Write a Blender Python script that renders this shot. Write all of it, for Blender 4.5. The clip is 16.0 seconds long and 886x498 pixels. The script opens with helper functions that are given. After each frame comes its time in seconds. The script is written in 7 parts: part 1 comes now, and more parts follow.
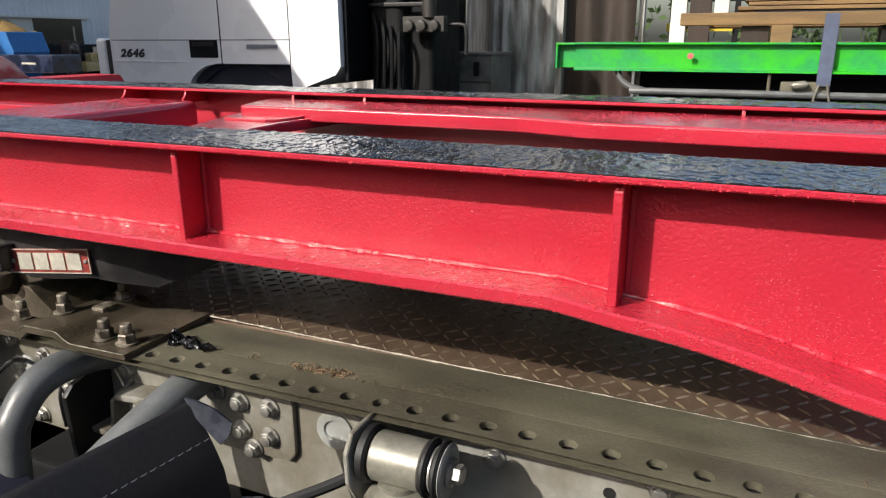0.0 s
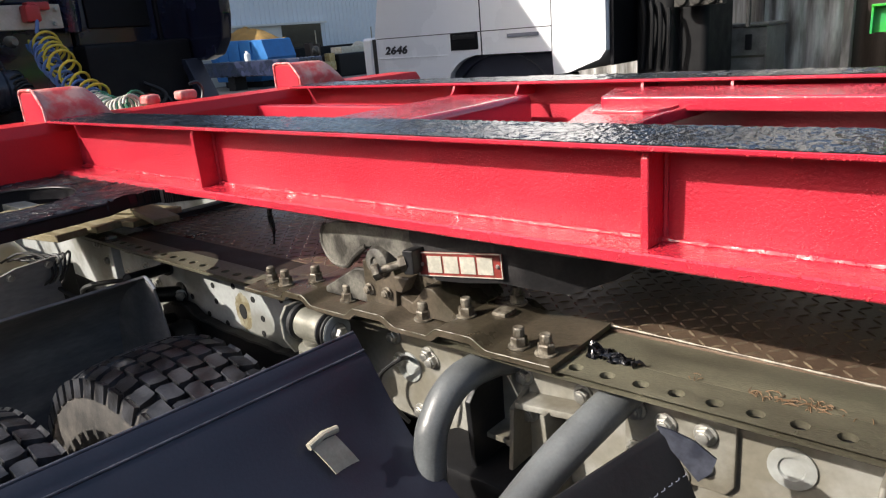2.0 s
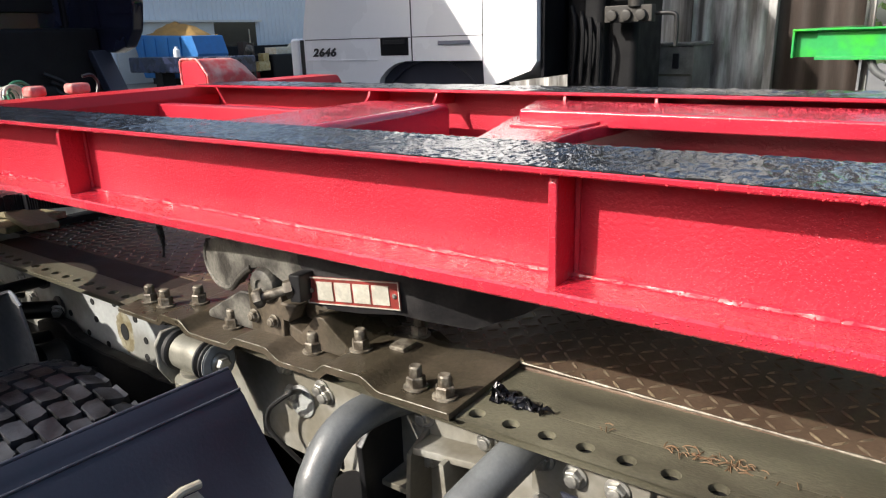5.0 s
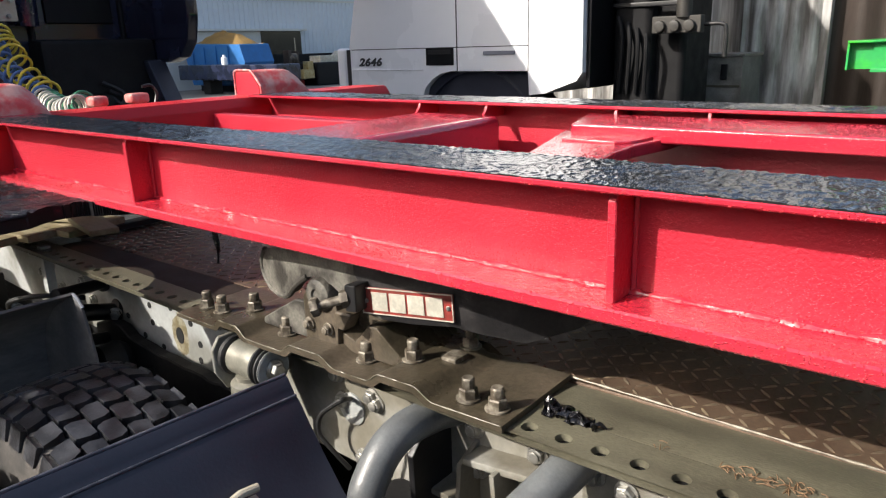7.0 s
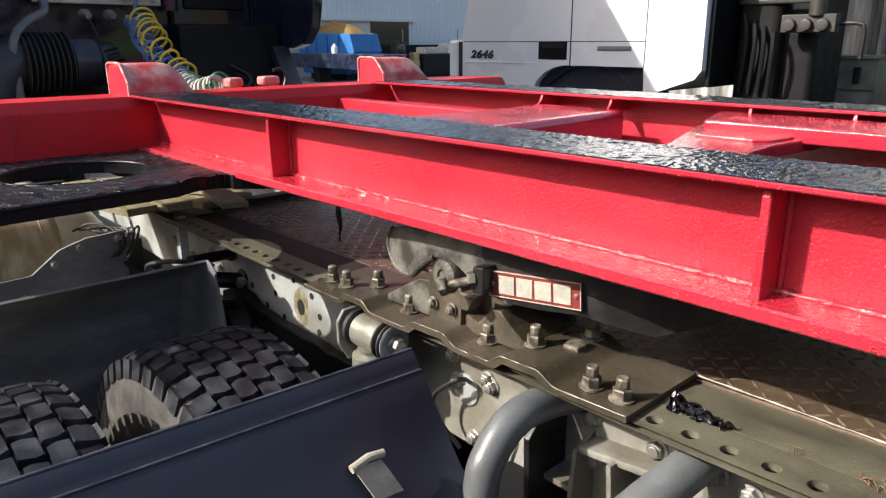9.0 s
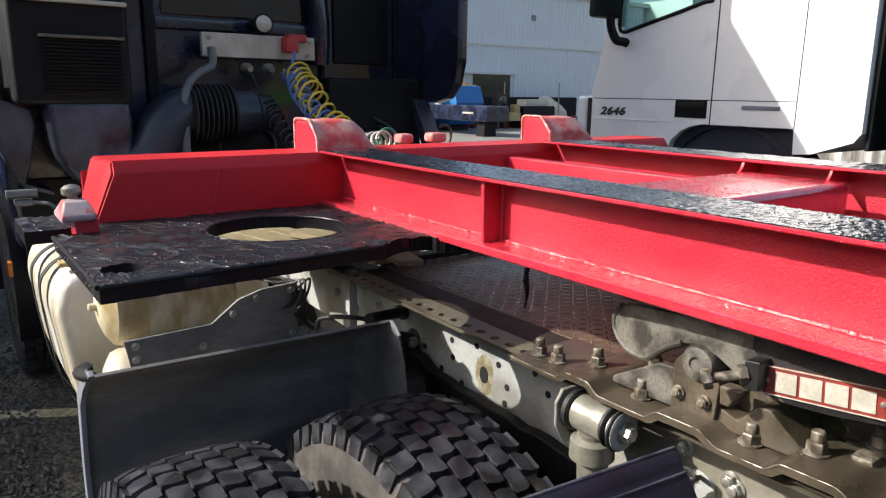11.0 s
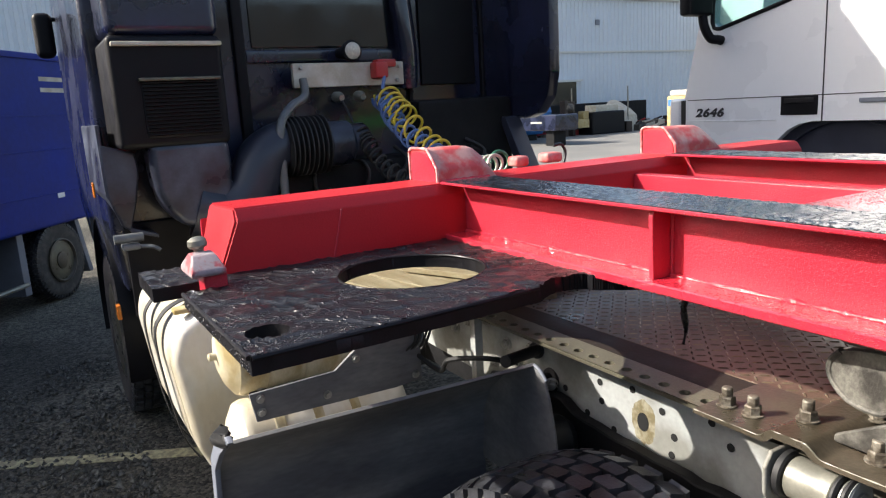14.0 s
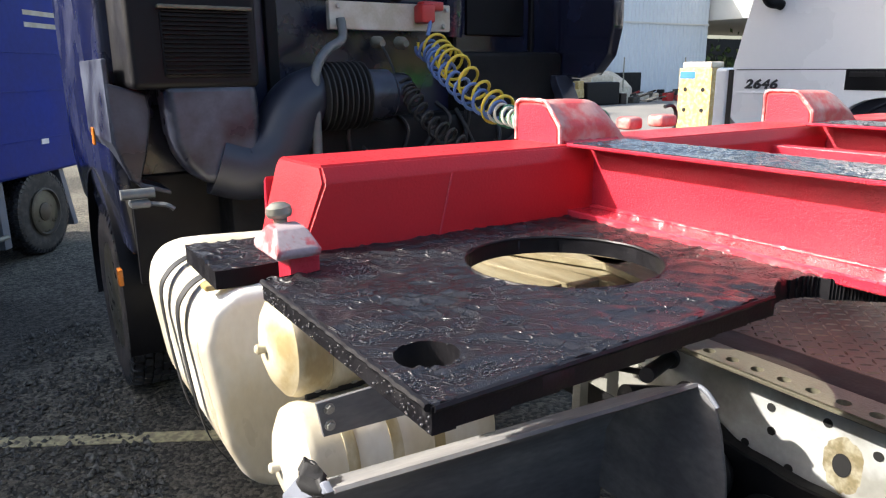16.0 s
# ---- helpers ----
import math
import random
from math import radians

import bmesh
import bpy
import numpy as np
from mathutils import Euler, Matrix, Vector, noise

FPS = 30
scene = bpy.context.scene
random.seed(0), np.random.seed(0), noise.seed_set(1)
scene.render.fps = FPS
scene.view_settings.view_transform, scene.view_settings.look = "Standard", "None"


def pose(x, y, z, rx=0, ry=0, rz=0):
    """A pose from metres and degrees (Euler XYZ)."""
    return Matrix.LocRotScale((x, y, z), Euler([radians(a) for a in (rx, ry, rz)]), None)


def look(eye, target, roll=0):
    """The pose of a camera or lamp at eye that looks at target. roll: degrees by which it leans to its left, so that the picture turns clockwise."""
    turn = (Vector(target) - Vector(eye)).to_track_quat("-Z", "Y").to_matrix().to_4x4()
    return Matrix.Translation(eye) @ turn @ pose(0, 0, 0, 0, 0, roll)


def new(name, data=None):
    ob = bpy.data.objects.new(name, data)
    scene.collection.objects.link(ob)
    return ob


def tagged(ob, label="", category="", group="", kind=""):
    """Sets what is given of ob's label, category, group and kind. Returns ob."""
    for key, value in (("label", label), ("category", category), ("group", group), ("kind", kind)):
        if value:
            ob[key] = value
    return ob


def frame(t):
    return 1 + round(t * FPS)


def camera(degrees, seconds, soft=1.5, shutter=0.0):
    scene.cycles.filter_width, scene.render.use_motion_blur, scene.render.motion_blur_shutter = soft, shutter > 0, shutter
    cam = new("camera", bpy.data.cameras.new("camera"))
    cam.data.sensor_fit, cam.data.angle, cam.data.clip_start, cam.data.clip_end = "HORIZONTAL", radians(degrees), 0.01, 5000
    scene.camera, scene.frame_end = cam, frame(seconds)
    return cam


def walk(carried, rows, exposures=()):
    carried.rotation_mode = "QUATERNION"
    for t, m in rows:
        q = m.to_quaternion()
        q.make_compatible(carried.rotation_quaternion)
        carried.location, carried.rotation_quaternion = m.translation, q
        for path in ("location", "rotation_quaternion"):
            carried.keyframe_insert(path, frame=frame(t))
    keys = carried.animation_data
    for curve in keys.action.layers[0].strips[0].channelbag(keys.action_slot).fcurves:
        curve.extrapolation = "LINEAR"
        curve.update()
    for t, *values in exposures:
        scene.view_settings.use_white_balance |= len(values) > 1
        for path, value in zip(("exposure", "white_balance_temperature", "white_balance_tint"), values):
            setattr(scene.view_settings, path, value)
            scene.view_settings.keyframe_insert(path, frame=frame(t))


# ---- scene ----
cam = camera(64.2, 16.0, 1.2)
PATH = [
    (0, (2.926, -1.345, 1.549), (2.156, 0.411, 0.98), -0.1),
    (0.5, (2.78, -1.429, 1.567), (1.849, 0.261, 1.041), 1.4),
    (1, (2.686, -1.51, 1.556), (1.715, 0.154, 1.018), 0.4),
    (1.5, (2.591, -1.535, 1.565), (1.368, -0.049, 1.021), -1.8),
    (2, (2.54, -1.438, 1.567), (1.279, -0.001, 0.981), -4.7),
    (2.5, (2.525, -1.315, 1.548), (1.357, 0.189, 0.937), -4.2),
    (3, (2.518, -1.25, 1.537), (1.445, 0.307, 0.886), -2.9),
    (3.5, (2.499, -1.258, 1.545), (1.387, 0.289, 0.936), -2.5),
    (4, (2.499, -1.268, 1.547), (1.398, 0.295, 0.959), -1.9),
    (6.5, (2.492, -1.299, 1.564), (1.313, 0.217, 1.007), -1.7),
    (7, (2.486, -1.308, 1.566), (1.28, 0.188, 1.012), -1.7),
    (7.5, (2.475, -1.323, 1.563), (1.222, 0.127, 0.993), -1.6),
    (8, (2.468, -1.343, 1.561), (1.131, 0.035, 1.001), -1.0),
    (8.5, (2.465, -1.35, 1.56), (1.121, 0.018, 0.993), -0.6),
    (9, (2.456, -1.373, 1.558), (1.062, -0.055, 0.992), -0.2),
    (9.5, (2.443, -1.396, 1.568), (1.004, -0.121, 1.016), -0.7),
    (10, (2.394, -1.43, 1.569), (0.85, -0.274, 1.04), -0.9),
    (10.2, (2.35, -1.455, 1.567), (0.791, -0.318, 1.041), 0.8),
    (12.3, (2.106, -1.607, 1.621), (0.518, -0.444, 1.269), -1.1),
    (12.5, (2.11, -1.618, 1.62), (0.525, -0.452, 1.263), -1.1),
    (13, (2.106, -1.641, 1.624), (0.531, -0.458, 1.277), -0.7),
    (13.5, (2.079, -1.652, 1.613), (0.494, -0.492, 1.234), -0.1),
    (14, (1.957, -1.585, 1.614), (0.264, -0.595, 1.219), -3.3),
    (14.3, (1.861, -1.545, 1.627), (0.118, -0.653, 1.221), -3.5),
    (14.5, (1.833, -1.533, 1.618), (0.038, -0.752, 1.207), -2.8),
    (15, (1.762, -1.508, 1.591), (-0.004, -0.714, 1.089), -0.3),
    (15.5, (1.605, -1.576, 1.591), (-0.072, -0.592, 1.12), -1.9),
    (16, (1.421, -1.647, 1.565), (-0.224, -0.622, 1.074), -0.5),
]
EXPOSURES = [(0, .15), (1.0, .25), (2, .55), (3, .6), (7, .6), (10, .68), (12.5, .68), (13, .58), (13.5, .6), (14, .96), (14.5, 1.35), (15, 1.5), (15.5, 1.45), (16, 1.38)]
walk(cam, [(t, look(eye, target, roll)) for t, eye, target, roll in PATH], EXPOSURES)

# ---- light ----
GROUND = -0.18
SUN = Vector((0.56, 1.0, -0.75)).normalized()
world = bpy.data.worlds.new("world")
scene.world = world
world.use_nodes = True
wn = world.node_tree
wn.nodes.clear()
sky = wn.nodes.new("ShaderNodeTexSky")
sky.sky_type = "NISHITA"
sky.sun_disc = False
sky.sun_elevation = math.asin(-SUN.z)
sky.sun_rotation = math.atan2(-SUN.x, -SUN.y)
sky.air_density, sky.dust_density, sky.ozone_density = 1.0, 3.4, 0.6
wbg = wn.nodes.new("ShaderNodeBackground")
wbg.inputs["Strength"].default_value = 0.15
wout = wn.nodes.new("ShaderNodeOutputWorld")
wn.links.new(sky.outputs[0], wbg.inputs[0])
wn.links.new(wbg.outputs[0], wout.inputs[0])
sun_data = bpy.data.lights.new("sun", "SUN")
sun_data.energy, sun_data.angle, sun_data.color = 5.0, radians(0.55), (1.0, 0.94, 0.86)
sun = new("sun", sun_data)
sun.matrix_world = Matrix.Translation((-4, -9, 8)) @ SUN.to_track_quat("-Z", "Y").to_matrix().to_4x4()


# ---- materials ----
def mat(name, col, rough=0.5, metal=0.0, var=0.25, scale=6.0, fine=60.0, bump=0.15, bump_d=0.002,
        col2=None, dirt=0.35, coat=0.0, coat_rough=0.05, spec=0.5, stretch=(1, 1, 1), rvar=0.12, per_object=0.0):
    """A painted or bare surface: two scales of colour change, uneven gloss and fine relief."""
    m = bpy.data.materials.new(name)
    m.use_nodes = True
    nt = m.node_tree
    N, L = nt.nodes, nt.links
    b = N["Principled BSDF"]
    tc = N.new("ShaderNodeTexCoord")
    mp = N.new("ShaderNodeMapping")
    mp.inputs["Scale"].default_value = stretch
    L.new(tc.outputs["Object"], mp.inputs[0])
    n1 = N.new("ShaderNodeTexNoise")
    n1.inputs["Scale"].default_value, n1.inputs["Detail"].default_value = scale, 6
    n2 = N.new("ShaderNodeTexNoise")
    n2.inputs["Scale"].default_value, n2.inputs["Detail"].default_value = fine, 4
    L.new(mp.outputs[0], n1.inputs["Vector"])
    L.new(mp.outputs[0], n2.inputs["Vector"])
    c2 = col2 or tuple(c * (1 - var) for c in col)
    r1 = N.new("ShaderNodeValToRGB")
    r1.color_ramp.elements[0].position, r1.color_ramp.elements[1].position = 0.42, 0.42 + dirt
    r1.color_ramp.elements[0].color, r1.color_ramp.elements[1].color = (*c2, 1), (*col, 1)
    L.new(n1.outputs[0], r1.inputs[0])
    mx = N.new("ShaderNodeMix")
    mx.data_type, mx.blend_type = "RGBA", "MULTIPLY"
    mx.inputs["Factor"].default_value = min(1.0, var * 1.2)
    L.new(r1.outputs[0], mx.inputs["A"])
    L.new(n2.outputs[0], mx.inputs["B"])
    out = mx.outputs["Result"]
    if per_object:
        oi = N.new("ShaderNodeObjectInfo")
        hs = N.new("ShaderNodeHueSaturation")
        mr0 = N.new("ShaderNodeMapRange")
        mr0.inputs["To Min"].default_value, mr0.inputs["To Max"].default_value = 1 - per_object, 1 + per_object
        L.new(oi.outputs["Random"], mr0.inputs[0])
        L.new(mr0.outputs[0], hs.inputs["Value"])
        L.new(out, hs.inputs["Color"])
        out = hs.outputs[0]
    L.new(out, b.inputs["Base Color"])
    mr = N.new("ShaderNodeMapRange")
    mr.inputs["From Min"].default_value, mr.inputs["From Max"].default_value = 0.3, 0.7
    mr.inputs["To Min"].default_value, mr.inputs["To Max"].default_value = max(0.02, rough - rvar), min(1, rough + rvar)
    L.new(n1.outputs[0], mr.inputs[0])
    L.new(mr.outputs[0], b.inputs["Roughness"])
    b.inputs["Metallic"].default_value = metal
    b.inputs["Specular IOR Level"].default_value = spec
    b.inputs["Coat Weight"].default_value, b.inputs["Coat Roughness"].default_value = coat, coat_rough
    if bump:
        bp = N.new("ShaderNodeBump")
        bp.inputs["Strength"].default_value, bp.inputs["Distance"].default_value = bump, bump_d
        L.new(n2.outputs[0], bp.inputs["Height"])
        L.new(bp.outputs[0], b.inputs["Normal"])
    return m


def wet_mat(name, col, rough, bead=0.5, peel=0.25, peel_scale=110.0, coat=0.6, var=0.12, bead_scale=150.0):
    """Fresh paint with orange peel and beads of water standing on it."""
    m = mat(name, col, rough, var=var, scale=3.0, fine=peel_scale, bump=0, coat=coat, coat_rough=0.06)
    N, L = m.node_tree.nodes, m.node_tree.links
    b = N["Principled BSDF"]
    tc = N.new("ShaderNodeTexCoord")
    pn = N.new("ShaderNodeTexNoise")
    pn.inputs["Scale"].default_value, pn.inputs["Detail"].default_value = peel_scale, 2
    L.new(tc.outputs["Object"], pn.inputs["Vector"])
    vo = N.new("ShaderNodeTexVoronoi")
    vo.inputs["Scale"].default_value = bead_scale
    L.new(tc.outputs["Object"], vo.inputs["Vector"])
    rp = N.new("ShaderNodeValToRGB")
    rp.color_ramp.interpolation = "EASE"
    rp.color_ramp.elements[0].position, rp.color_ramp.elements[1].position = 0.12, 0.34
    rp.color_ramp.elements[0].color, rp.color_ramp.elements[1].color = (1, 1, 1, 1), (0, 0, 0, 1)
    L.new(vo.outputs["Distance"], rp.inputs[0])
    pa = N.new("ShaderNodeTexNoise")
    pa.inputs["Scale"].default_value, pa.inputs["Detail"].default_value = 7.0, 3
    L.new(tc.outputs["Object"], pa.inputs["Vector"])
    pr = N.new("ShaderNodeValToRGB")
    pr.color_ramp.elements[0].position, pr.color_ramp.elements[1].position = 0.42, 0.56
    L.new(pa.outputs[0], pr.inputs[0])
    mu = N.new("ShaderNodeMath")
    mu.operation = "MULTIPLY"
    L.new(rp.outputs[0], mu.inputs[0])
    L.new(pr.outputs[0], mu.inputs[1])
    b1 = N.new("ShaderNodeBump")
    b1.inputs["Strength"].default_value, b1.inputs["Distance"].default_value = peel, 0.0015
    L.new(pn.outputs[0], b1.inputs["Height"])
    b2 = N.new("ShaderNodeBump")
    b2.inputs["Strength"].default_value, b2.inputs["Distance"].default_value = bead, 0.0015
    L.new(mu.outputs[0], b2.inputs["Height"])
    L.new(b1.outputs[0], b2.inputs["Normal"])
    L.new(b2.outputs[0], b.inputs["Normal"])
    L.new(b2.outputs[0], b.inputs["Coat Normal"])
    return m


RED = wet_mat("red_paint", (0.51, 0.021, 0.044), 0.40, bead=0.5, peel=0.95, peel_scale=185, coat=0.4, bead_scale=290)
RED_WET = wet_mat("red_paint_wet", (0.55, 0.027, 0.053), 0.20, bead=0.8, peel=0.8, peel_scale=120, coat=1.0, bead_scale=250)
RED_WELD = wet_mat("red_weld_paint", (0.56, 0.027, 0.05), 0.20, bead=0.9, peel=1.0, peel_scale=70, coat=0.9, bead_scale=200)
RED_WORN = mat("red_paint_worn", (0.55, 0.30, 0.27), 0.55, var=0.25, scale=16, fine=90, bump=0.4, col2=(0.58, 0.07, 0.07), dirt=0.16)
LOCK_WORN = mat("lock_worn_metal", (0.36, 0.30, 0.31), 0.5, var=0.3, scale=30, fine=120, bump=0.4, col2=(0.45, 0.10, 0.11), dirt=0.10)
RED_DRY = wet_mat("red_paint_dry", (0.55, 0.026, 0.034), 0.46, bead=0.3, peel=0.6, peel_scale=185, coat=0.08, bead_scale=290)
RED.node_tree.nodes["Principled BSDF"].inputs["Specular IOR Level"].default_value = 0.42
RED_DRY.node_tree.nodes["Principled BSDF"].inputs["Specular IOR Level"].default_value = 0.22
PINK_EDGE = mat("rubbed_pale_edge", (0.70, 0.42, 0.40), 0.5, var=0.3, scale=40, fine=200, bump=0.4, col2=(0.62, 0.12, 0.12), dirt=0.12)


def wrinkle_mat(name, turn, stretch, rough, depth, coat, peel=0.2, peel_scale=400):
    """Thick wet bitumen paint drawn into narrow sinuous wrinkles, beaded with water."""
    m = wet_mat(name, (0.012, 0.0115, 0.014), rough, bead=0.95, peel=peel, peel_scale=peel_scale, coat=coat, bead_scale=300)
    N, L = m.node_tree.nodes, m.node_tree.links
    b = N["Principled BSDF"]
    tc = N.new("ShaderNodeTexCoord")
    m1, m2 = N.new("ShaderNodeMapping"), N.new("ShaderNodeMapping")
    m1.inputs["Rotation"].default_value = (0, 0, -radians(turn))
    m2.inputs["Scale"].default_value = stretch
    L.new(tc.outputs["Object"], m1.inputs[0])
    L.new(m1.outputs[0], m2.inputs[0])
    prev = None
    for k, off in enumerate((0.0, 37.0)):
        nz = N.new("ShaderNodeTexNoise")
        nz.noise_dimensions = "4D"
        nz.inputs["W"].default_value = off
        nz.inputs["Scale"].default_value, nz.inputs["Detail"].default_value, nz.inputs["Distortion"].default_value = 1.0, 0.6, 0.5
        L.new(m2.outputs[0], nz.inputs["Vector"])
        rp = N.new("ShaderNodeValToRGB")
        rp.color_ramp.interpolation = "EASE"
        e = rp.color_ramp.elements
        e[0].position, e[1].position = 0.474, 0.526
        e[0].color, e[1].color = (0, 0, 0, 1), (0, 0, 0, 1)
        q = e.new(0.5)
        q.color = (1, 1, 1, 1)
        L.new(nz.outputs[0], rp.inputs[0])
        if prev is None:
            prev = rp.outputs[0]
        else:
            mx = N.new("ShaderNodeMath")
            mx.operation = "MAXIMUM"
            L.new(prev, mx.inputs[0])
            L.new(rp.outputs[0], mx.inputs[1])
            prev = mx.outputs[0]
    bp = N.new("ShaderNodeBump")
    bp.inputs["Strength"].default_value, bp.inputs["Distance"].default_value = 1.0, depth
    L.new(prev, bp.inputs["Height"])
    old = b.inputs["Normal"].links[0].from_node
    L.new(bp.outputs[0], [n for n in N if n.type == "BUMP" and n is not bp and n is not old][0].inputs["Normal"])
    return m


BLACK_WET = wrinkle_mat("black_bitumen_wet", 20, (80, 50, 6), 0.10, 0.0005, 0.7)
BLACK_PLATE = wrinkle_mat("black_plate_bitumen", 58, (15, 34, 5), 0.32, 0.0016, 0.06, 0.9, 210)
BLACK_EDGE = mat("black_plate_edge", (0.010, 0.0095, 0.012), 0.45, spec=0.25, var=0.3, scale=30, fine=200, bump=0.25)
BLACK = mat("black_paint", (0.016, 0.016, 0.018), 0.45, var=0.4, bump=0.3)
STEEL = mat("oily_steel", (0.225, 0.212, 0.148), 0.38, 0.15, var=0.5, scale=6, fine=150, bump=0.4, col2=(0.12, 0.11, 0.078), dirt=0.3, stretch=(0.9, 1.8, 1.4), rvar=0.16)
STEEL_DK = mat("dark_oily_steel", (0.16, 0.125, 0.088), 0.40, 0.1, var=0.6, scale=7, fine=120, bump=0.45, col2=(0.08, 0.066, 0.044), rvar=0.18)
CAST = mat("cast_iron", (0.205, 0.195, 0.165), 0.6, 0.1, var=0.6, scale=16, fine=160, bump=0.6, col2=(0.055, 0.05, 0.042), dirt=0.16)
CAST_DK = mat("dark_cast_iron", (0.058, 0.054, 0.054), 0.5, 0.1, spec=0.3, var=0.5, scale=12, fine=140, bump=0.5, col2=(0.022, 0.021, 0.022), dirt=0.2)
BOLT = mat("weathered_bolt", (0.46, 0.42, 0.34), 0.5, 0.3, var=0.45, scale=60, fine=300, bump=0.3, col2=(0.11, 0.09, 0.065), per_object=0.25)
ZINC = mat("zinc_bolt", (0.55, 0.54, 0.50), 0.38, 0.7, var=0.3, scale=50, fine=200, bump=0.15, per_object=0.2)
TREAD_LUG = mat("worn_tread_lug", (0.46, 0.37, 0.24), 0.24, 0.5, var=0.4, scale=9, fine=120, bump=0.15, col2=(0.26, 0.20, 0.14), dirt=0.3)
TREAD = mat("tread_plate", (0.275, 0.195, 0.13), 0.36, 0.2, var=0.5, scale=4, fine=120, bump=0.2, col2=(0.145, 0.095, 0.065), dirt=0.4)
RAIL_PAINT = mat("pale_grey_chassis_paint", (0.40, 0.415, 0.405), 0.6, spec=0.3, var=0.25, scale=5, fine=70, bump=0.2, col2=(0.24, 0.24, 0.215), dirt=0.14)
DUSTY_RAIL = mat("dusty_chassis_paint", (0.32, 0.315, 0.285), 0.55, var=0.3, scale=6, fine=80, bump=0.25, col2=(0.20, 0.185, 0.145), dirt=0.2)
STEEL_SHADED = mat("oily_steel_shaded", (0.070, 0.050, 0.040), 0.6, 0.0, spec=0.2, var=0.5, scale=8, fine=120, bump=0.3, col2=(0.03, 0.024, 0.02))
DUSTY_GREY = mat("dusty_grey_bracket", (0.30, 0.295, 0.26), 0.6, var=0.35, scale=9, fine=90, bump=0.3, col2=(0.17, 0.155, 0.12), dirt=0.2)
NAVY_PL = mat("navy_plastic", (0.029, 0.033, 0.052), 0.38, var=0.25, scale=9, fine=180, bump=0.12, rvar=0.1)
GUARD_DUST = mat("dusty_guard_plastic", (0.30, 0.295, 0.285), 0.55, var=0.4, scale=4.5, fine=60, bump=0.2, col2=(0.135, 0.138, 0.150), dirt=0.24, stretch=(1, 0.5, 1.6))
RUBBER = mat("tyre_rubber", (0.075, 0.079, 0.092), 0.38, var=0.4, scale=20, fine=150, bump=0.35, col2=(0.02, 0.02, 0.022))
RUBBER_DUST = mat("dusty_tyre_wall", (0.15, 0.135, 0.12), 0.8, var=0.4, scale=16, fine=120, bump=0.35, col2=(0.05, 0.047, 0.044))
BLACK_RUB = mat("black_rubber", (0.02, 0.02, 0.021), 0.6, var=0.4, scale=10, fine=120, bump=0.3)
PIPE = mat("grey_tube_paint", (0.165, 0.178, 0.182), 0.42, var=0.3, scale=14, fine=200, bump=0.25, col2=(0.115, 0.122, 0.124), dirt=0.3)
TANK = mat("cream_white_tank_paint", (0.76, 0.745, 0.68), 0.35, var=0.16, scale=5, fine=50, bump=0.08, col2=(0.64, 0.57, 0.42), dirt=0.2, coat=0.3, stretch=(1, 1, 0.5))
TANK_DIRTY = mat("stained_tank_paint", (0.66, 0.61, 0.45), 0.4, var=0.25, scale=6, fine=60, bump=0.15, col2=(0.40, 0.31, 0.15), dirt=0.2, stretch=(1, 2.2, 1))
GALV = mat("bright_bush_metal", (0.36, 0.35, 0.29), 0.4, 0.4, var=0.3, scale=25, fine=160, bump=0.15)
CAB = mat("navy_cab_paint", (0.022, 0.030, 0.082), 0.26, var=0.35, scale=2.6, fine=30, bump=0.05, col2=(0.012, 0.014, 0.028), coat=0.35, rvar=0.18, spec=0.5)
NAVY_GREY = mat("navy_grey_plastic", (0.095, 0.115, 0.165), 0.34, var=0.3, scale=5, fine=90, bump=0.1, col2=(0.022, 0.024, 0.036))
CAB_DK = mat("cab_black_plastic", (0.009, 0.009, 0.012), 0.5, spec=0.2, var=0.4, scale=5, fine=80, bump=0.2)
WHITE = mat("white_truck_paint", (0.82, 0.83, 0.85), 0.28, var=0.025, scale=2, fine=20, bump=0.03, coat=0.5, dirt=0.5)
WHITE_PLATE = mat("off_white_bracket", (0.62, 0.60, 0.52), 0.5, var=0.2, scale=9, fine=90, bump=0.2, col2=(0.48, 0.43, 0.33), dirt=0.25)
NAVY_EDGE = mat("pale_navy_edge", (0.085, 0.092, 0.12), 0.5, var=0.5, scale=24, fine=160, bump=0.2, col2=(0.03, 0.034, 0.05), dirt=0.2)
GREY_PL = mat("blue_grey_plastic", (0.22, 0.24, 0.29), 0.5, var=0.2, scale=5, fine=90, bump=0.12)
DARK = mat("dark_machinery", (0.012, 0.012, 0.013), 0.65, spec=0.2, var=0.5, scale=8, fine=60, bump=0.4, col2=(0.012, 0.012, 0.013))
GREEN = mat("green_trailer_paint", (0.03, 0.48, 0.012), 0.4, var=0.25, scale=5, fine=40, bump=0.1, col2=(0.03, 0.36, 0.09), dirt=0.16, coat=0.3)
BLUE = mat("blue_box_body", (0.011, 0.036, 0.34), 0.42, var=0.25, scale=2, fine=20, bump=0.05, coat=0.0, spec=0.15)
BLUE_SKIP = mat("blue_skip_paint", (0.03, 0.20, 0.55), 0.5, var=0.25, scale=3, fine=20, bump=0.1)
SHEET = mat("weathered_zinc_sheet", (0.74, 0.74, 0.72), 0.4, 0.2, var=0.35, scale=3.5, fine=25, bump=0.2, col2=(0.24, 0.23, 0.215), stretch=(3, 3, 0.5), dirt=0.25)
BROWN_SHEET = mat("rust_brown_sheet", (0.072, 0.050, 0.040), 0.55, 0.3, var=0.5, scale=3, fine=30, bump=0.2, col2=(0.05, 0.037, 0.03), stretch=(4, 4, 0.4))
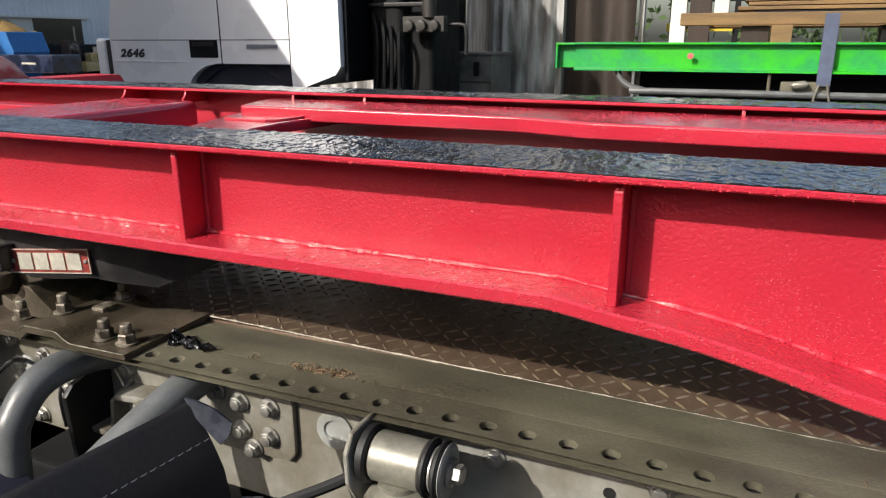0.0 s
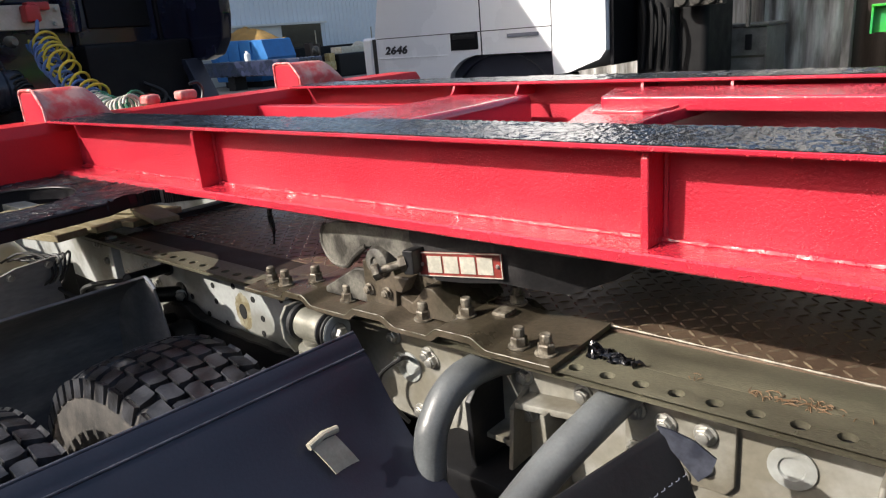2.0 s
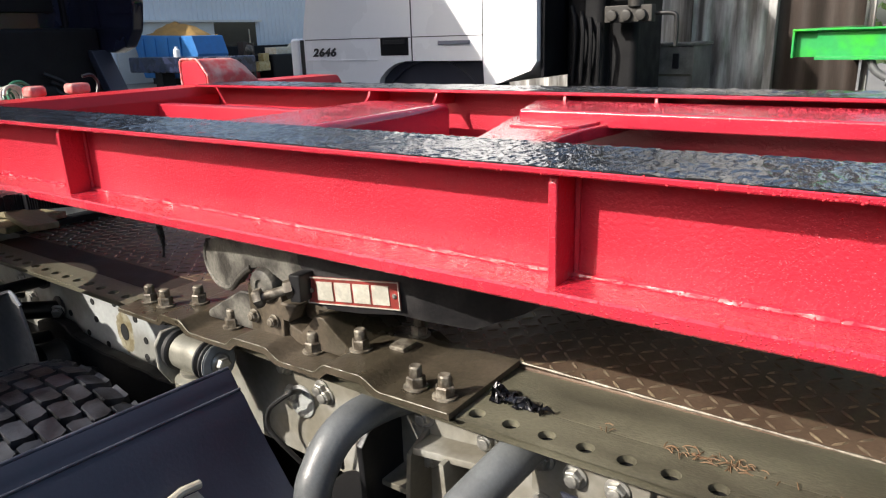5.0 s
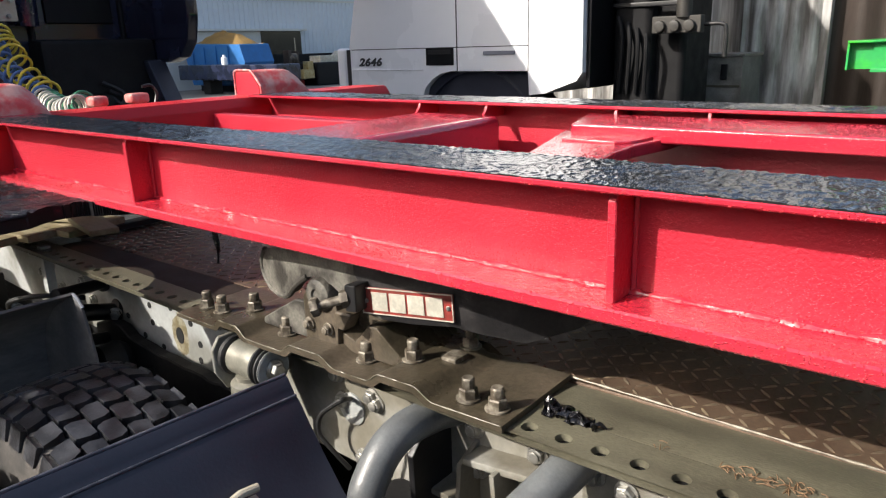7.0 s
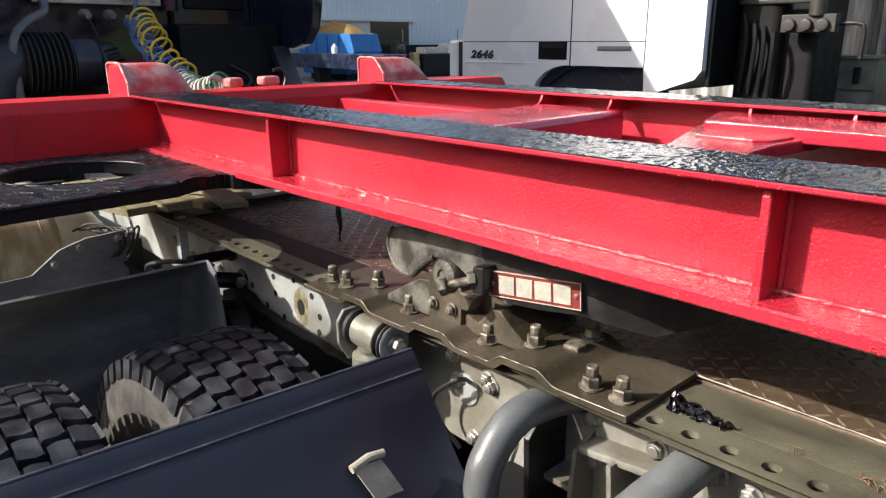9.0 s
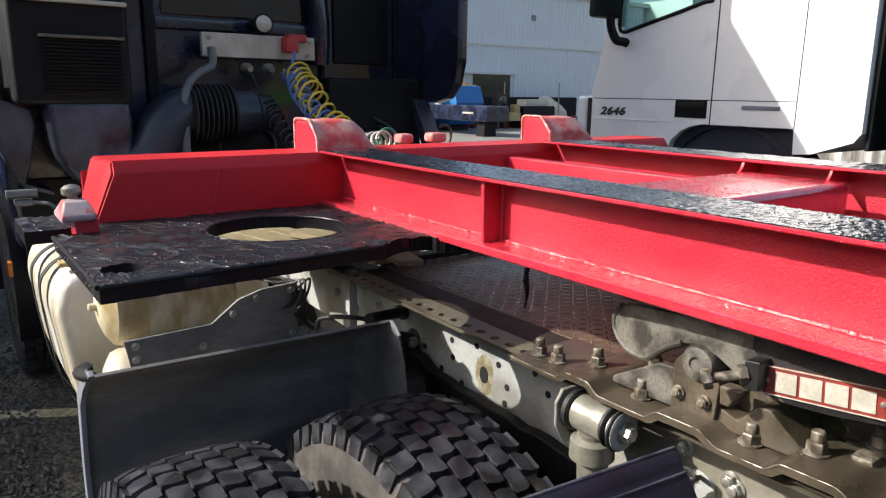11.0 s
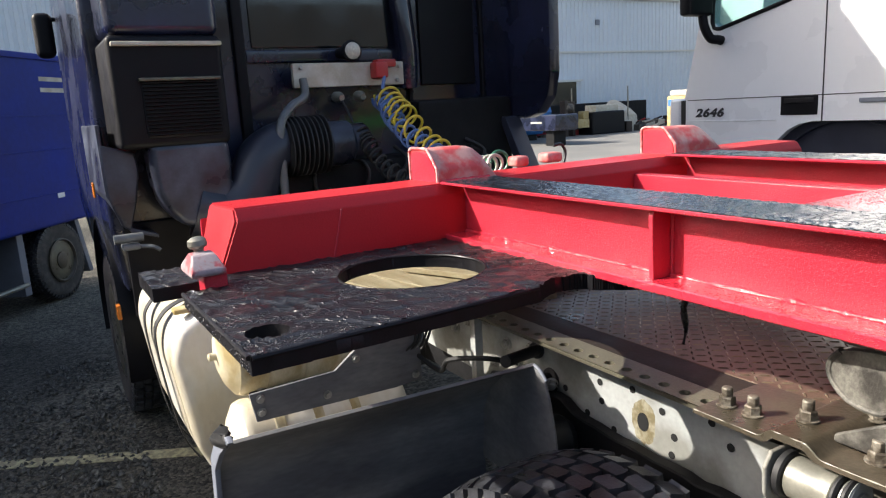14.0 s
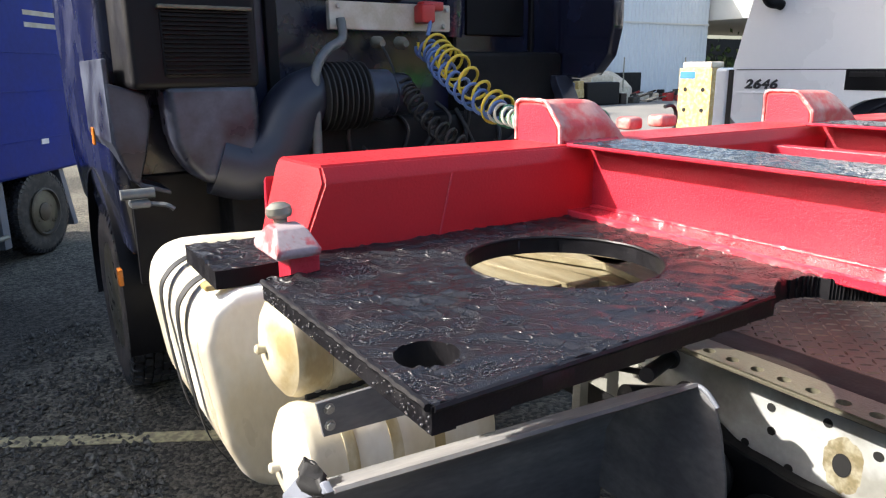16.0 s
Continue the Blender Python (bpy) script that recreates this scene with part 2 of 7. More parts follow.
STAINLESS = mat("worn_stainless_box", (0.46, 0.45, 0.41), 0.4, 0.3, var=0.35, scale=6, fine=80, bump=0.15, col2=(0.2, 0.19, 0.17))
WOOD = mat("weathered_timber", (0.36, 0.22, 0.09), 0.7, var=0.4, scale=5, fine=60, bump=0.3, col2=(0.2, 0.12, 0.05), stretch=(0.4, 5, 5))
WALL_PALE = mat("pale_blue_cladding", (0.66, 0.71, 0.76), 0.55, var=0.08, scale=0.4, fine=4, bump=0.05, dirt=0.5)
WALL_CREAM = mat("cream_cladding", (0.66, 0.66, 0.62), 0.6, var=0.08, scale=0.3, fine=3, bump=0.05, dirt=0.5)
CREAM_YEL = mat("faded_yellow_cover", (0.66, 0.58, 0.34), 0.55, var=0.3, scale=14, fine=90, bump=0.2, col2=(0.42, 0.30, 0.1))
CLIP = mat("yellowed_clip_plastic", (0.58, 0.54, 0.42), 0.5, var=0.25, scale=40, fine=200, bump=0.2)
ORANGE = mat("amber_lens", (0.75, 0.22, 0.02), 0.25, var=0.1, bump=0)
REDPL = mat("red_coupling", (0.5, 0.03, 0.03), 0.4, var=0.2, bump=0.1)
YEL = mat("yellow_hose", (0.72, 0.55, 0.05), 0.4, var=0.15, bump=0.05)
HBLUE = mat("blue_hose", (0.10, 0.18, 0.42), 0.4, var=0.15, bump=0.05)
HGREEN = mat("green_hose", (0.05, 0.22, 0.12), 0.4, var=0.15, bump=0.05)
PLATE_RED = mat("name_plate_red", (0.42, 0.035, 0.03), 0.45, var=0.3, scale=60, fine=200, bump=0.2, col2=(0.2, 0.04, 0.03))
PLATE_PALE = mat("name_plate_pale", (0.74, 0.71, 0.60), 0.45, 0.1, var=0.3, scale=60, fine=200, bump=0.2)
GLASS_DK = mat("dark_window_glass", (0.01, 0.014, 0.016), 0.06, var=0.05, bump=0, coat=0.6)
SAND = mat("yellow_sand", (0.34, 0.21, 0.06), 0.9, var=0.3, scale=5, fine=30, bump=0.5)
LEAF = mat("leaf_green", (0.07, 0.13, 0.03), 0.7, var=0.4, scale=3, fine=20, bump=0.2)
STRAW = mat("dry_pine_needles", (0.24, 0.14, 0.07), 0.8, var=0.3, bump=0.1)
GREASE = mat("black_grease", (0.012, 0.012, 0.016), 0.3, var=0.3, scale=40, fine=200, bump=0.5)
STRAP = mat("blue_grey_strap", (0.12, 0.15, 0.24), 0.7, var=0.3, scale=20, fine=300, bump=0.3)
DEBRIS = mat("mixed_scrap", (0.30, 0.27, 0.22), 0.7, 0.2, var=0.6, scale=9, fine=60, bump=0.4, col2=(0.05, 0.045, 0.04), per_object=0.5)
LINE = mat("worn_yellow_line", (0.52, 0.48, 0.27), 0.8, var=0.4, scale=30, fine=200, bump=0.3, col2=(0.28, 0.25, 0.15), dirt=0.2)
BLACKTXT = mat("black_lettering", (0.03, 0.03, 0.035), 0.4, var=0.1, bump=0)


def asphalt():
    m = mat("asphalt", (0.175, 0.168, 0.142), 0.9, spec=0.2, var=0.45, scale=0.7, fine=70, bump=1.0, bump_d=0.012, col2=(0.075, 0.072, 0.062), dirt=0.25, rvar=0.08)
    N, L = m.node_tree.nodes, m.node_tree.links
    b = N["Principled BSDF"]
    tc = N.new("ShaderNodeTexCoord")
    vo = N.new("ShaderNodeTexVoronoi")
    vo.inputs["Scale"].default_value = 55
    L.new(tc.outputs["Object"], vo.inputs["Vector"])
    rp = N.new("ShaderNodeValToRGB")
    rp.color_ramp.elements[0].position, rp.color_ramp.elements[1].position = 0.25, 0.9
    rp.color_ramp.elements[0].color, rp.color_ramp.elements[1].color = (0.5, 0.5, 0.5, 1), (2.4, 2.3, 2.1, 1)
    L.new(vo.outputs["Color"], rp.inputs[0])
    mx = N.new("ShaderNodeMix")
    mx.data_type, mx.blend_type = "RGBA", "MULTIPLY"
    mx.inputs["Factor"].default_value = 0.8
    L.new(b.inputs["Base Color"].links[0].from_socket, mx.inputs["A"])
    L.new(rp.outputs[0], mx.inputs["B"])
    L.new(mx.outputs["Result"], b.inputs["Base Color"])
    b2 = N.new("ShaderNodeBump")
    b2.inputs["Strength"].default_value, b2.inputs["Distance"].default_value = 0.9, 0.008
    b2.invert = True
    L.new(vo.outputs["Distance"], b2.inputs["Height"])
    L.new(b.inputs["Normal"].links[0].from_socket, b2.inputs["Normal"])
    L.new(b2.outputs[0], b.inputs["Normal"])
    return m


def clear_glass():
    """A clear tinted pane: light goes through, gloss follows Fresnel."""
    m = bpy.data.materials.new("clear_tinted_glass")
    m.use_nodes = True
    N, L = m.node_tree.nodes, m.node_tree.links
    N.remove(N["Principled BSDF"])
    tr, gl, fr, mx = N.new("ShaderNodeBsdfTransparent"), N.new("ShaderNodeBsdfGlossy"), N.new("ShaderNodeFresnel"), N.new("ShaderNodeMixShader")
    tr.inputs[0].default_value = (0.62, 0.80, 0.80, 1)
    gl.inputs["Roughness"].default_value = 0.02
    fr.inputs[0].default_value = 1.5
    L.new(fr.outputs[0], mx.inputs[0])
    L.new(tr.outputs[0], mx.inputs[1])
    L.new(gl.outputs[0], mx.inputs[2])
    L.new(mx.outputs[0], N["Material Output"].inputs[0])
    return m


CLEAR = clear_glass()
ASPHALT = asphalt()
CONCRETE = mat("pale_yard_concrete", (0.27, 0.26, 0.235), 0.85, var=0.3, scale=0.5, fine=30, bump=0.4, col2=(0.19, 0.185, 0.17))


# ---- mesh helpers ----
def box(bm, x0, x1, y0, y1, z0, z1, bev=0.0, seg=2):
    vs = [bm.verts.new((x, y, z)) for x in (x0, x1) for y in (y0, y1) for z in (z0, z1)]
    fs = [bm.faces.new([vs[i] for i in q]) for q in ((0, 1, 3, 2), (4, 6, 7, 5), (0, 4, 5, 1), (2, 3, 7, 6), (0, 2, 6, 4), (1, 5, 7, 3))]
    if bev:
        es = {e for f in fs for e in f.edges}
        bmesh.ops.bevel(bm, geom=list(es), offset=bev, segments=seg, profile=0.5, affect="EDGES")
    return bm


def prism(bm, pts, axis, a, b, bev=0.0, seg=2):
    """A polygon in the plane across axis, drawn out from a to b."""
    def put(p, h):
        return {"x": (h, p[0], p[1]), "y": (p[0], h, p[1]), "z": (p[0], p[1], h)}[axis]
    lo, hi = [bm.verts.new(put(p, a)) for p in pts], [bm.verts.new(put(p, b)) for p in pts]
    n = len(pts)
    fs = [bm.faces.new(lo), bm.faces.new(hi[::-1])]
    fs += [bm.faces.new((lo[i], hi[i], hi[(i + 1) % n], lo[(i + 1) % n])) for i in range(n)]
    bmesh.ops.recalc_face_normals(bm, faces=fs)
    if bev:
        es = {e for f in fs for e in f.edges}
        bmesh.ops.bevel(bm, geom=list(es), offset=bev, segments=seg, profile=0.5, affect="EDGES")
    return bm


def frame_at(d):
    d = Vector(d).normalized()
    u = d.cross(Vector((0, 0, 1)) if abs(d.z) < 0.9 else Vector((1, 0, 0))).normalized()
    return d, u, d.cross(u)


def lathe(bm, base, axis, profile, n=20):
    """Turns (distance along axis, radius) pairs round the axis; ends are closed."""
    base = Vector(base)
    d, u, v = frame_at(axis)
    rings = []
    for h, r in profile:
        rings.append([bm.verts.new(base + d * h + (u * math.cos(2 * math.pi * i / n) + v * math.sin(2 * math.pi * i / n)) * max(r, 1e-4)) for i in range(n)])
    fs = []
    for a, b in zip(rings, rings[1:]):
        fs += [bm.faces.new((a[i], a[(i + 1) % n], b[(i + 1) % n], b[i])) for i in range(n)]
    fs += [bm.faces.new(rings[0][::-1]), bm.faces.new(rings[-1])]
    return bm


def cyl(bm, p0, p1, r, n=16, r1=None):
    p0, p1 = Vector(p0), Vector(p1)
    return lathe(bm, p0, p1 - p0, [(0, r), ((p1 - p0).length, r if r1 is None else r1)], n)


def smooth_path(pts, per=8):
    pts = [Vector(p) for p in pts]
    out = []
    for i in range(len(pts) - 1):
        a, b, c, d = pts[max(i - 1, 0)], pts[i], pts[i + 1], pts[min(i + 2, len(pts) - 1)]
        for k in range(per):
            t = k / per
            out.append(0.5 * (2 * b + (c - a) * t + (2 * a - 5 * b + 4 * c - d) * t * t + (3 * b - a - 3 * c + d) * t ** 3))
    return out + [pts[-1]]


def tube(bm, pts, r, n=10):
    pts = [Vector(p) for p in pts]
    rings, u = [], None
    for i, p in enumerate(pts):
        d = (pts[min(i + 1, len(pts) - 1)] - pts[max(i - 1, 0)]).normalized()
        if u is None:
            _, u, _ = frame_at(d)
        u = (u - d * u.dot(d)).normalized()
        v = d.cross(u)
        rr = r(i / (len(pts) - 1)) if callable(r) else r
        rings.append([bm.verts.new(p + (u * math.cos(2 * math.pi * k / n) + v * math.sin(2 * math.pi * k / n)) * rr) for k in range(n)])
    for a, b in zip(rings, rings[1:]):
        for k in range(n):
            bm.faces.new((a[k], a[(k + 1) % n], b[(k + 1) % n], b[k]))
    bm.faces.new(rings[0][::-1]), bm.faces.new(rings[-1])
    return bm


def sheet(bm, rows, thick):
    """A skin through rows of points (all of one length), given a thickness along its own normals."""
    g = [[bm.verts.new(p) for p in row] for row in rows]
    fs = [bm.faces.new((g[i][j], g[i][j + 1], g[i + 1][j + 1], g[i + 1][j])) for i in range(len(g) - 1) for j in range(len(g[0]) - 1)]
    bmesh.ops.recalc_face_normals(bm, faces=fs)
    bmesh.ops.solidify(bm, geom=fs, thickness=thick)
    return bm


def smooth(me, deg=35):
    for p in me.polygons:
        p.use_smooth = True
    me.set_sharp_from_angle(angle=radians(deg))


def mesh_of(name, bm, material, deg=35):
    bmesh.ops.recalc_face_normals(bm, faces=bm.faces[:])
    me = bpy.data.meshes.new(name)
    bm.to_mesh(me)
    bm.free()
    for m in (material if isinstance(material, (list, tuple)) else [material]):
        me.materials.append(m)
    smooth(me, deg)
    return me


def thing(name, at, label, category, group="", kind=""):
    return tagged(put_at(new(name), at), label, category, group, kind)


def put_at(ob, at):
    ob.location = at
    ob.matrix_basis = Matrix.Translation(at)
    return ob


def world_of(ob):
    m = Matrix.Identity(4)
    while ob:
        m = ob.matrix_parent_inverse @ ob.matrix_basis @ m if ob.parent else ob.matrix_basis @ m
        ob = ob.parent
    return m


def part(name, bm, material, parent, label="", kind="", deg=35):
    """Links a bmesh, drawn in world places, as one mesh under a thing or a part."""
    ob = new(name, mesh_of(name, bm, material, deg))
    ob.parent = parent
    ob.matrix_parent_inverse = world_of(parent).inverted()
    even(ob)
    return tagged(ob, label, kind=kind)


def part_mesh(name, me, m, parent, label=""):
    """The same for a shared mesh, placed at the pose m."""
    ob = new(name, me)
    ob.parent = parent
    ob.matrix_parent_inverse = world_of(parent).inverted()
    ob.matrix_basis = m
    return tagged(ob, label)


def solo(name, bm, material, label, category, group="", kind="", deg=35):
    """A whole thing that is one mesh; its origin goes to its base."""
    lo = Vector((sum(v.co.x for v in bm.verts) / len(bm.verts), sum(v.co.y for v in bm.verts) / len(bm.verts), min(v.co.z for v in bm.verts)))
    for v in bm.verts:
        v.co -= lo
    ob = new(name, mesh_of(name, bm, material, deg))
    ob.matrix_basis = Matrix.Translation(lo)
    even(ob)
    return tagged(ob, label, category, group, kind)


def even(ob):
    """Keeps large faces flat beside small rounded edges."""
    if len(ob.data.polygons) < 4000:
        ob.modifiers.new("even", "WEIGHTED_NORMAL").keep_sharp = True


def B():
    return bmesh.new()


def fbm(x, y, z=0.0):
    return noise.fractal(Vector((x, y, z)), 1.0, 2.0, 3)


def ridged_sheet(bm, outline_in, x0, x1, y0, y1, top, low, dx, dy, height, fx, fy, seed=0.0, turn=0.0, width=0.1):
    """A thick brushed-on coat: a grid whose surface stands up in long narrow wrinkles, closed to a slab below."""
    nx, ny = max(2, round((x1 - x0) / dx)), max(2, round((y1 - y0) / dy))
    g = {}
    c_, s_ = math.cos(radians(turn)), math.sin(radians(turn))
    for i in range(nx + 1):
        for j in range(ny + 1):
            x, y = x0 + (x1 - x0) * i / nx, y0 + (y1 - y0) * j / ny
            w = noise.noise(Vector((x * 5 + 9, y * 7 + seed, 0.3)))
            u, v = c_ * x + s_ * y, c_ * y - s_ * x
            a = abs(noise.noise(Vector((u * fx + w * 1.5 + seed, v * fy + w * 2.0, seed))) + 0.3 * noise.noise(Vector((u * fx * 2.2, v * fy * 1.7, 7 + seed))))
            h = math.exp(-(a / width) ** 2)
            h *= 0.55 + 0.45 * max(0.0, min(1.0, 0.6 + 1.6 * noise.noise(Vector((x * 8, y * 10, 4 + seed)))))
            g[i, j] = bm.verts.new((x, y, top + height * h))
    fs = []
    for i in range(nx):
        for j in range(ny):
            cx, cy = x0 + (x1 - x0) * (i + 0.5) / nx, y0 + (y1 - y0) * (j + 0.5) / ny
            if outline_in is None or outline_in(cx, cy):
                fs.append(bm.faces.new((g[i, j], g[i + 1, j], g[i + 1, j + 1], g[i, j + 1])))
    for v in [v for v in g.values() if not v.link_faces]:
        bm.verts.remove(v)
    r = bmesh.ops.extrude_face_region(bm, geom=fs)
    for v in r["geom"]:
        if isinstance(v, bmesh.types.BMVert):
            v.co.z = low
    for f in bm.faces:
        f.normal_update()
        f.material_index = 0 if f.normal.z > 0.35 or f.normal.z < -0.35 else 1
    return bm


def bolt_mesh(name, r=0.014, head=0.012, shank=0.016, washer=True, material=None):
    """A hexagonal nut on a washer with the end of the stud standing out of it."""
    bm = B()
    if washer:
        lathe(bm, (0, 0, 0), (0, 0, 1), [(0, r * 1.45), (0.003, r * 1.45), (0.0035, r * 1.38)], 18)
    lathe(bm, (0, 0, 0.0035), (0, 0, 1), [(0, r * 1.12), (head * 0.85, r * 1.12), (head, r * 0.98)], 6)
    if shank:
        lathe(bm, (0, 0, head), (0, 0, 1), [(0, r * 0.76), (shank * 0.88, r * 0.76), (shank, r * 0.62)], 12)
    return mesh_of(name, bm, material or BOLT, 30)


NUT = bolt_mesh("nut", 0.0140, 0.017, 0.021)
FLANGE_BOLT = bolt_mesh("flange_bolt", 0.0135, 0.011, 0.008, material=ZINC)
DARK_BOLT = bolt_mesh("dark_bolt", 0.009, 0.008, 0.006)
SMALL_BOLT = bolt_mesh("small_bolt", 0.009, 0.007, 0.0, material=ZINC)


def facing(at, d, spin=0.0):
    d = Vector(d).normalized()
    return Matrix.Translation(at) @ Vector((0, 0, 1)).rotation_difference(d).to_matrix().to_4x4() @ pose(0, 0, 0, 0, 0, spin)


# ---- ground and yard ----
rnd = random.Random(3)
bm = B()
box(bm, -600, 600, -600, 600, GROUND - 0.5, GROUND)
solo("ground", bm, ASPHALT, "dark worn asphalt of the truck yard", "ground", kind="structure")
bm = B()
a, b_ = Vector((-2.75, -2.55, 0)), Vector((-1.3, 0.1, 0))
d = (b_ - a).normalized()
s = Vector((-d.y, d.x, 0)) * 0.05
a -= d * 6
prism(bm, [(a + s).to_2d(), (b_ + s).to_2d(), (b_ - s).to_2d(), (a - s).to_2d()], "z", GROUND + 0.001, GROUND + 0.005)
solo("ground_line", bm, LINE, "worn yellow parking line painted on asphalt", "line", kind="structure")

verts, faces = [], []
for k in range(9500):
    x, y = -0.4 - 3.6 * rnd.random() ** 1.3, rnd.uniform(-2.7, -1.22)
    if fbm(x * 1.3, y * 1.3, 2) < rnd.uniform(-0.45, 0.25):
        continue
    s = 0.005 + 0.016 * rnd.random() ** 2.2
    base = len(verts)
    for q in ((1, 0, 0), (0, 1, 0), (-1, 0, 0), (0, -1, 0), (0, 0, 1), (0, 0, -1)):
        verts.append(tuple(c + s * (d * rnd.uniform(0.7, 1.3) + rnd.uniform(-0.25, 0.25)) for c, d in zip((x, y, GROUND + s * 0.45), q)))
    for q in ((0, 1, 4), (1, 2, 4), (2, 3, 4), (3, 0, 4), (1, 0, 5), (2, 1, 5), (3, 2, 5), (0, 3, 5)):
        faces.append(tuple(base + i for i in q))
me = bpy.data.meshes.new("gravel")
me.from_pydata(verts, [], faces)
me.materials.append(mat("loose_grit", (0.27, 0.26, 0.22), 0.75, var=0.6, scale=30, fine=150, bump=0.4, col2=(0.055, 0.054, 0.048), dirt=0.25))
tagged(new("gravel", me), "loose grey grit scattered on the asphalt", "gravel", kind="stuff")


# ---- red skeletal trailer ----
TOP, BOT = 1.396, 1.230
BEAM_TOP = {-1: 1.402, 1: 1.406}
FLANGE = 0.0205
trailer = thing("skeletal_trailer", (1.5, 0, BOT), "freshly painted red skeletal trailer with wet black bearing strips", "trailer")


def beam_bottom(x):
    """Underside of the beam: level over the coupling, then a rounded bend into the gooseneck."""
    if x < 2.72:
        return BOT
    if x < 3.05:
        return BOT - 0.0045 - 0.10 * (x - 2.72) - 0.30 * max(0.0, x - 2.85) ** 1.6 + 0.0045 * max(0.0, 1 - (x - 2.72) / 0.1)
    return beam_bottom(3.0499) - 0.195 * (min(x, 4.6) - 3.05)


BEAM_XS = [0.2, 2.72] + [2.72 + 0.03 * k for k in range(1, 12)] + [4.6, 7.5]


def beam(side):
    """One longitudinal I-beam: bottom flange follows the gooseneck, top flange is straight."""
    yw, top = side * 0.475, BEAM_TOP[side]
    xs = BEAM_XS
    yo, yi = side * 0.555, side * 0.375
    lo, hi = min(yo, yi), max(yo, yi)
    prof = [(x, beam_bottom(x) + 0.012) for x in xs] + [(7.5, top - 0.006), (0.2, top - 0.006)]
    main = part("beam", prism(B(), prof, "y", yw - 0.006, yw + 0.006), RED, trailer)
    prof = [(x, beam_bottom(x)) for x in xs] + [(x, beam_bottom(x) + FLANGE) for x in xs[::-1]]
    part("bottom_flange", prism(B(), prof, "y", lo, hi, 0.003, 1), RED_WET, main, "wet red bottom flange")
    pts = []
    for x0, x1 in zip(xs, xs[1:]):
        n = max(2, round((x1 - x0) / 0.006))
        pts += [(x0 + (x1 - x0) * i / n, yw - 0.008, beam_bottom(x0 + (x1 - x0) * i / n) + FLANGE + 0.001) for i in range(n)]
    bm = tube(B(), pts, lambda t: 0.0052 + 0.0048 * noise.noise(Vector((t * 300, 0.5, 2))) + 0.0016 * noise.noise(Vector((t * 1500, 4.5, 2))), 9)
    part("weld_bead", bm, RED_WELD, main)
    lo, hi = (yo + 0.001, yi) if side < 0 else (yi, yo - 0.001)
    part("top_flange", box(B(), 0.2, 7.5, lo, hi, top - 0.0085, top, 0.002, 1), RED_WET, main, "wet red top flange")
    return main


near_beam, far_beam = beam(-1), beam(1)
for side, par in ((-1, near_beam), (1, far_beam)):
    bm = B()
    lo, hi = (-0.5525, -0.378) if side < 0 else (0.378, 0.5525)
    ridged_sheet(bm, None, 0.22, 3.6 if side < 0 else 5.2, lo, hi, BEAM_TOP[side] + 0.0008, BEAM_TOP[side] - 0.002, 0.0019 if side < 0 else 0.006, 0.0023 if side < 0 else 0.006, 0.0016 if side < 0 else 0.0026, 56 if side < 0 else 24, 36 if side < 0 else 15, 2.0 * side, 20.0, 0.19)
    part("bearing_strip", bm, [BLACK_WET, BLACK_EDGE], par, "wet black wrinkled coating on the flange top", deg=60)
for x in (0.980, 2.1265, 2.792, 4.0, 5.2):
    bm = B()
    z0, zt = beam_bottom(x) + FLANGE - 0.001, BEAM_TOP[-1]
    prism(bm, [(-0.481, z0), (-0.534, z0), (-0.537, zt - 0.022), (-0.530, zt - 0.008), (-0.481, zt - 0.008)], "x", x - 0.006, x + 0.006, 0.0015, 1)
    tube(bm, [(x + 0.008, -0.482, z0 + 0.004 + k * 0.012) for k in range(12)], 0.005, 6)
    part("stiffener", bm, RED, near_beam)
for x in (1.05, 1.30, 1.70, 1.935, 2.9, 3.8):
    bm = B()
    zt = BEAM_TOP[1] - 0.008
    arc = [(0.380 - 0.050 * (k / 8) ** 1.7, zt - 0.036 * math.sin(math.pi / 2 * k / 8)) for k in range(9)]
    prism(bm, [(0.469, zt - 0.036), (0.469, zt)] + arc, "x", x - 0.0035, x + 0.0035)
    part("gusset", bm, RED, far_beam)

# front bolster: a box across both beams with sloped ends
bm = B()
hy = 1.213
prism(bm, [(-0.005, BOT - 0.012), (0.215, BOT - 0.012), (0.215, TOP - 0.03), (0.195, TOP), (0.012, TOP), (-0.005, TOP - 0.02)], "y", -hy, hy)
for v in bm.verts:
    if v.co.z > 1.3:
        v.co.y *= (hy - 0.062) / hy if v.co.x > 0.1 else (hy - 0.048) / hy
bmesh.ops.bevel(bm, geom=bm.edges[:], offset=0.005, segments=2, affect="EDGES")
bolster = part("bolster", bm, RED_DRY, trailer)
part("weld_bead", tube(B(), [(0.216, -0.905 + 0.001 * k, BOT + 0.004 * k) for k in range(34)], 0.0028, 6), RED, bolster)
bm = B()
prism(bm, [(-0.03, BOT), (-0.007, BOT), (-0.007, TOP - 0.04), (-0.02, TOP - 0.05)], "y", -1.19, 1.19, 0.004)
part("front_lip", bm, RED, bolster)
CLEAT = [(0.001, 0.0), (0.001, 0.05), (0.004, 0.092), (0.05, 0.097), (0.102, 0.096), (0.118, 0.088), (0.158, 0.046), (0.164, 0.034), (0.165, 0.0)]
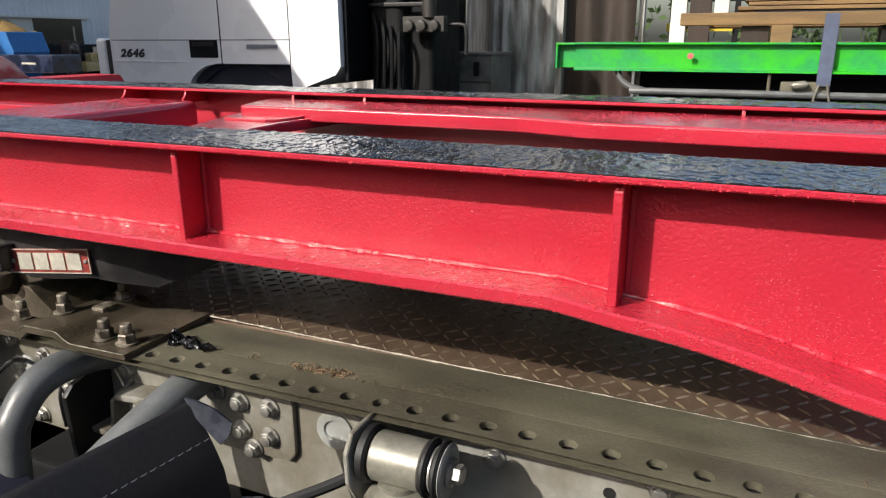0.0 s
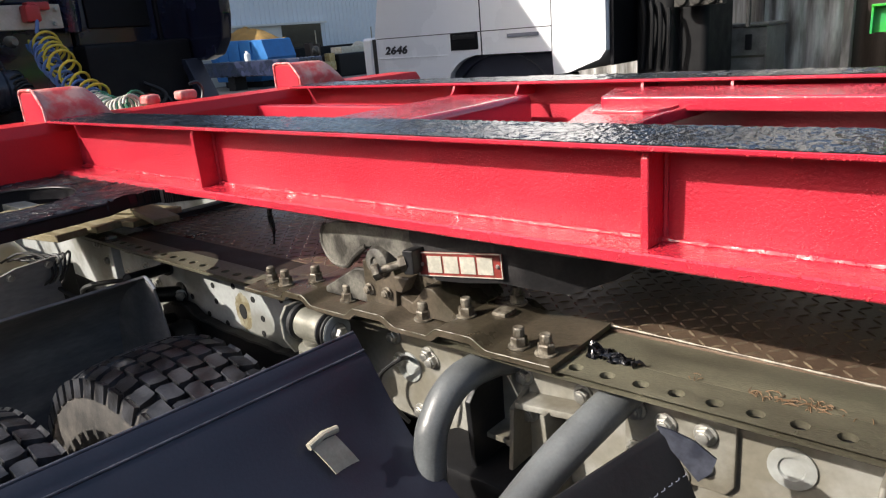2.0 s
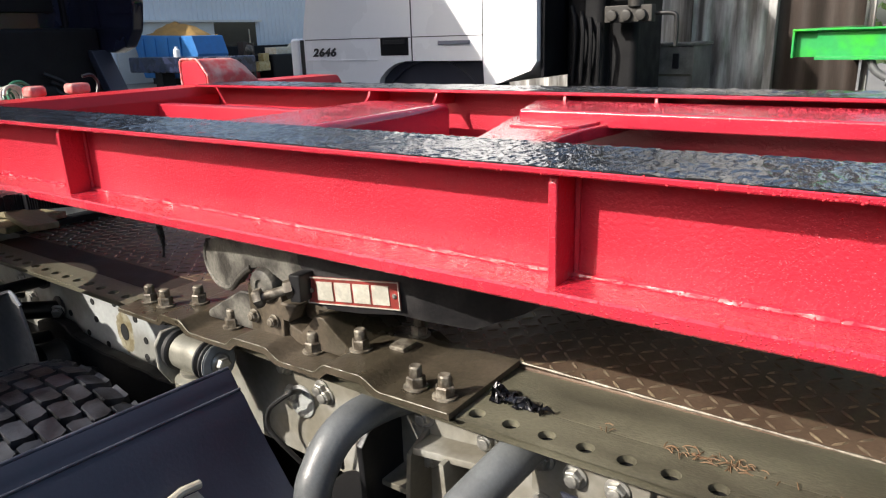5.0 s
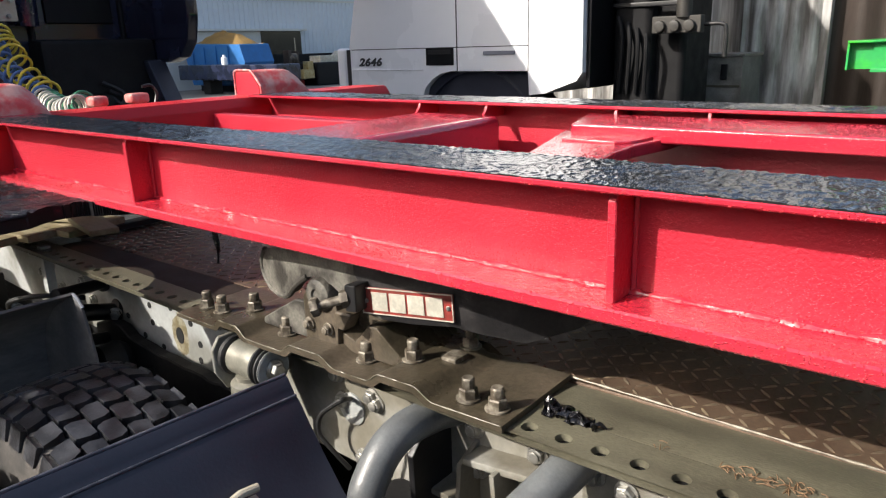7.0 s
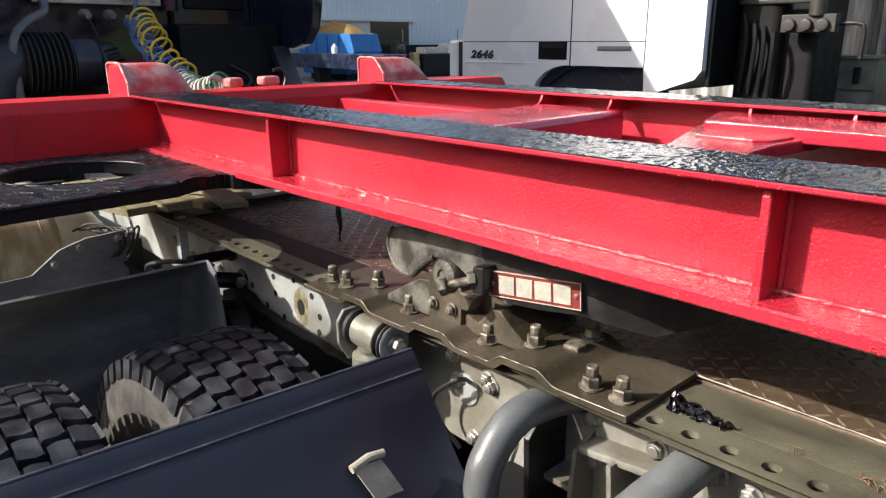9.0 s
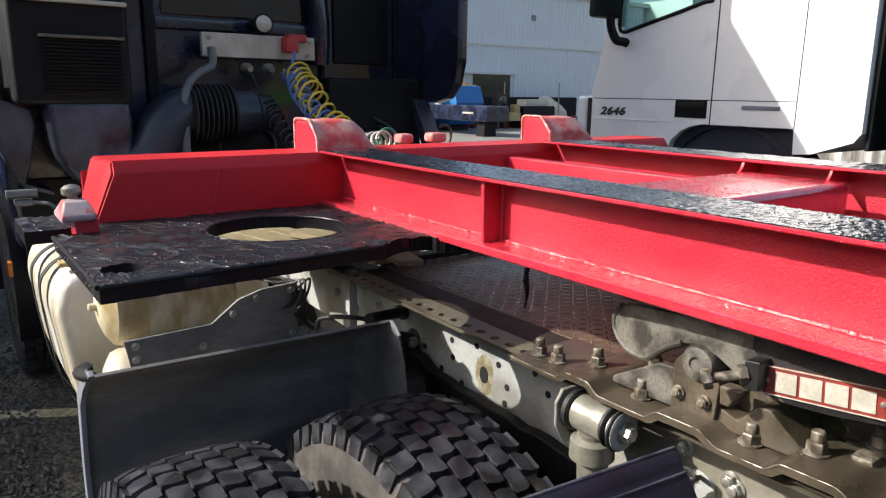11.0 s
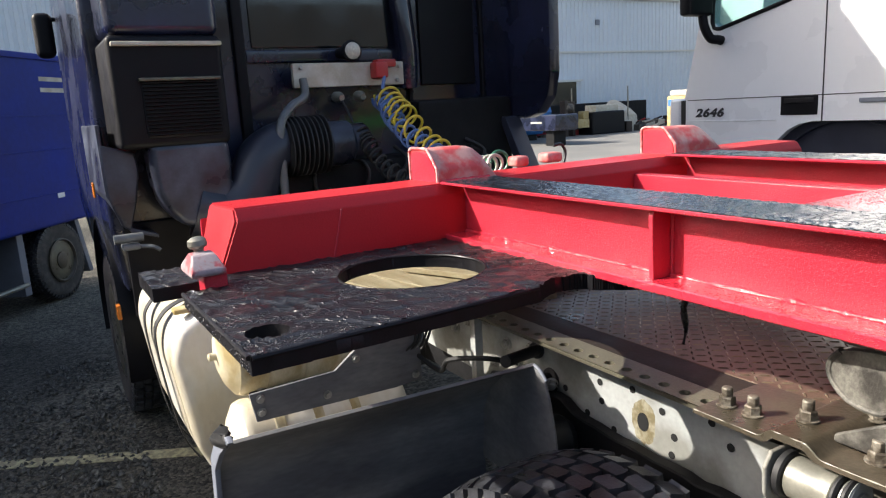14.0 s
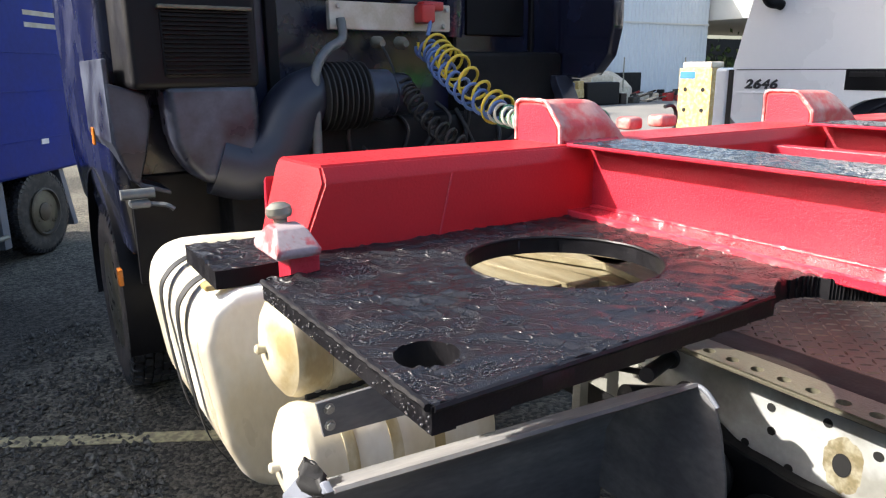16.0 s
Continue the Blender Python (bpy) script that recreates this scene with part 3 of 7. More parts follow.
for ya, yb in ((-0.540, -0.330), (0.468, 0.715)):
    bm = B()
    rows = []
    for k in range(10):
        t = k / 9
        s_ = math.sqrt(max(0.0, 1 - max(0.0, (t - 0.62) / 0.38) ** 2))
        rows.append([bm.verts.new((x, ya + (yb - ya) * t + 0.002 * fbm(x * 30, t * 5), TOP + z * max(s_, 0.02))) for x, z in CLEAT])
    for p, q in zip(rows, rows[1:]):
        for i in range(len(CLEAT) - 1):
            bm.faces.new((p[i], p[i + 1], q[i + 1], q[i]))
    bm.faces.new(rows[0][::-1])
    bm.faces.new(rows[-1])
    bm.faces.new([rw[0] for rw in rows[::-1]] + [rw[-1] for rw in rows])
    c = part("cleat", bm, RED_WORN, bolster, "rubbed red container guide cleat", deg=28)
    part("cheek", prism(B(), [(0.01 + x * 0.88, TOP + z * 0.90) for x, z in CLEAT], "y", ya - 0.004, ya + 0.001), RED, c)
    part("edge_bead", tube(B(), smooth_path([(x, ya - 0.002, TOP + z) for x, z in CLEAT], 4), 0.0048, 8), PINK_EDGE, c, "rubbed pale weld edge")
    part("weld_bead", tube(B(), [(0.167, ya + 0.01 + k * 0.01, TOP + 0.002) for k in range(int((yb - ya) * 90))], lambda t: 0.005 + 0.0015 * math.sin(t * 70), 7), RED, c)
# inner members between the beams
bm = B()
prism(bm, [(0.2, 1.25), (0.2, 1.352), (1.2, 1.352), (1.2, 1.25)], "y", 0.205, 0.255, 0.004)
prism(bm, [(0.2, 1.25), (0.2, 1.335), (1.2, 1.335), (1.2, 1.25)], "y", -0.255, -0.205, 0.004)
part("inner_member", bm, RED, trailer)
bm = B()
box(bm, 1.06, 1.36, -0.37, 0.37, 1.25, 1.372, 0.02, 3)
part("cross_member", bm, RED_WET, trailer, "wet red cross member")
# coupler: a lower tongue, a stepped plate on it and the raised bar along the far beam
bm = B()
prism(bm, [(1.83, -0.372), (1.97, -0.372), (1.93, -0.20), (1.905, -0.06), (1.90, 0.05), (1.92, 0.20), (1.92, 0.372), (1.60, 0.372), (1.665, 0.15), (1.745, -0.09)], "z", 1.335, 1.362, 0.005)
tongue = part("coupler_plate", bm, RED_WET, trailer, "wet red coupler plate with puddles")
bm = B()
prism(bm, [(1.735, 0.04), (1.86, 0.035), (1.885, 0.06), (1.895, 0.12), (1.895, 0.30), (1.655, 0.30)], "z", 1.3615, 1.3675, 0.002)
part("step_plate", bm, RED_WET, tongue)
bm = B()
prism(bm, [(1.70, 0.145), (2.0, 0.148), (2.45, 0.150), (2.62, 0.10), (6.5, 0.09), (6.5, 0.372), (1.625, 0.372)], "z", 1.352, 1.387, 0.006, 3)
part("coupler_bar", bm, RED_WET, trailer, "wet red coupler bar with puddles")
bm = B()
prism(bm, [(1.80, 0.285), (6.5, 0.255), (6.5, 0.27), (1.80, 0.30)], "z", 1.25, 1.353)
part("coupler_web", bm, RED, trailer)
# plate over the coupling, run on unseen to keep sky light off the deck
bm = B()
prism(bm, [(0.97, -0.37), (2.95, -0.37), (2.95, 0.37), (0.97, 0.37)], "z", 1.2245, 1.2345)
part("sky_block_plate", bm, BLACK, trailer, "black greased rubbing plate, lengthened unseen to block sky light")
bm = B()
tube(bm, [(0.80 + 0.004 * math.sin(k * 1.3), -0.222, 1.252 - 0.0198 * k) for k in range(14)], lambda t: 0.014 - 0.0105 * t ** 1.4 + 0.0018 * math.sin(t * 19), 9)
part("drip", bm, GREASE, trailer, "black paint drip hanging under the frame")

# black corner plate with its holes
PZ = 1.240
HOLES = ((0.505, -0.825, 0.176), (0.745, -1.25, 0.040))


def in_plate(x, y):
    for hx, hy_, r in HOLES:
        if (x - hx) ** 2 + (y - hy_) ** 2 < r * r:
            return False
    if x < 0.24:
        return y > -1.365
    if x < 0.33:
        return y > -1.215
    if y < -0.70:
        return y > -1.316 and x < 0.862 - (y + 1.3) * 0.05
    if y < -0.56:
        return x < 0.832 - 0.035 * math.sin(math.pi * (y + 0.70) / 0.16)
    return x < 0.835 + (y + 0.56) * 0.9


bm = B()
STEP = 0.0037
ridged_sheet(bm, in_plate, 0.02, 0.90, -1.37, -0.482, PZ - 0.004, PZ - 0.036, STEP, STEP, 0.0052, 10, 22, 5.0, 58, 0.17)
# round the saw-toothed rims onto their circles
for v in bm.verts:
    for hx, hy_, r in HOLES:
        dx, dy = v.co.x - hx, v.co.y - hy_
        q = math.hypot(dx, dy)
        if r - STEP < q < r + STEP * 1.45:
            v.co.x, v.co.y = hx + dx / q * r, hy_ + dy / q * r
plate = part("corner_plate", bm, [BLACK_PLATE, BLACK_EDGE], trailer, "wet black wrinkled plate with a large round hole", deg=60)
for hx, hy_, r in HOLES:
    bm = B()
    ring = [(hx + r * math.cos(t), hy_ + r * math.sin(t)) for t in [2 * math.pi * i / 48 for i in range(49)]]
    tube(bm, [(x, y, PZ - 0.004 + 0.0004 * math.sin(i * 1.7)) for i, (x, y) in enumerate(ring)], 0.0032, 6)
    if r > 0.1:
        part("rim", bm, BLACK_EDGE, plate)
# thick beads of paint along the outer edges
bm = B()
tube(bm, [(0.335 + k * 0.0105, -1.316 + 0.001 * math.sin(k * 2.1), PZ - 0.005) for k in range(51)], lambda t: 0.0048 + 0.0008 * math.sin(t * 37) * math.sin(t * 15 + 1), 7)
part("edge_bead", bm, BLACK_EDGE, plate)
bm = B()
tube(bm, [(0.862 - k * 0.0006, -1.312 + k * 0.0122, PZ - 0.006) for k in range(51)], lambda t: 0.0048 + 0.0007 * math.sin(t * 31) * math.sin(t * 13 + 2), 7)
part("edge_bead", bm, BLACK_EDGE, plate)
# twist lock at the outer front corner of the plate
lock = part("twist_lock", box(B(), 0.272, 0.334, -1.268, -1.213, PZ - 0.045, PZ + 0.032, 0.006), RED, trailer, "red container twist lock with a worn head")
bm = B()
prism(bm, [(0.243, PZ + 0.030), (0.358, PZ + 0.030), (0.362, PZ + 0.044), (0.325, PZ + 0.076), (0.281, PZ + 0.078), (0.239, PZ + 0.047)], "y", -1.298, -1.219, 0.006)
for v in bm.verts:
    k = max(0.0, (v.co.z - PZ - 0.044) / 0.034)
    v.co.y += (-1.259 - v.co.y) * 0.35 * k
part("head", bm, LOCK_WORN, lock, "rubbed grey and red lock head")
bm = B()
lathe(bm, (0.276, -1.258, PZ + 0.070), (0.0, -0.1, 1), [(0, 0.011), (0.014, 0.012), (0.017, 0.020), (0.023, 0.023), (0.034, 0.021), (0.040, 0.013), (0.042, 0.004)], 20)
part("knob", bm, GALV, lock, "bare metal lock knob")
# brake couplings lying on the bolster
for x, y, l in ((-0.10, -0.10, 0.06), (-0.115, 0.05, 0.075)):
    part("coupling_head", box(B(), x, x + 0.06, y, y + l, TOP - 0.005, TOP + 0.032, 0.012, 3), RED_WORN, trailer, "faded red air coupling head")
bm = B()
tube(bm, smooth_path([(-0.11, 0.17, TOP - 0.02), (-0.115, 0.185, TOP + 0.025), (-0.115, 0.165, TOP + 0.055), (-0.115, 0.13, TOP + 0.052)]), 0.006, 8)
part("hook", bm, BLACK, trailer, "bent black hook")


# ---- tractor unit ----
tractor = thing("tractor_truck", (0.5, 0, GROUND), "dark navy tractor unit with pale grey chassis, under the red trailer", "truck")
PITCH, HOLE_X, HOLE_Y = 0.0580, 1.989, -0.4502
YAW = 0.042


def rail_top(x):
    """Upper face of the holed flange: the tractor stands a little nose down."""
    return 1.0145 + 0.017 * (min(x, 2.6) - 2.1)


def rail_y(x, y):
    """The tractor stands slightly askew under the trailer: its rails run out of line with the beams."""
    return y - YAW * (min(x, 1.9) - 0.8) - 0.012 * max(0.0, x - 1.9)


def skewed(bm):
    for v in bm.verts:
        v.co.y = rail_y(v.co.x, v.co.y)
    return bm


def nose_down(bm):
    for v in bm.verts:
        if v.co.z > 0.9:
            v.co.z += rail_top(v.co.x) - 1.0195
    return bm


def holed_strip(bm, x0, cells, pitch, y0, y1, yc, r, z0, z1, n=16):
    """A flat bar with one round hole in each pitch."""
    for k in range(cells):
        xc = x0 + k * pitch
        rim, edge = [], []
        for i in range(n):
            a = 2 * math.pi * (i + 0.5) / n
            c, s_ = math.cos(a), math.sin(a)
            rim.append((xc + r * c, yc + r * s_))
            tx = pitch / 2 / abs(c)
            ty = (y1 - yc if s_ > 0 else yc - y0) / abs(s_)
            t = min(tx, ty)
            edge.append((xc + t * c, yc + t * s_))
        for z, up in ((z1, 1), (z0, 0)):
            R = [bm.verts.new((*p, z)) for p in rim]
            E = [bm.verts.new((*p, z)) for p in edge]
            for i in range(n):
                j = (i + 1) % n
                bm.faces.new((R[i], E[i], E[j], R[j]) if up else (R[j], E[j], E[i], R[i]))
                a, b2 = edge[i], edge[j]
                if abs(a[0] - b2[0]) > 1e-6 and abs(a[1] - b2[1]) > 1e-6:
                    cx = a[0] if abs(abs(a[0] - xc) - pitch / 2) < 1e-6 else b2[0]
                    cy = b2[1] if cx == a[0] else a[1]
                    C = bm.verts.new((cx, cy, z))
                    bm.faces.new((E[i], C, E[j]))
            if up:
                hi = R
            else:
                for i in range(n):
                    j = (i + 1) % n
                    bm.faces.new((hi[i], hi[j], R[j], R[i]))
    xa, xb = x0 - pitch / 2, x0 + (cells - 0.5) * pitch
    for y in (y0, y1):
        bm.faces.new([bm.verts.new(p) for p in ((xa, y, z0), (xb, y, z0), (xb, y, z1), (xa, y, z1))])
    return bm


for side in (-1, 1):
    bm = B()
    w0, w1 = side * 0.357, side * 0.366
    channel = [(w0, 0.72), (side * 0.28, 0.72), (side * 0.28, 0.712), (w1, 0.712), (w1, 0.998), (side * 0.28, 0.998), (side * 0.28, 0.99), (w0, 0.99)]
    prism(bm, channel, "x", -1.6, 1.25)
    rail = part("chassis_rail", skewed(nose_down(bm)), RAIL_PAINT, tractor, "pale grey painted chassis rail with bolt holes")
    for x0, x1 in ((1.25, 1.9), (1.9, 2.6), (2.6, 5.0)):
        part("rail_length", skewed(nose_down(prism(B(), channel, "x", x0, x1))), DUSTY_RAIL, rail, "dusty grey length of the rail")
    if side < 0:
        near_rail = rail
    bm = B()
    if side < 0:
        n0 = -36
        holed_strip(bm, HOLE_X + n0 * PITCH, 36 + 34, PITCH, -0.4805, -0.397, HOLE_Y, 0.0130, 1.003, 1.0145)
        for v in bm.verts:
            v.co.z += rail_top(v.co.x) - 1.0145
    else:
        box(bm, 0.4, 3.9, 0.397, 0.4805, 0.998, 1.0145, 0.002)
    part("holed_flange", skewed(bm), STEEL, rail, "oily steel flange with a row of holes")
    # dark bar added below the flange to give the holes their shade
    if side < 0:
        for x0, x1 in ((-0.05, 1.0), (1.0, 1.9), (1.9, 2.6), (2.6, 3.9)):
            bm = prism(B(), [(-0.467, 0.9955), (-0.400, 0.9955), (-0.400, 1.0025), (-0.467, 1.0025)], "x", x0, x1)
            for v in bm.verts:
                v.co.z += rail_top(v.co.x) - 1.0145
            part("hole_darkener", skewed(bm), DARK, rail, "added dark bar that makes the flange holes look dark")
    bm = B()
    lo, hi = (-0.396, -0.276) if side < 0 else (0.276, 0.396)
    strip = [(lo, 0.99), (hi, 0.99), (hi, 1.0085), (hi - 0.03, 1.0125), (lo + 0.03, 1.0165), (lo + 0.006, 1.0152), (lo, 1.0142)]
    # the front length has its shade put into a darker oily colour
    for x0, x1, m_, lab in ((0.15, 1.12, STEEL_SHADED, "oily subframe strip, front length darkened for shade"), (1.12, 1.9, STEEL, "oily steel subframe strip"), (1.9, 2.6, STEEL, "oily steel subframe strip"), (2.6, 4.8, STEEL, "oily steel subframe strip")):
        bm = prism(B(), strip, "x", x0, x1)
        for v in bm.verts:
            v.co.z += rail_top(v.co.x) - 1.0145
        part("subframe", skewed(bm), m_, rail, lab)

# bolts and holes of the near rail
for x, z in ((1.824, 0.914), (1.758, 0.916), (1.711, 0.855), (1.468, 0.852), (1.455, 0.909), (1.572, 0.877), (1.633, 0.829), (1.832, 0.835), (1.955, 0.912), (2.453, 0.857),
             (2.609, 0.917), (0.334, 0.888), (0.269, 0.816), (0.204, 0.865), (2.862, 0.934), (2.995, 0.875), (1.693, 0.792), (1.56, 0.888), (1.523, 0.737),
             (-0.036, 0.879), (0.03, 0.809), (0.085, 0.913), (-0.125, 0.836), (0.128, 0.781), (-0.192, 0.896)):
    part_mesh("web_bolt", FLANGE_BOLT, facing((x, rail_y(x, -0.367), z), (0, -1, 0), x * 400 % 60), near_rail)
HOLE_DISC = mesh_of("web_hole", lathe(B(), (0, 0, 0), (0, 0, 1), [(0, 0.0095), (0.0015, 0.0095)], 14), mat("hole_black", (0.006, 0.006, 0.006), 0.9, var=0.1, bump=0))
for x, z in ((0.388, 0.755), (0.642, 0.879), (0.648, 0.828), (0.695, 0.765), (0.862, 0.877), (0.900, 0.826), (0.495, 0.813), (0.484, 0.933), (0.737, 0.93), (0.852, 0.935), (1.058, 0.867), (1.007, 0.905),
             (1.502, 0.94), (1.603, 0.943), (2.313, 0.955), (2.499, 0.965), (2.718, 0.957), (2.79, 0.905), (0.399, 0.931), (0.59, 0.774), (1.13, 0.928), (1.16, 0.81), (0.763, 0.899), (0.893, 0.778)):
    part_mesh("web_hole", HOLE_DISC, facing((x, rail_y(x, -0.3665), z), (0, -1, 0)), near_rail)
bm = B()
lathe(bm, (0.80, -0.3678, 0.827), (0, -1, 0), [(0, 0.024), (0.0012, 0.024)], 22)
for v in bm.verts:
    v.co.x = 0.80 + (v.co.x - 0.80) * 0.75
part("web_opening", bm, HOLE_DISC.materials[0], near_rail, "oval opening in the rail web")
# rusty run round and below the opening
GRIME = mat("rust_stain", (0.36, 0.335, 0.24), 0.6, var=0.4, scale=30, fine=120, bump=0.2, col2=(0.20, 0.165, 0.09), dirt=0.2)
ring = []
for k in range(40):
    a = 2 * math.pi * k / 40
    w_ = 1 + 0.16 * fbm(math.cos(a) * 2.2, math.sin(a) * 2.2, 4)
    ring.append((0.803 + 0.040 * w_ * math.cos(a), 0.832 + (0.062 if math.sin(a) < 0 else 0.052) * w_ * math.sin(a)))
part("rust_stain", prism(B(), ring, "y", -0.3676, -0.3662), GRIME, near_rail, "brownish rust run round the opening")
# bolted joint plate and brackets on the rail
bm = B()
prism(bm, [(2.042, 0.805), (2.219, 0.811), (2.233, 0.83), (2.233, 0.943), (2.219, 0.963), (2.056, 0.966), (2.042, 0.946)], "y", -0.379, -0.367, 0.004)
jp = part("joint_plate", skewed(bm), DUSTY_GREY, near_rail, "pale grey bolted joint plate")
for x, z in ((2.064, 0.923), (2.118, 0.913), (2.185, 0.915), (2.118, 0.856), (2.181, 0.855), (2.142, 0.822), (2.066, 0.843)):
    part_mesh("bolt", FLANGE_BOLT, facing((x, rail_y(x, -0.38), z), (0, -1, 0), x * 900 % 60), jp)
for x, z in ((2.313, 0.894), (1.496, 0.841)):
    bm = lathe(B(), (x, rail_y(x, -0.367), z), (0, -1, 0), [(0, 0.036), (0.004, 0.036), (0.006, 0.03), (0.006, 0.02), (0.002, 0.018)], 22)
    part("boss_ring", bm, RAIL_PAINT, near_rail)
bm = B()
prism(bm, [(1.84, 0.93), (2.02, 0.915), (2.02, 0.80), (1.97, 0.74), (1.86, 0.74)], "y", -0.40, -0.368, 0.006)
prism(bm, [(1.832, 0.882), (1.99, 0.900), (1.99, 0.885), (1.832, 0.867)], "y", -0.462, -0.40, 0.004)
prism(bm, [(1.90, 0.885), (1.91, 0.885), (1.93, 0.66), (1.92, 0.66)], "y", -0.48, -0.40, 0.002)
part("bracket", bm, DUSTY_GREY, near_rail, "pale grey welded bracket")
bm = B()
prism(bm, [(-0.39, 0.93), (-0.495, 0.905), (-0.515, 0.885), (-0.50, 0.55), (-0.39, 0.45)], "x", 1.752, 1.766, 0.003)
part("hanger", bm, BLACK, near_rail, "black triangular spring hanger")
bm = B()
prism(bm, [(-0.40, 0.895), (-0.465, 0.868), (-0.49, 0.62), (-0.40, 0.55)], "x", 1.822, 1.832, 0.002)
prism(bm, [(1.766, 0.80), (1.822, 0.80), (1.822, 0.788), (1.766, 0.788)], "y", -0.47, -0.40, 0.002)
part("hanger_web", bm, DUSTY_GREY, near_rail, "pale grey hanger web")

# tread plate deck between the rails
bm = B()
box(bm, 0.1, 4.8, -0.331, 0.331, 1.0, 1.0165, 0.002, 1)
bmesh.ops.bisect_plane(bm, geom=bm.verts[:] + bm.edges[:] + bm.faces[:], plane_co=(2.3, 0, 0), plane_no=(1, 0, 0))
for v in bm.verts:
    v.co.y -= 0.022 * (v.co.x - 2.3)
    v.co.z += 0.017 * (min(v.co.x, 2.3) - 2.3)
deck = part("tread_plate", bm, TREAD, tractor, "oily brown chequer plate deck between the rails")
verts, faces = [], []
sx, sy = 0.0285, 0.0285
for i in range(int(3.3 / sx)):
    for j in range(int(0.65 / sy)):
        x, y = 0.12 + (i + 0.5) * sx, -0.325 + (j + 0.5) * sy
        a = radians(45 if (i + j) % 2 else -45)
        c, s_ = math.cos(a), math.sin(a)
        base = len(verts)
        for u, v, h in ((-0.0145, 0, 0), (-0.006, -0.0029, 0), (0.006, -0.0029, 0), (0.0145, 0, 0), (0.006, 0.0029, 0), (-0.006, 0.0029, 0), (-0.008, 0, 0.0026), (0.008, 0, 0.0026)):
            verts.append((x + u * c - v * s_, y + u * s_ + v * c - 0.022 * (x - 2.3), 1.0163 + h + 0.017 * (min(x, 2.3) - 2.3)))
        faces += [tuple(base + q for q in f) for f in ((0, 1, 6), (1, 2, 7, 6), (2, 3, 7), (3, 4, 7), (4, 5, 6, 7), (5, 0, 6))]
me = bpy.data.meshes.new("tread_lug")
me.from_pydata(verts, [], faces)
me.materials.append(TREAD_LUG)
smooth(me, 50)
ob = new("tread_lug", me)
ob.parent = deck
ob.matrix_parent_inverse = world_of(deck).inverted()
tagged(ob, "raised lugs of the chequer plate", kind="stuff")
bm = B()
tube(bm, [(1.94 + k * 0.02, -0.3295 - 0.022 * (1.94 + k * 0.02 - 2.3) + 0.0006 * math.sin(k * 1.9), 1.0172) for k in range(140)], lambda t: 0.0022 + 0.0008 * math.sin(t * 240), 6)
part("deck_edge", bm, BOLT, deck, "worn bright edge of the deck")

# grease, needles and litter on the flange
bm = tube(B(), smooth_path([(1.985, -0.440, 1.021), (2.002, -0.450, 1.023), (2.02, -0.444, 1.024), (2.04, -0.454, 1.022), (2.06, -0.447, 1.021), (2.085, -0.450, 1.018)], 18), lambda t: 0.0085 * (1.05 - t) + 0.0025, 14)
for v in bm.verts:
    v.co += Vector((fbm(v.co.x * 70, v.co.y * 70, 1), fbm(v.co.y * 70, v.co.x * 70, v.co.z * 60), fbm(v.co.x * 80, v.co.y * 80, 3))) * 0.016
    v.co.z = max(v.co.z, 1.0152)
solo("greasy_rag", bm, GREASE, "crumpled black greasy rag on the steel flange", "rag")
bm = B()
for k in range(90):
    if k < 50:
        x, y = rnd.gauss(2.33, 0.03), rnd.gauss(-0.446, 0.006)
    elif k < 95:
        x, y = rnd.uniform(2.0, 3.2), -0.449 + rnd.gauss(0, 0.004)
    else:
        x, y = rnd.gauss(1.985, 0.012), rnd.uniform(-0.45, -0.36)
    a = rnd.uniform(0, math.pi)
    l = rnd.uniform(0.003, 0.009)
    z = 1.018 + rnd.random() * (0.008 if k < 60 else 0.003)
    tube(bm, [(x - l * math.cos(a), y - l * math.sin(a), z), (x, y, z + 0.002), (x + l * math.cos(a), y + l * math.sin(a), z)], 0.0008, 4)
solo("pine_needles", bm, STRAW, "dry brown needles caught on the steel flange", "needles", kind="stuff")

# corrugated mounting plate
bm = B()
lows = [(1.08, 1.225), (1.35, 1.455), (1.61, 1.685), (1.835, 1.965)]


def wave(x):
    h = 0.0
    for a, b2 in zip(lows, lows[1:]):
        if a[1] < x < b2[0]:
            t = (x - a[1]) / (b2[0] - a[1])
            up, down = min(1, t / 0.22), min(1, (1 - t) / 0.30)
            h = max(h, (3 * up * up - 2 * up ** 3) * (3 * down * down - 2 * down ** 3))
    return 0.019 * h - 0.019 * (1.93 - x)


rows = []
for i in range(178):
    x = 1.08 + i * 0.005
    rows.append([(x, -0.537 + 0.035 * max(0.0, 1.4 - x) + j * 0.0235, 1.0185 + wave(x)) for j in range(10)])
sheet(bm, [[(x, y, z + 0.004) for x, y, z in r] for r in rows], 0.014)
for v in bm.verts:
    v.co.z = max(v.co.z, rail_top(v.co.x) + 0.0004)
mount = part("mounting_plate", bm, STEEL_DK, tractor, "corrugated oily steel mounting plate bolted to the chassis", deg=50)
for k, (x, y) in enumerate(((1.112, -0.465), (1.170, -0.466), (1.268, -0.449), (1.402, -0.472), (1.630, -0.477), (1.728, -0.459), (1.873, -0.494), (1.931, -0.497), (1.33, -0.34), (1.78, -0.36))):
    z = 1.0235 + wave(x)
    part_mesh("nut", NUT, Matrix.Translation((x, y, z)) @ pose(0, 0, 0, 0, 0, 23 * k), mount)
bm = tube(B(), [(1.082 + k * 0.005, -0.5365 + 0.035 * max(0.0, 1.4 - 1.082 - k * 0.005), 1.022 + wave(1.082 + k * 0.005)) for k in range(177)], lambda t: 0.0012 + 0.0013 * noise.noise(Vector((t * 60, 1.5, 0))), 6)
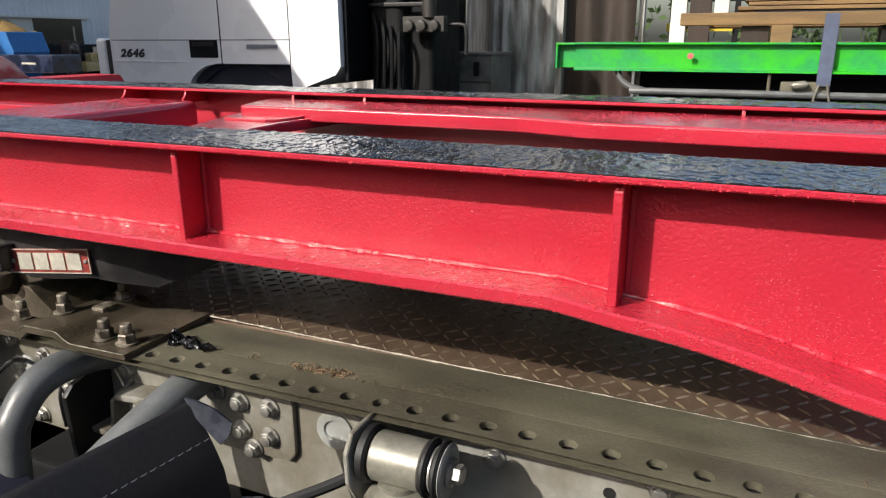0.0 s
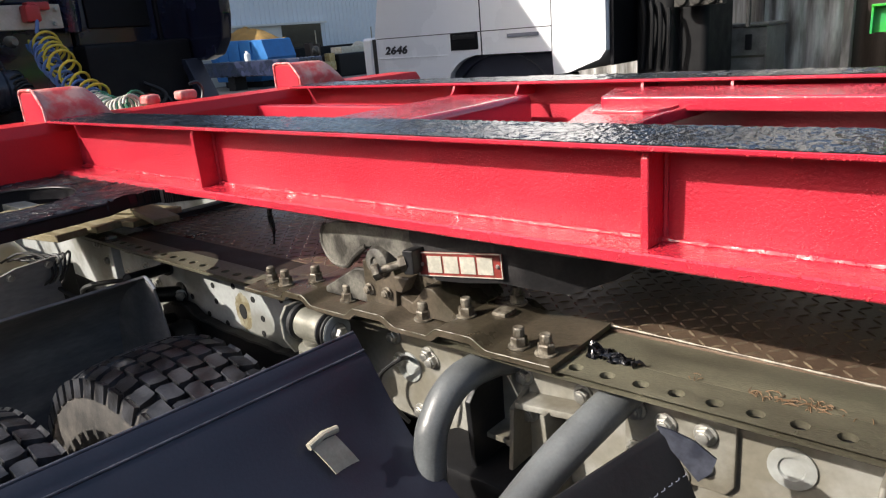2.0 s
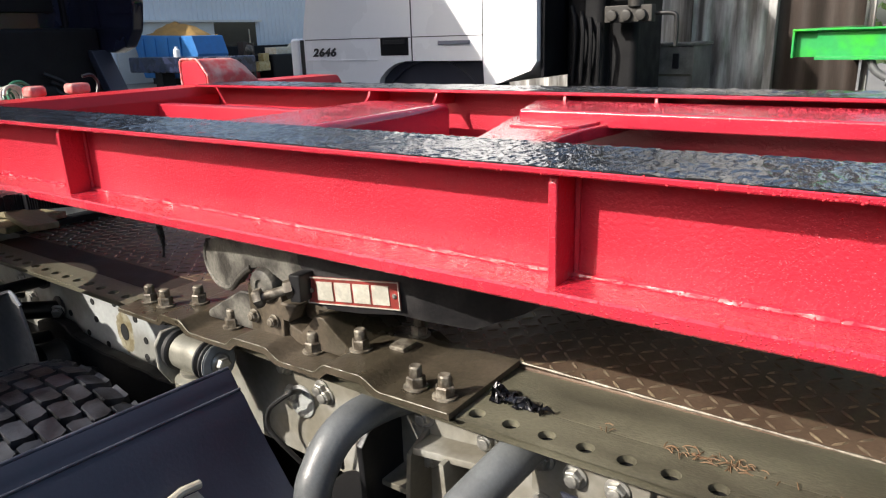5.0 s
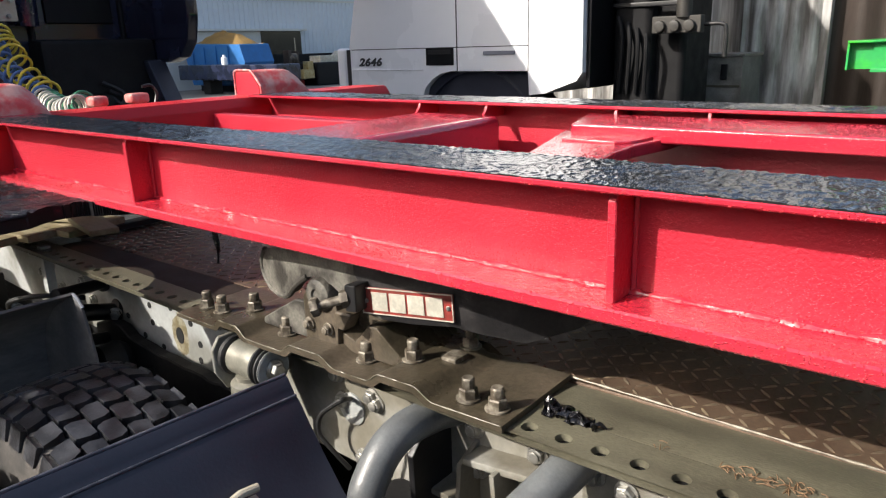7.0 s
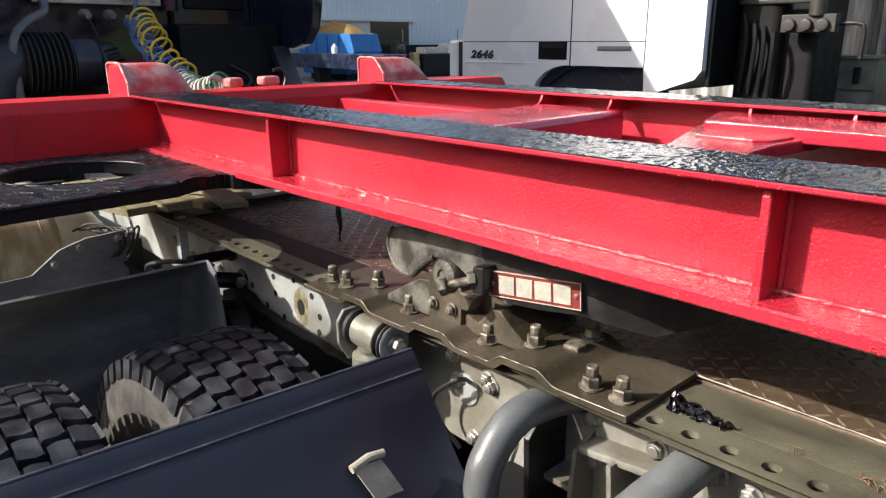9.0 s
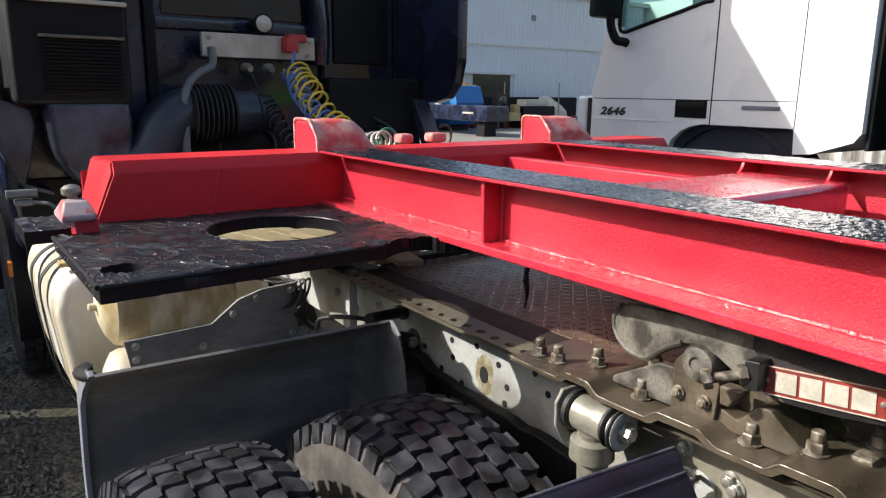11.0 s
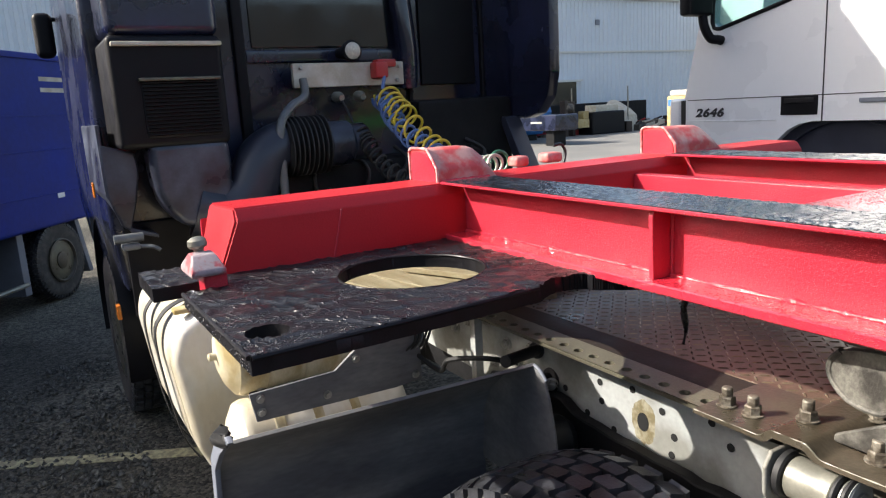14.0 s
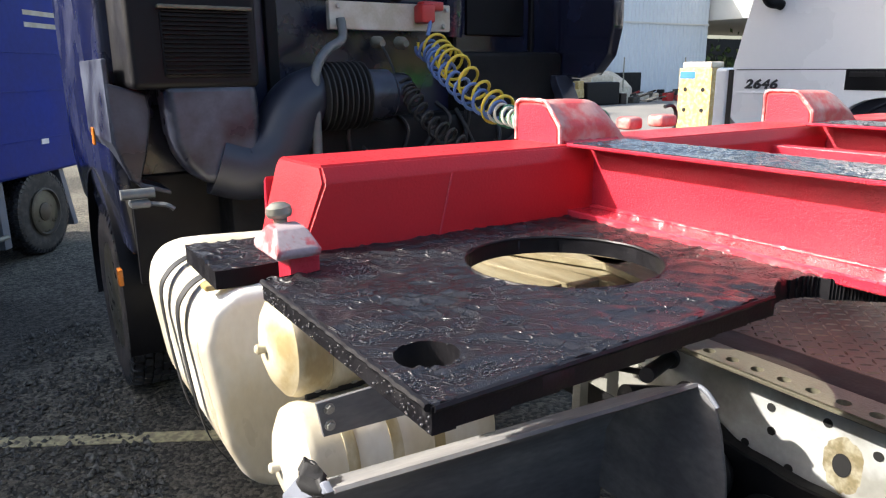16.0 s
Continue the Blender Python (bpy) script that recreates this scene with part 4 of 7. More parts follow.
part("worn_edge", bm, STEEL, mount, "worn bright plate edge")
bm = B()
box(bm, 1.765, 1.80, -0.432, -0.39, 1.022, 1.046, 0.006)
part("stop_block", bm, BOLT, mount)

# fifth wheel coupling
fifth = part("fifth_wheel", prism(B(), [(1.33, -0.46), (1.98, -0.46), (2.06, -0.40), (2.12, -0.25), (2.12, 0.25), (1.98, 0.46), (1.33, 0.46), (1.27, 0.40), (1.27, -0.40)], "z", 1.19, 1.223, 0.006), CAST, tractor, "dark greasy cast fifth wheel coupling")


def wing_y(x):
    """The skirt of the round coupling bulges out beside its pivot."""
    return -0.490 + (0.46 if x < 1.62 else 0.80) * (x - 1.62) ** 2


bm = B()
prof = [(1.296, 1.128), (1.299, 1.150), (1.318, 1.172), (1.36, 1.186), (1.45, 1.198), (1.60, 1.214), (1.80, 1.218), (1.98, 1.216), (2.10, 1.200), (2.06, 1.165), (2.0, 1.130), (1.93, 1.102), (1.86, 1.112), (1.816, 1.120), (1.745, 1.114), (1.681, 1.112), (1.64, 1.117),
        (1.60, 1.132), (1.56, 1.152), (1.52, 1.160), (1.485, 1.152), (1.468, 1.142), (1.438, 1.122), (1.415, 1.101), (1.395, 1.091), (1.365, 1.089), (1.335, 1.093), (1.310, 1.108)]
prism(bm, prof, "y", 0.0, 0.026)
bmesh.ops.triangulate(bm, faces=[f for f in bm.faces if len(f.verts) > 4])
for k in range(1, 10):
    bmesh.ops.bisect_plane(bm, geom=bm.verts[:] + bm.edges[:] + bm.faces[:], plane_co=(1.29 + 0.083 * k, 0, 0), plane_no=(1, 0, 0))
for v in bm.verts:
    v.co.y += wing_y(v.co.x) + 0.002
# faces beyond x 1.66 take the darker cast iron
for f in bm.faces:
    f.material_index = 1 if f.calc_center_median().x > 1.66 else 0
wing = part("side_wing", bm, [CAST, CAST_DK], fifth, "cast side wing with a rounded nose and darker flank", deg=50)
lip = [(x, wing_y(x) + 0.004, z) for x, z in prof[20:] + prof[:3]]
part("wing_lip", tube(B(), smooth_path([p for p in lip if p[0] < 1.66], 4), 0.0065, 8), CAST, wing)
bm = B()
lathe(bm, (1.528, -0.455, 1.128), (0, -1, 0), [(0, 0.034), (0.032, 0.034), (0.040, 0.030), (0.044, 0.022), (0.044, 0.013), (0.040, 0.011), (0.040, 0.001)], 30)
part("trunnion", bm, CAST, fifth, "pale cast trunnion boss")
bm = B()
prism(bm, [(1.329, 1.020), (1.329, 1.034), (1.435, 1.095), (1.474, 1.098), (1.474, 1.020)], "y", -0.474, -0.462, 0.003, 1)
part("rib", bm, CAST, fifth, "pale triangular rib of the pedestal")
bm = B()
prism(bm, [(1.474, 1.020), (1.474, 1.115), (1.495, 1.140), (1.555, 1.140), (1.570, 1.10), (1.565, 1.020)], "y", -0.486, -0.36, 0.006)
prism(bm, [(1.539, 1.020), (1.539, 1.068), (1.575, 1.055), (1.600, 1.047), (1.636, 1.087), (1.657, 1.086), (1.685, 1.062), (1.705, 1.049), (1.728, 1.030), (1.735, 1.020)], "y", -0.475, -0.33, 0.005)
prism(bm, [(1.40, 1.02), (1.47, 1.10), (1.62, 1.10), (1.70, 1.02)], "y", -0.43, -0.28, 0.01)
part("pedestal", bm, STEEL_DK, fifth, "oily pedestal bracket")
bm = B()
prism(bm, [(1.577, 1.108), (1.621, 1.110), (1.598, 1.074), (1.580, 1.075)], "y", -0.500, -0.470, 0.003, 1)
part("lug", bm, STEEL_DK, fifth)
for x, z in ((1.492, 1.062), (1.545, 1.062)):
    part_mesh("bolt", DARK_BOLT, facing((x, -0.487, z), (0, -1, 0), x * 700 % 60), fifth)
p0, p1 = Vector((1.590, -0.545, 1.136)), Vector((1.640, -0.505, 1.153))
bm = B()
cyl(bm, p0, p1, 0.0085, 14)
lathe(bm, p0, p0 - p1, [(0, 0.016), (0.004, 0.0175), (0.013, 0.0175), (0.016, 0.014)], 6)
lathe(bm, p0 + (p1 - p0) * 0.62, p1 - p0, [(0, 0.0165), (0.014, 0.0165)], 6)
part("lock_bolt", bm, BOLT, fifth, "long protruding hexagon bolt")
part("lock_bracket", prism(B(), [(1.628, 1.125), (1.655, 1.128), (1.655, 1.178), (1.628, 1.175)], "y", -0.520, -0.472, 0.004), BLACK, fifth)
NP = Matrix.Translation((1.645, -0.4935, 1.1435)) @ Matrix.Rotation(math.atan2(0.033, 0.178), 4, "Z") @ Matrix.Rotation(-math.atan2(0.0105, 0.178), 4, "Y")


def on_plate(x0, x1, z0, z1, y0, y1, bev=0.0):
    bm = box(B(), x0, x1, y0, y1, z0, z1, bev, 1)
    bmesh.ops.transform(bm, matrix=NP, verts=bm.verts[:])
    return bm


plate2 = part("name_plate", on_plate(0, 0.181, -0.024, 0.0245, -0.0016, 0.0016, 0.0012), PLATE_RED, fifth, "scratched red metal plate with pale block marks")
# four plain pale blocks in place of the maker's mark
for x0 in (0.022, 0.058, 0.094, 0.130):
    part("pale_block", on_plate(x0, x0 + 0.0315, -0.0165, 0.0165, -0.0032, -0.0014), PLATE_PALE, plate2)
for z0, z1, x0, x1 in ((-0.0235, -0.0218, 0.001, 0.180), (0.0222, 0.0239, 0.001, 0.180), (-0.0218, 0.0222, 0.001, 0.0026), (-0.0218, 0.0222, 0.1784, 0.180)):
    part("border_strip", on_plate(x0, x1, z0, z1, -0.0030, -0.0014), PLATE_PALE, plate2)
for x in (0.010, 0.171):
    part_mesh("rivet", SMALL_BOLT, NP @ facing((x, -0.0016, 0.0), (0, -1, 0)) @ Matrix.Scale(0.33, 4), plate2)


# wheels of the two driven axles
def tread_block_ring(bm, R, y0, y1, rows_n, count, h, skew):
    w = (y1 - y0) / rows_n
    for r in range(rows_n):
        edge = r in (0, rows_n - 1)
        for k in range(count):
            a0 = 2 * math.pi * (k + (0.5 if r % 2 else 0)) / count
            da = 2 * math.pi / count * (0.93 if not edge else 0.84)
            pts = []
            for u, v in ((-0.5, -0.42), (-0.12, -0.5), (0.5, -0.42), (0.5, 0.42), (0.12, 0.5), (-0.5, 0.42)):
                y = y0 + (r + 0.5) * w + u * w * 0.96
                a = a0 + (v + skew * u * (1 if r % 2 else -1)) * da
                pts.append((y, a))
            drop = 0.016 if edge else 0.0
            rad = []
            for y, a in pts:
                out = abs((y - (y0 + y1) / 2) / ((y1 - y0) / 2)) ** 4 * 0.014
                rad.append(R - out)
            lo = [bm.verts.new((math.sin(a) * (q - h), y, math.cos(a) * (q - h))) for (y, a), q in zip(pts, rad)]
            cy = sum(p[0] for p in pts) / 6
            ca = sum(p[1] for p in pts) / 6
            hi = [bm.verts.new((math.sin(ca + (a - ca) * 0.88) * q, cy + (y - cy) * 0.88, math.cos(ca + (a - ca) * 0.88) * q)) for (y, a), q in zip(pts, rad)]
            bm.faces.new(hi)
            for i in range(6):
                j = (i + 1) % 6
                bm.faces.new((lo[i], lo[j], hi[j], hi[i]))


def wheel_meshes():
    R, W = 0.525, 0.29
    bm = B()
    tread_block_ring(bm, R, -W / 2 + 0.010, W / 2 - 0.010, 6, 50, 0.022, 0.10)
    for k in range(50):
        for sg in (-1, 1):
            ring = []
            for q, dy in ((0.512, 0.0), (0.470, 0.010)):
                for da in (-0.046, 0.046):
                    a_ = 2 * math.pi * (k + (0.5 if sg > 0 else 0)) / 50 + da * 0.9
                    ring.append((math.sin(a_) * q, sg * (W / 2 - 0.002 + dy), math.cos(a_) * q))
            inner = [(x * 0.985, y - sg * 0.018, z * 0.985) for x, y, z in ring]
            vs = [bm.verts.new(p) for p in ring + inner]
            for f in ((0, 1, 3, 2), (0, 4, 5, 1), (2, 3, 7, 6), (0, 2, 6, 4), (1, 5, 7, 3)):
                bm.faces.new([vs[i] for i in f])
    tread = mesh_of("tread", bm, RUBBER, 30)
    bm = B()
    prof = [(-0.145, 0.30), (-0.158, 0.36), (-0.156, 0.43), (-0.148, 0.47), (-0.140, 0.492), (-0.128, 0.503), (0.128, 0.503), (0.140, 0.492), (0.148, 0.47), (0.156, 0.43), (0.158, 0.36), (0.145, 0.30)]
    lathe(bm, (0, 0, 0), (0, 1, 0), prof, 72)
    wall = mesh_of("tyre", bm, RUBBER_DUST, 60)
    bm = B()
    lathe(bm, (0, 0, 0), (0, 1, 0), [(-0.15, 0.285), (-0.146, 0.297), (-0.05, 0.29), (-0.04, 0.12), (0.02, 0.1), (0.15, 0.2)], 40)
    rim = mesh_of("rim", bm, STEEL, 40)
    return tread, wall, rim


TREAD_ME, TYRE_ME, RIM_ME = wheel_meshes()
AXLE_Z = GROUND + 0.541
for ax in (1.045, 2.42):
    for y in (-0.742, -1.18, 0.742, 1.18):
        t = part_mesh("wheel", TYRE_ME, pose(ax, y, AXLE_Z, 0, 17 * y + ax * 9, 0) @ Matrix.Diagonal((1.03, 1.0, 1.03, 1)), tractor, "worn block-tread truck tyre with a dusty sidewall")
        for nm, me in (("tread", TREAD_ME), ("rim", RIM_ME)):
            o = new(nm, me)
            o.parent = t
    bm = B()
    cyl(bm, (ax, -1.1, AXLE_Z), (ax, 1.1, AXLE_Z), 0.075, 16)
    part("axle", bm, DARK, tractor)

# shock absorbers with their rubber bushes
for x0, y, z in ((1.268, -0.515, 0.952), (2.455, -0.555, 0.968)):
    bm = B()
    lathe(bm, (x0 + 0.02, y, z), (1, 0, 0), [(0, 0.034), (0.003, 0.037), (0.078, 0.037), (0.081, 0.034)], 28)
    cyl(bm, (x0 + 0.055, y, z - 0.03), (x0 + 0.055, y + 0.03, z - 0.45), 0.032, 20)
    lathe(bm, (x0 + 0.055, y, z - 0.035), (0, 0.03, -1), [(0, 0.024), (0.012, 0.044), (0.05, 0.046), (0.055, 0.036)], 24)
    damper = part("shock_absorber", bm, GALV, tractor, "pale metal shock absorber with rubber bush")
    for xo, r, w_, m_ in ((0.002, 0.043, 0.016, BLACK_RUB), (0.101, 0.042, 0.010, BLACK_RUB), (0.111, 0.034, 0.008, ZINC), (0.119, 0.043, 0.010, BLACK_RUB), (0.129, 0.040, 0.005, RAIL_PAINT)):
        bm = B()
        lathe(bm, (x0 + xo, y, z), (1, 0, 0), [(0, r * 0.9), (0.003, r), (w_ - 0.003, r), (w_, r * 0.9)], 26)
        part("bush_ring", bm, m_, damper)
    bm = B()
    lathe(bm, (x0 + 0.134, y, z), (1, 0, 0), [(0, 0.021), (0.005, 0.022), (0.008, 0.018)], 20)
    lathe(bm, (x0 + 0.14, y, z), (1, 0, 0), [(0, 0.015), (0.013, 0.015), (0.015, 0.012)], 6)
    part("pin_nut", bm, ZINC, damper)
    bm = B()
    prism(bm, [(y - 0.048, z + 0.02), (y - 0.03, z + 0.046), (y + 0.03, z + 0.046), (y + 0.17, z + 0.03), (y + 0.17, z - 0.05), (y - 0.02, z - 0.075), (y - 0.046, z - 0.03)], "x", x0 - 0.010, x0 - 0.002, 0.002, 1)
    part("lug", bm, DUSTY_GREY, damper)

# grey support tubes of the mudguards
for pts, r in (([(1.79, -0.40, 0.940), (1.778, -0.47, 0.952), (1.768, -0.55, 0.948), (1.762, -0.605, 0.905), (1.762, -0.635, 0.82), (1.762, -0.64, 0.5)], 0.0305),
               ([(2.065, -0.41, 0.975), (2.038, -0.52, 0.940), (2.0, -0.63, 0.880), (1.975, -0.80, 0.80), (1.96, -1.0, 0.72)], 0.032)):
    bm = B()
    tube(bm, smooth_path(pts, 10), r, 20)
    part("support_tube", bm, PIPE, tractor, "grey painted support tube")
# leaf spring packs and driveline under the chassis
for side in (-1, 1):
    for k in range(5):
        hl = 1.15 - 0.14 * k
        pts = [(1.745 - hl + 2 * hl * i / 24, 0.66 - 0.022 * k - 0.10 * (1 - ((i - 12) / 12) ** 2)) for i in range(25)]
        bm = sheet(B(), [[(x, side * 0.43, z), (x, side * 0.51, z)] for x, z in pts], 0.018)
        part("spring_leaf", bm, DARK, tractor, "black leaf spring")
part("spring_seat", box(B(), 1.62, 1.87, -0.54, -0.40, 0.42, 0.74, 0.02), DARK, tractor, "black spring seat")
bm = lathe(B(), (0.2, 0, 0.55), (1, 0, -0.08), [(0, 0.06), (0.55, 0.06), (0.6, 0.16), (0.8, 0.22), (1.05, 0.2), (1.2, 0.1), (2.0, 0.1), (2.2, 0.2), (2.4, 0.2), (2.5, 0.1)], 20)
part("driveline", bm, DARK, tractor, "dark driveline under the chassis")
for side in (-1, 1):
    part("equaliser_beam", prism(B(), [(0.55, 0.40), (1.07, 0.20), (1.5, 0.26), (2.0, 0.26), (2.42, 0.20), (2.95, 0.40), (2.95, 0.50), (1.75, 0.56), (0.55, 0.52)], "y", side * 0.47 - 0.09, side * 0.47 + 0.09, 0.02), DARK, tractor, "dark suspension beam beside the rail")
# dark sheet added so sunlit asphalt stays hidden behind the wheel space
part("ground_mask_sheet", sheet(B(), [[(0.30 + 0.13 * i, y, 0.46 - 0.03 * math.sin(i)) for i in range(7)] for y in (-0.86, -0.60, -0.372)], 0.008), DARK, tractor, "added dark sheet hiding lit ground in the wheel space")
for x in (0.56, 2.85):
    prf = []
    for k in range(5):
        prf += [(k * 0.07, 0.085), (k * 0.07 + 0.02, 0.105), (k * 0.07 + 0.05, 0.105), (k * 0.07 + 0.068, 0.085)]
    part("air_bellows", lathe(B(), (x, -0.485, 0.30), (0, 0, 1), prf, 26), BLACK_RUB, tractor, "black ribbed rubber air bellows")
part("under_tray", box(B(), -1.5, 4.6, -0.30, 0.30, 0.62, 0.70, 0.01), DARK, tractor, "dark cross bracing between the rails")
for side in (-1, 1):
    for x in (0.78, 2.14):
        part("brake_drum", lathe(B(), (x + (0.29 if x < 1 else 0.28), side * 0.36, AXLE_Z), (0, side, 0), [(0, 0.10), (0.02, 0.235), (0.20, 0.235), (0.22, 0.15)], 28), DARK, tractor, "dark brake drum")
        part("brake_chamber", lathe(B(), (x, side * 0.52, 0.55), (-1, 0, 0.3), [(0, 0.05), (0.03, 0.085), (0.10, 0.085), (0.13, 0.06), (0.2, 0.06), (0.22, 0.03)], 20), DARK, tractor, "black brake chamber")
# small wires and hoses by the rail
for pts, r in (([(1.50, -0.405, 0.868), (1.515, -0.44, 0.885), (1.49, -0.45, 0.867), (1.453, -0.45, 0.832), (1.446, -0.45, 0.791), (1.471, -0.44, 0.755), (1.50, -0.42, 0.71)], 0.0052),
               ([(1.61, -0.40, 0.85), (1.63, -0.43, 0.82), (1.62, -0.42, 0.74)], 0.004),
               ([(2.47, -0.50, 0.93), (2.40, -0.56, 0.90), (2.30, -0.62, 0.86), (2.20, -0.60, 0.78), (2.15, -0.55, 0.68)], 0.009),
               ([(0.33, -0.40, 0.85), (0.30, -0.50, 0.88), (0.20, -0.56, 0.86), (0.12, -0.55, 0.80), (0.02, -0.6, 0.86)], 0.008)):
    bm = B()
    tube(bm, smooth_path(pts, 8), r, 8)
    part("cable", bm, BLACK_RUB, tractor)


# mudguards
def guard(name, rows, thick, material, label, deg=50):
    bm = B()
    sheet(bm, rows, thick)
    return part(name, bm, material, tractor, label, deg=deg)


def skew_rows(profile, y0, y1, n, dx, dz, lift=0.0):
    """Sweeps an x-z profile from y0 to y1, slipping by dx and dz on the way."""
    out = []
    for i in range(n + 1):
        t = i / n
        out.append([(x + dx * t, y0 + (y1 - y0) * t, z + dz * t) for x, z in profile])
    return out


prof = [(1.588, 1.034), (1.593, 1.042), (1.600, 1.040), (1.611, 1.022), (1.616, 1.012), (1.627, 1.003), (1.646, 0.972), (1.676, 0.926), (1.718, 0.868), (1.776, 0.812), (1.85, 0.755), (1.92, 0.70), (1.96, 0.62)]
rear_guard = guard("mudguard", skew_rows(prof, -0.635, -1.27, 12, -0.085, -0.02), 0.006, NAVY_PL, "navy plastic rear mudguard with a folded lip")
# paler beads paint in the light line along rim and crease
for x_, z_, r_ in ((1.594, 1.042, 0.0032), (1.619, 1.0115, 0.0026)):
    bm = tube(B(), [(x_ - 0.085 * k / 20, -0.635 - 0.635 * k / 20, z_ - 0.02 * k / 20) for k in range(21)], r_, 8)
    part("bead", bm, NAVY_EDGE, rear_guard, "paler bead drawing the light line of the fold")
bm = B()
sheet(bm, [[(1.676 + dx_, -0.772 - dy_ + dx_ * 0.5, 0.922 + dz_ + 0.004 * math.sin(40 * dy_)) for dx_, dz_ in ((0.0, 0.0), (0.012, -0.016), (0.026, -0.036), (0.034, -0.048))] for dy_ in (0.0, 0.018, 0.036, 0.052)], 0.003)
tube(bm, [(1.674, -0.766, 0.930), (1.673, -0.795, 0.934), (1.673, -0.828, 0.927)], 0.007, 10)
part("clip", bm, CLIP, rear_guard, "pale yellowed clip")
prof = [(0.604, 0.957), (0.598, 0.962), (0.588, 0.958), (0.56, 0.945), (0.548, 0.936), (0.47, 0.90), (0.40, 0.84), (0.36, 0.76), (0.345, 0.62), (0.345, 0.45), (0.36, 0.25)]
front_guard = guard("mudguard", skew_rows([(x - 0.0046, z - 0.0006) for x, z in prof], -0.54, -1.285, 14, -0.0754, -0.0154), 0.007, GUARD_DUST, "dusty dark plastic mudguard in front of the wheels")
bm = B()
prism(bm, [(0.52, 0.942), (0.50, 0.950), (0.38, 0.895), (0.30, 0.82), (0.265, 0.62), (0.27, 0.3), (0.30, 0.3), (0.30, 0.62), (0.335, 0.80), (0.41, 0.87)], "y", -1.298, -1.284, 0.003)
part("side_lip", bm, GREY_PL, front_guard, "scuffed grey side lip")
bm = lathe(B(), (0.50, -1.30, 0.935), (-1, 0.15, -0.1), [(0, 0.004), (0.01, 0.012), (0.03, 0.018), (0.05, 0.019), (0.08, 0.016), (0.11, 0.010), (0.13, 0.003)], 30)
for v in bm.verts:
    v.co += Vector((fbm(v.co.x * 40, v.co.y * 40, 1), fbm(v.co.x * 40, v.co.y * 40, v.co.z * 40), fbm(v.co.z * 40, v.co.y * 40, 3))) * 0.017
part("torn_tape", bm, BLACK_RUB, front_guard, "crumpled black tape on the corner")
bm = B()
prism(bm, [(0.597, 0.953), (0.618, 0.946), (0.640, 0.930), (0.658, 0.88), (0.676, 0.80), (0.70, 0.60), (0.342, 0.60), (0.357, 0.755), (0.397, 0.835), (0.467, 0.895), (0.55, 0.935)], "y", -0.546, -0.538, 0.003)
part("end_panel", bm, GUARD_DUST, front_guard, "dusty dark end panel of the mudguard")
part("end_bead", tube(B(), smooth_path([(0.597, -0.541, 0.957), (0.620, -0.541, 0.949), (0.644, -0.541, 0.928)], 6), 0.0045, 8), GREY_PL, front_guard, "scuffed pale end bead")
prof = [(2.188, 1.026), (2.194, 1.030), (2.203, 1.024), (2.225, 0.985), (2.235, 0.965), (2.25, 0.93), (2.262, 0.86), (2.265, 0.76), (2.262, 0.6)]
flap = guard("mud_flap", skew_rows(prof, -0.628, -1.27, 12, -0.19, -0.06), 0.006, BLACK_RUB, "black mud flap with a stitched seam")
bm = B()
for k in range(46):
    t = k / 46
    y = -0.635 - t * 0.62
    x = 2.231 - 0.19 * (y + 0.628) / -0.642
    z = 0.981 - 0.06 * (y + 0.628) / -0.642
    tube(bm, [(x + 0.004, y, z), (x + 0.006, y - 0.005, z + 0.0005), (x + 0.004, y - 0.010, z)], 0.0008, 5)
part("stitching", bm, GREY_PL, flap, "pale stitches")
bm = B()
sheet(bm, [[(2.190, -0.632, 1.036), (2.213, -0.630, 1.034), (2.240, -0.627, 1.026), (2.268, -0.622, 1.006)], [(2.197, -0.633, 1.026), (2.219, -0.631, 1.012), (2.243, -0.628, 0.998), (2.262, -0.624, 0.984)], [(2.206, -0.634, 1.012), (2.228, -0.632, 0.990), (2.238, -0.630, 0.978), (2.246, -0.626, 0.966)]], 0.004)
part("fold", bm, NAVY_EDGE, flap, "worn grey fold")

# air tanks and fuel tank
for (xc, zc, r, ya, yb) in ((-0.23, 0.89, 0.140, -1.145, -0.70), (-0.12, 0.62, 0.145, -1.165, -0.58)):
    bm = B()
    L_ = yb - ya
    lathe(bm, (xc, ya, zc), (0, 1, 0), [(-0.005, 0.012), (-0.002, 0.06), (0.012, 0.10), (0.035, r * 0.95), (0.055, r), (L_ - 0.055, r), (L_ - 0.03, r * 0.94), (L_, 0.05)], 40)
    lathe(bm, (xc, ya - 0.03, zc), (0, 1, 0), [(0, 0.008), (0.004, 0.013), (0.02, 0.013), (0.03, 0.017)], 12)
    at = part("air_tank", bm, TANK_DIRTY if zc > 0.8 else TANK, tractor, "stained cream cylindrical air tank" if zc > 0.8 else "cream white cylindrical air tank")
    for k in range(3):
        bm = B()
        lathe(bm, (xc, ya + 0.12 + 0.12 * k, zc), (0, 1, 0), [(0, r), (0.0, r + 0.003), (0.03, r + 0.003), (0.03, r)], 40)
        part("band", bm, TANK_DIRTY, at)
bm = B()
box(bm, -0.16, -0.145, -1.08, -0.45, 0.72, 0.86, 0.004)
br = part("tank_bracket", bm, BLACK, tractor, "black steel tank bracket")
for y in (-1.05, -0.95):
    part_mesh("bolt", SMALL_BOLT, facing((-0.144, y, 0.79), (1, 0, 0)), br)
bm = B()
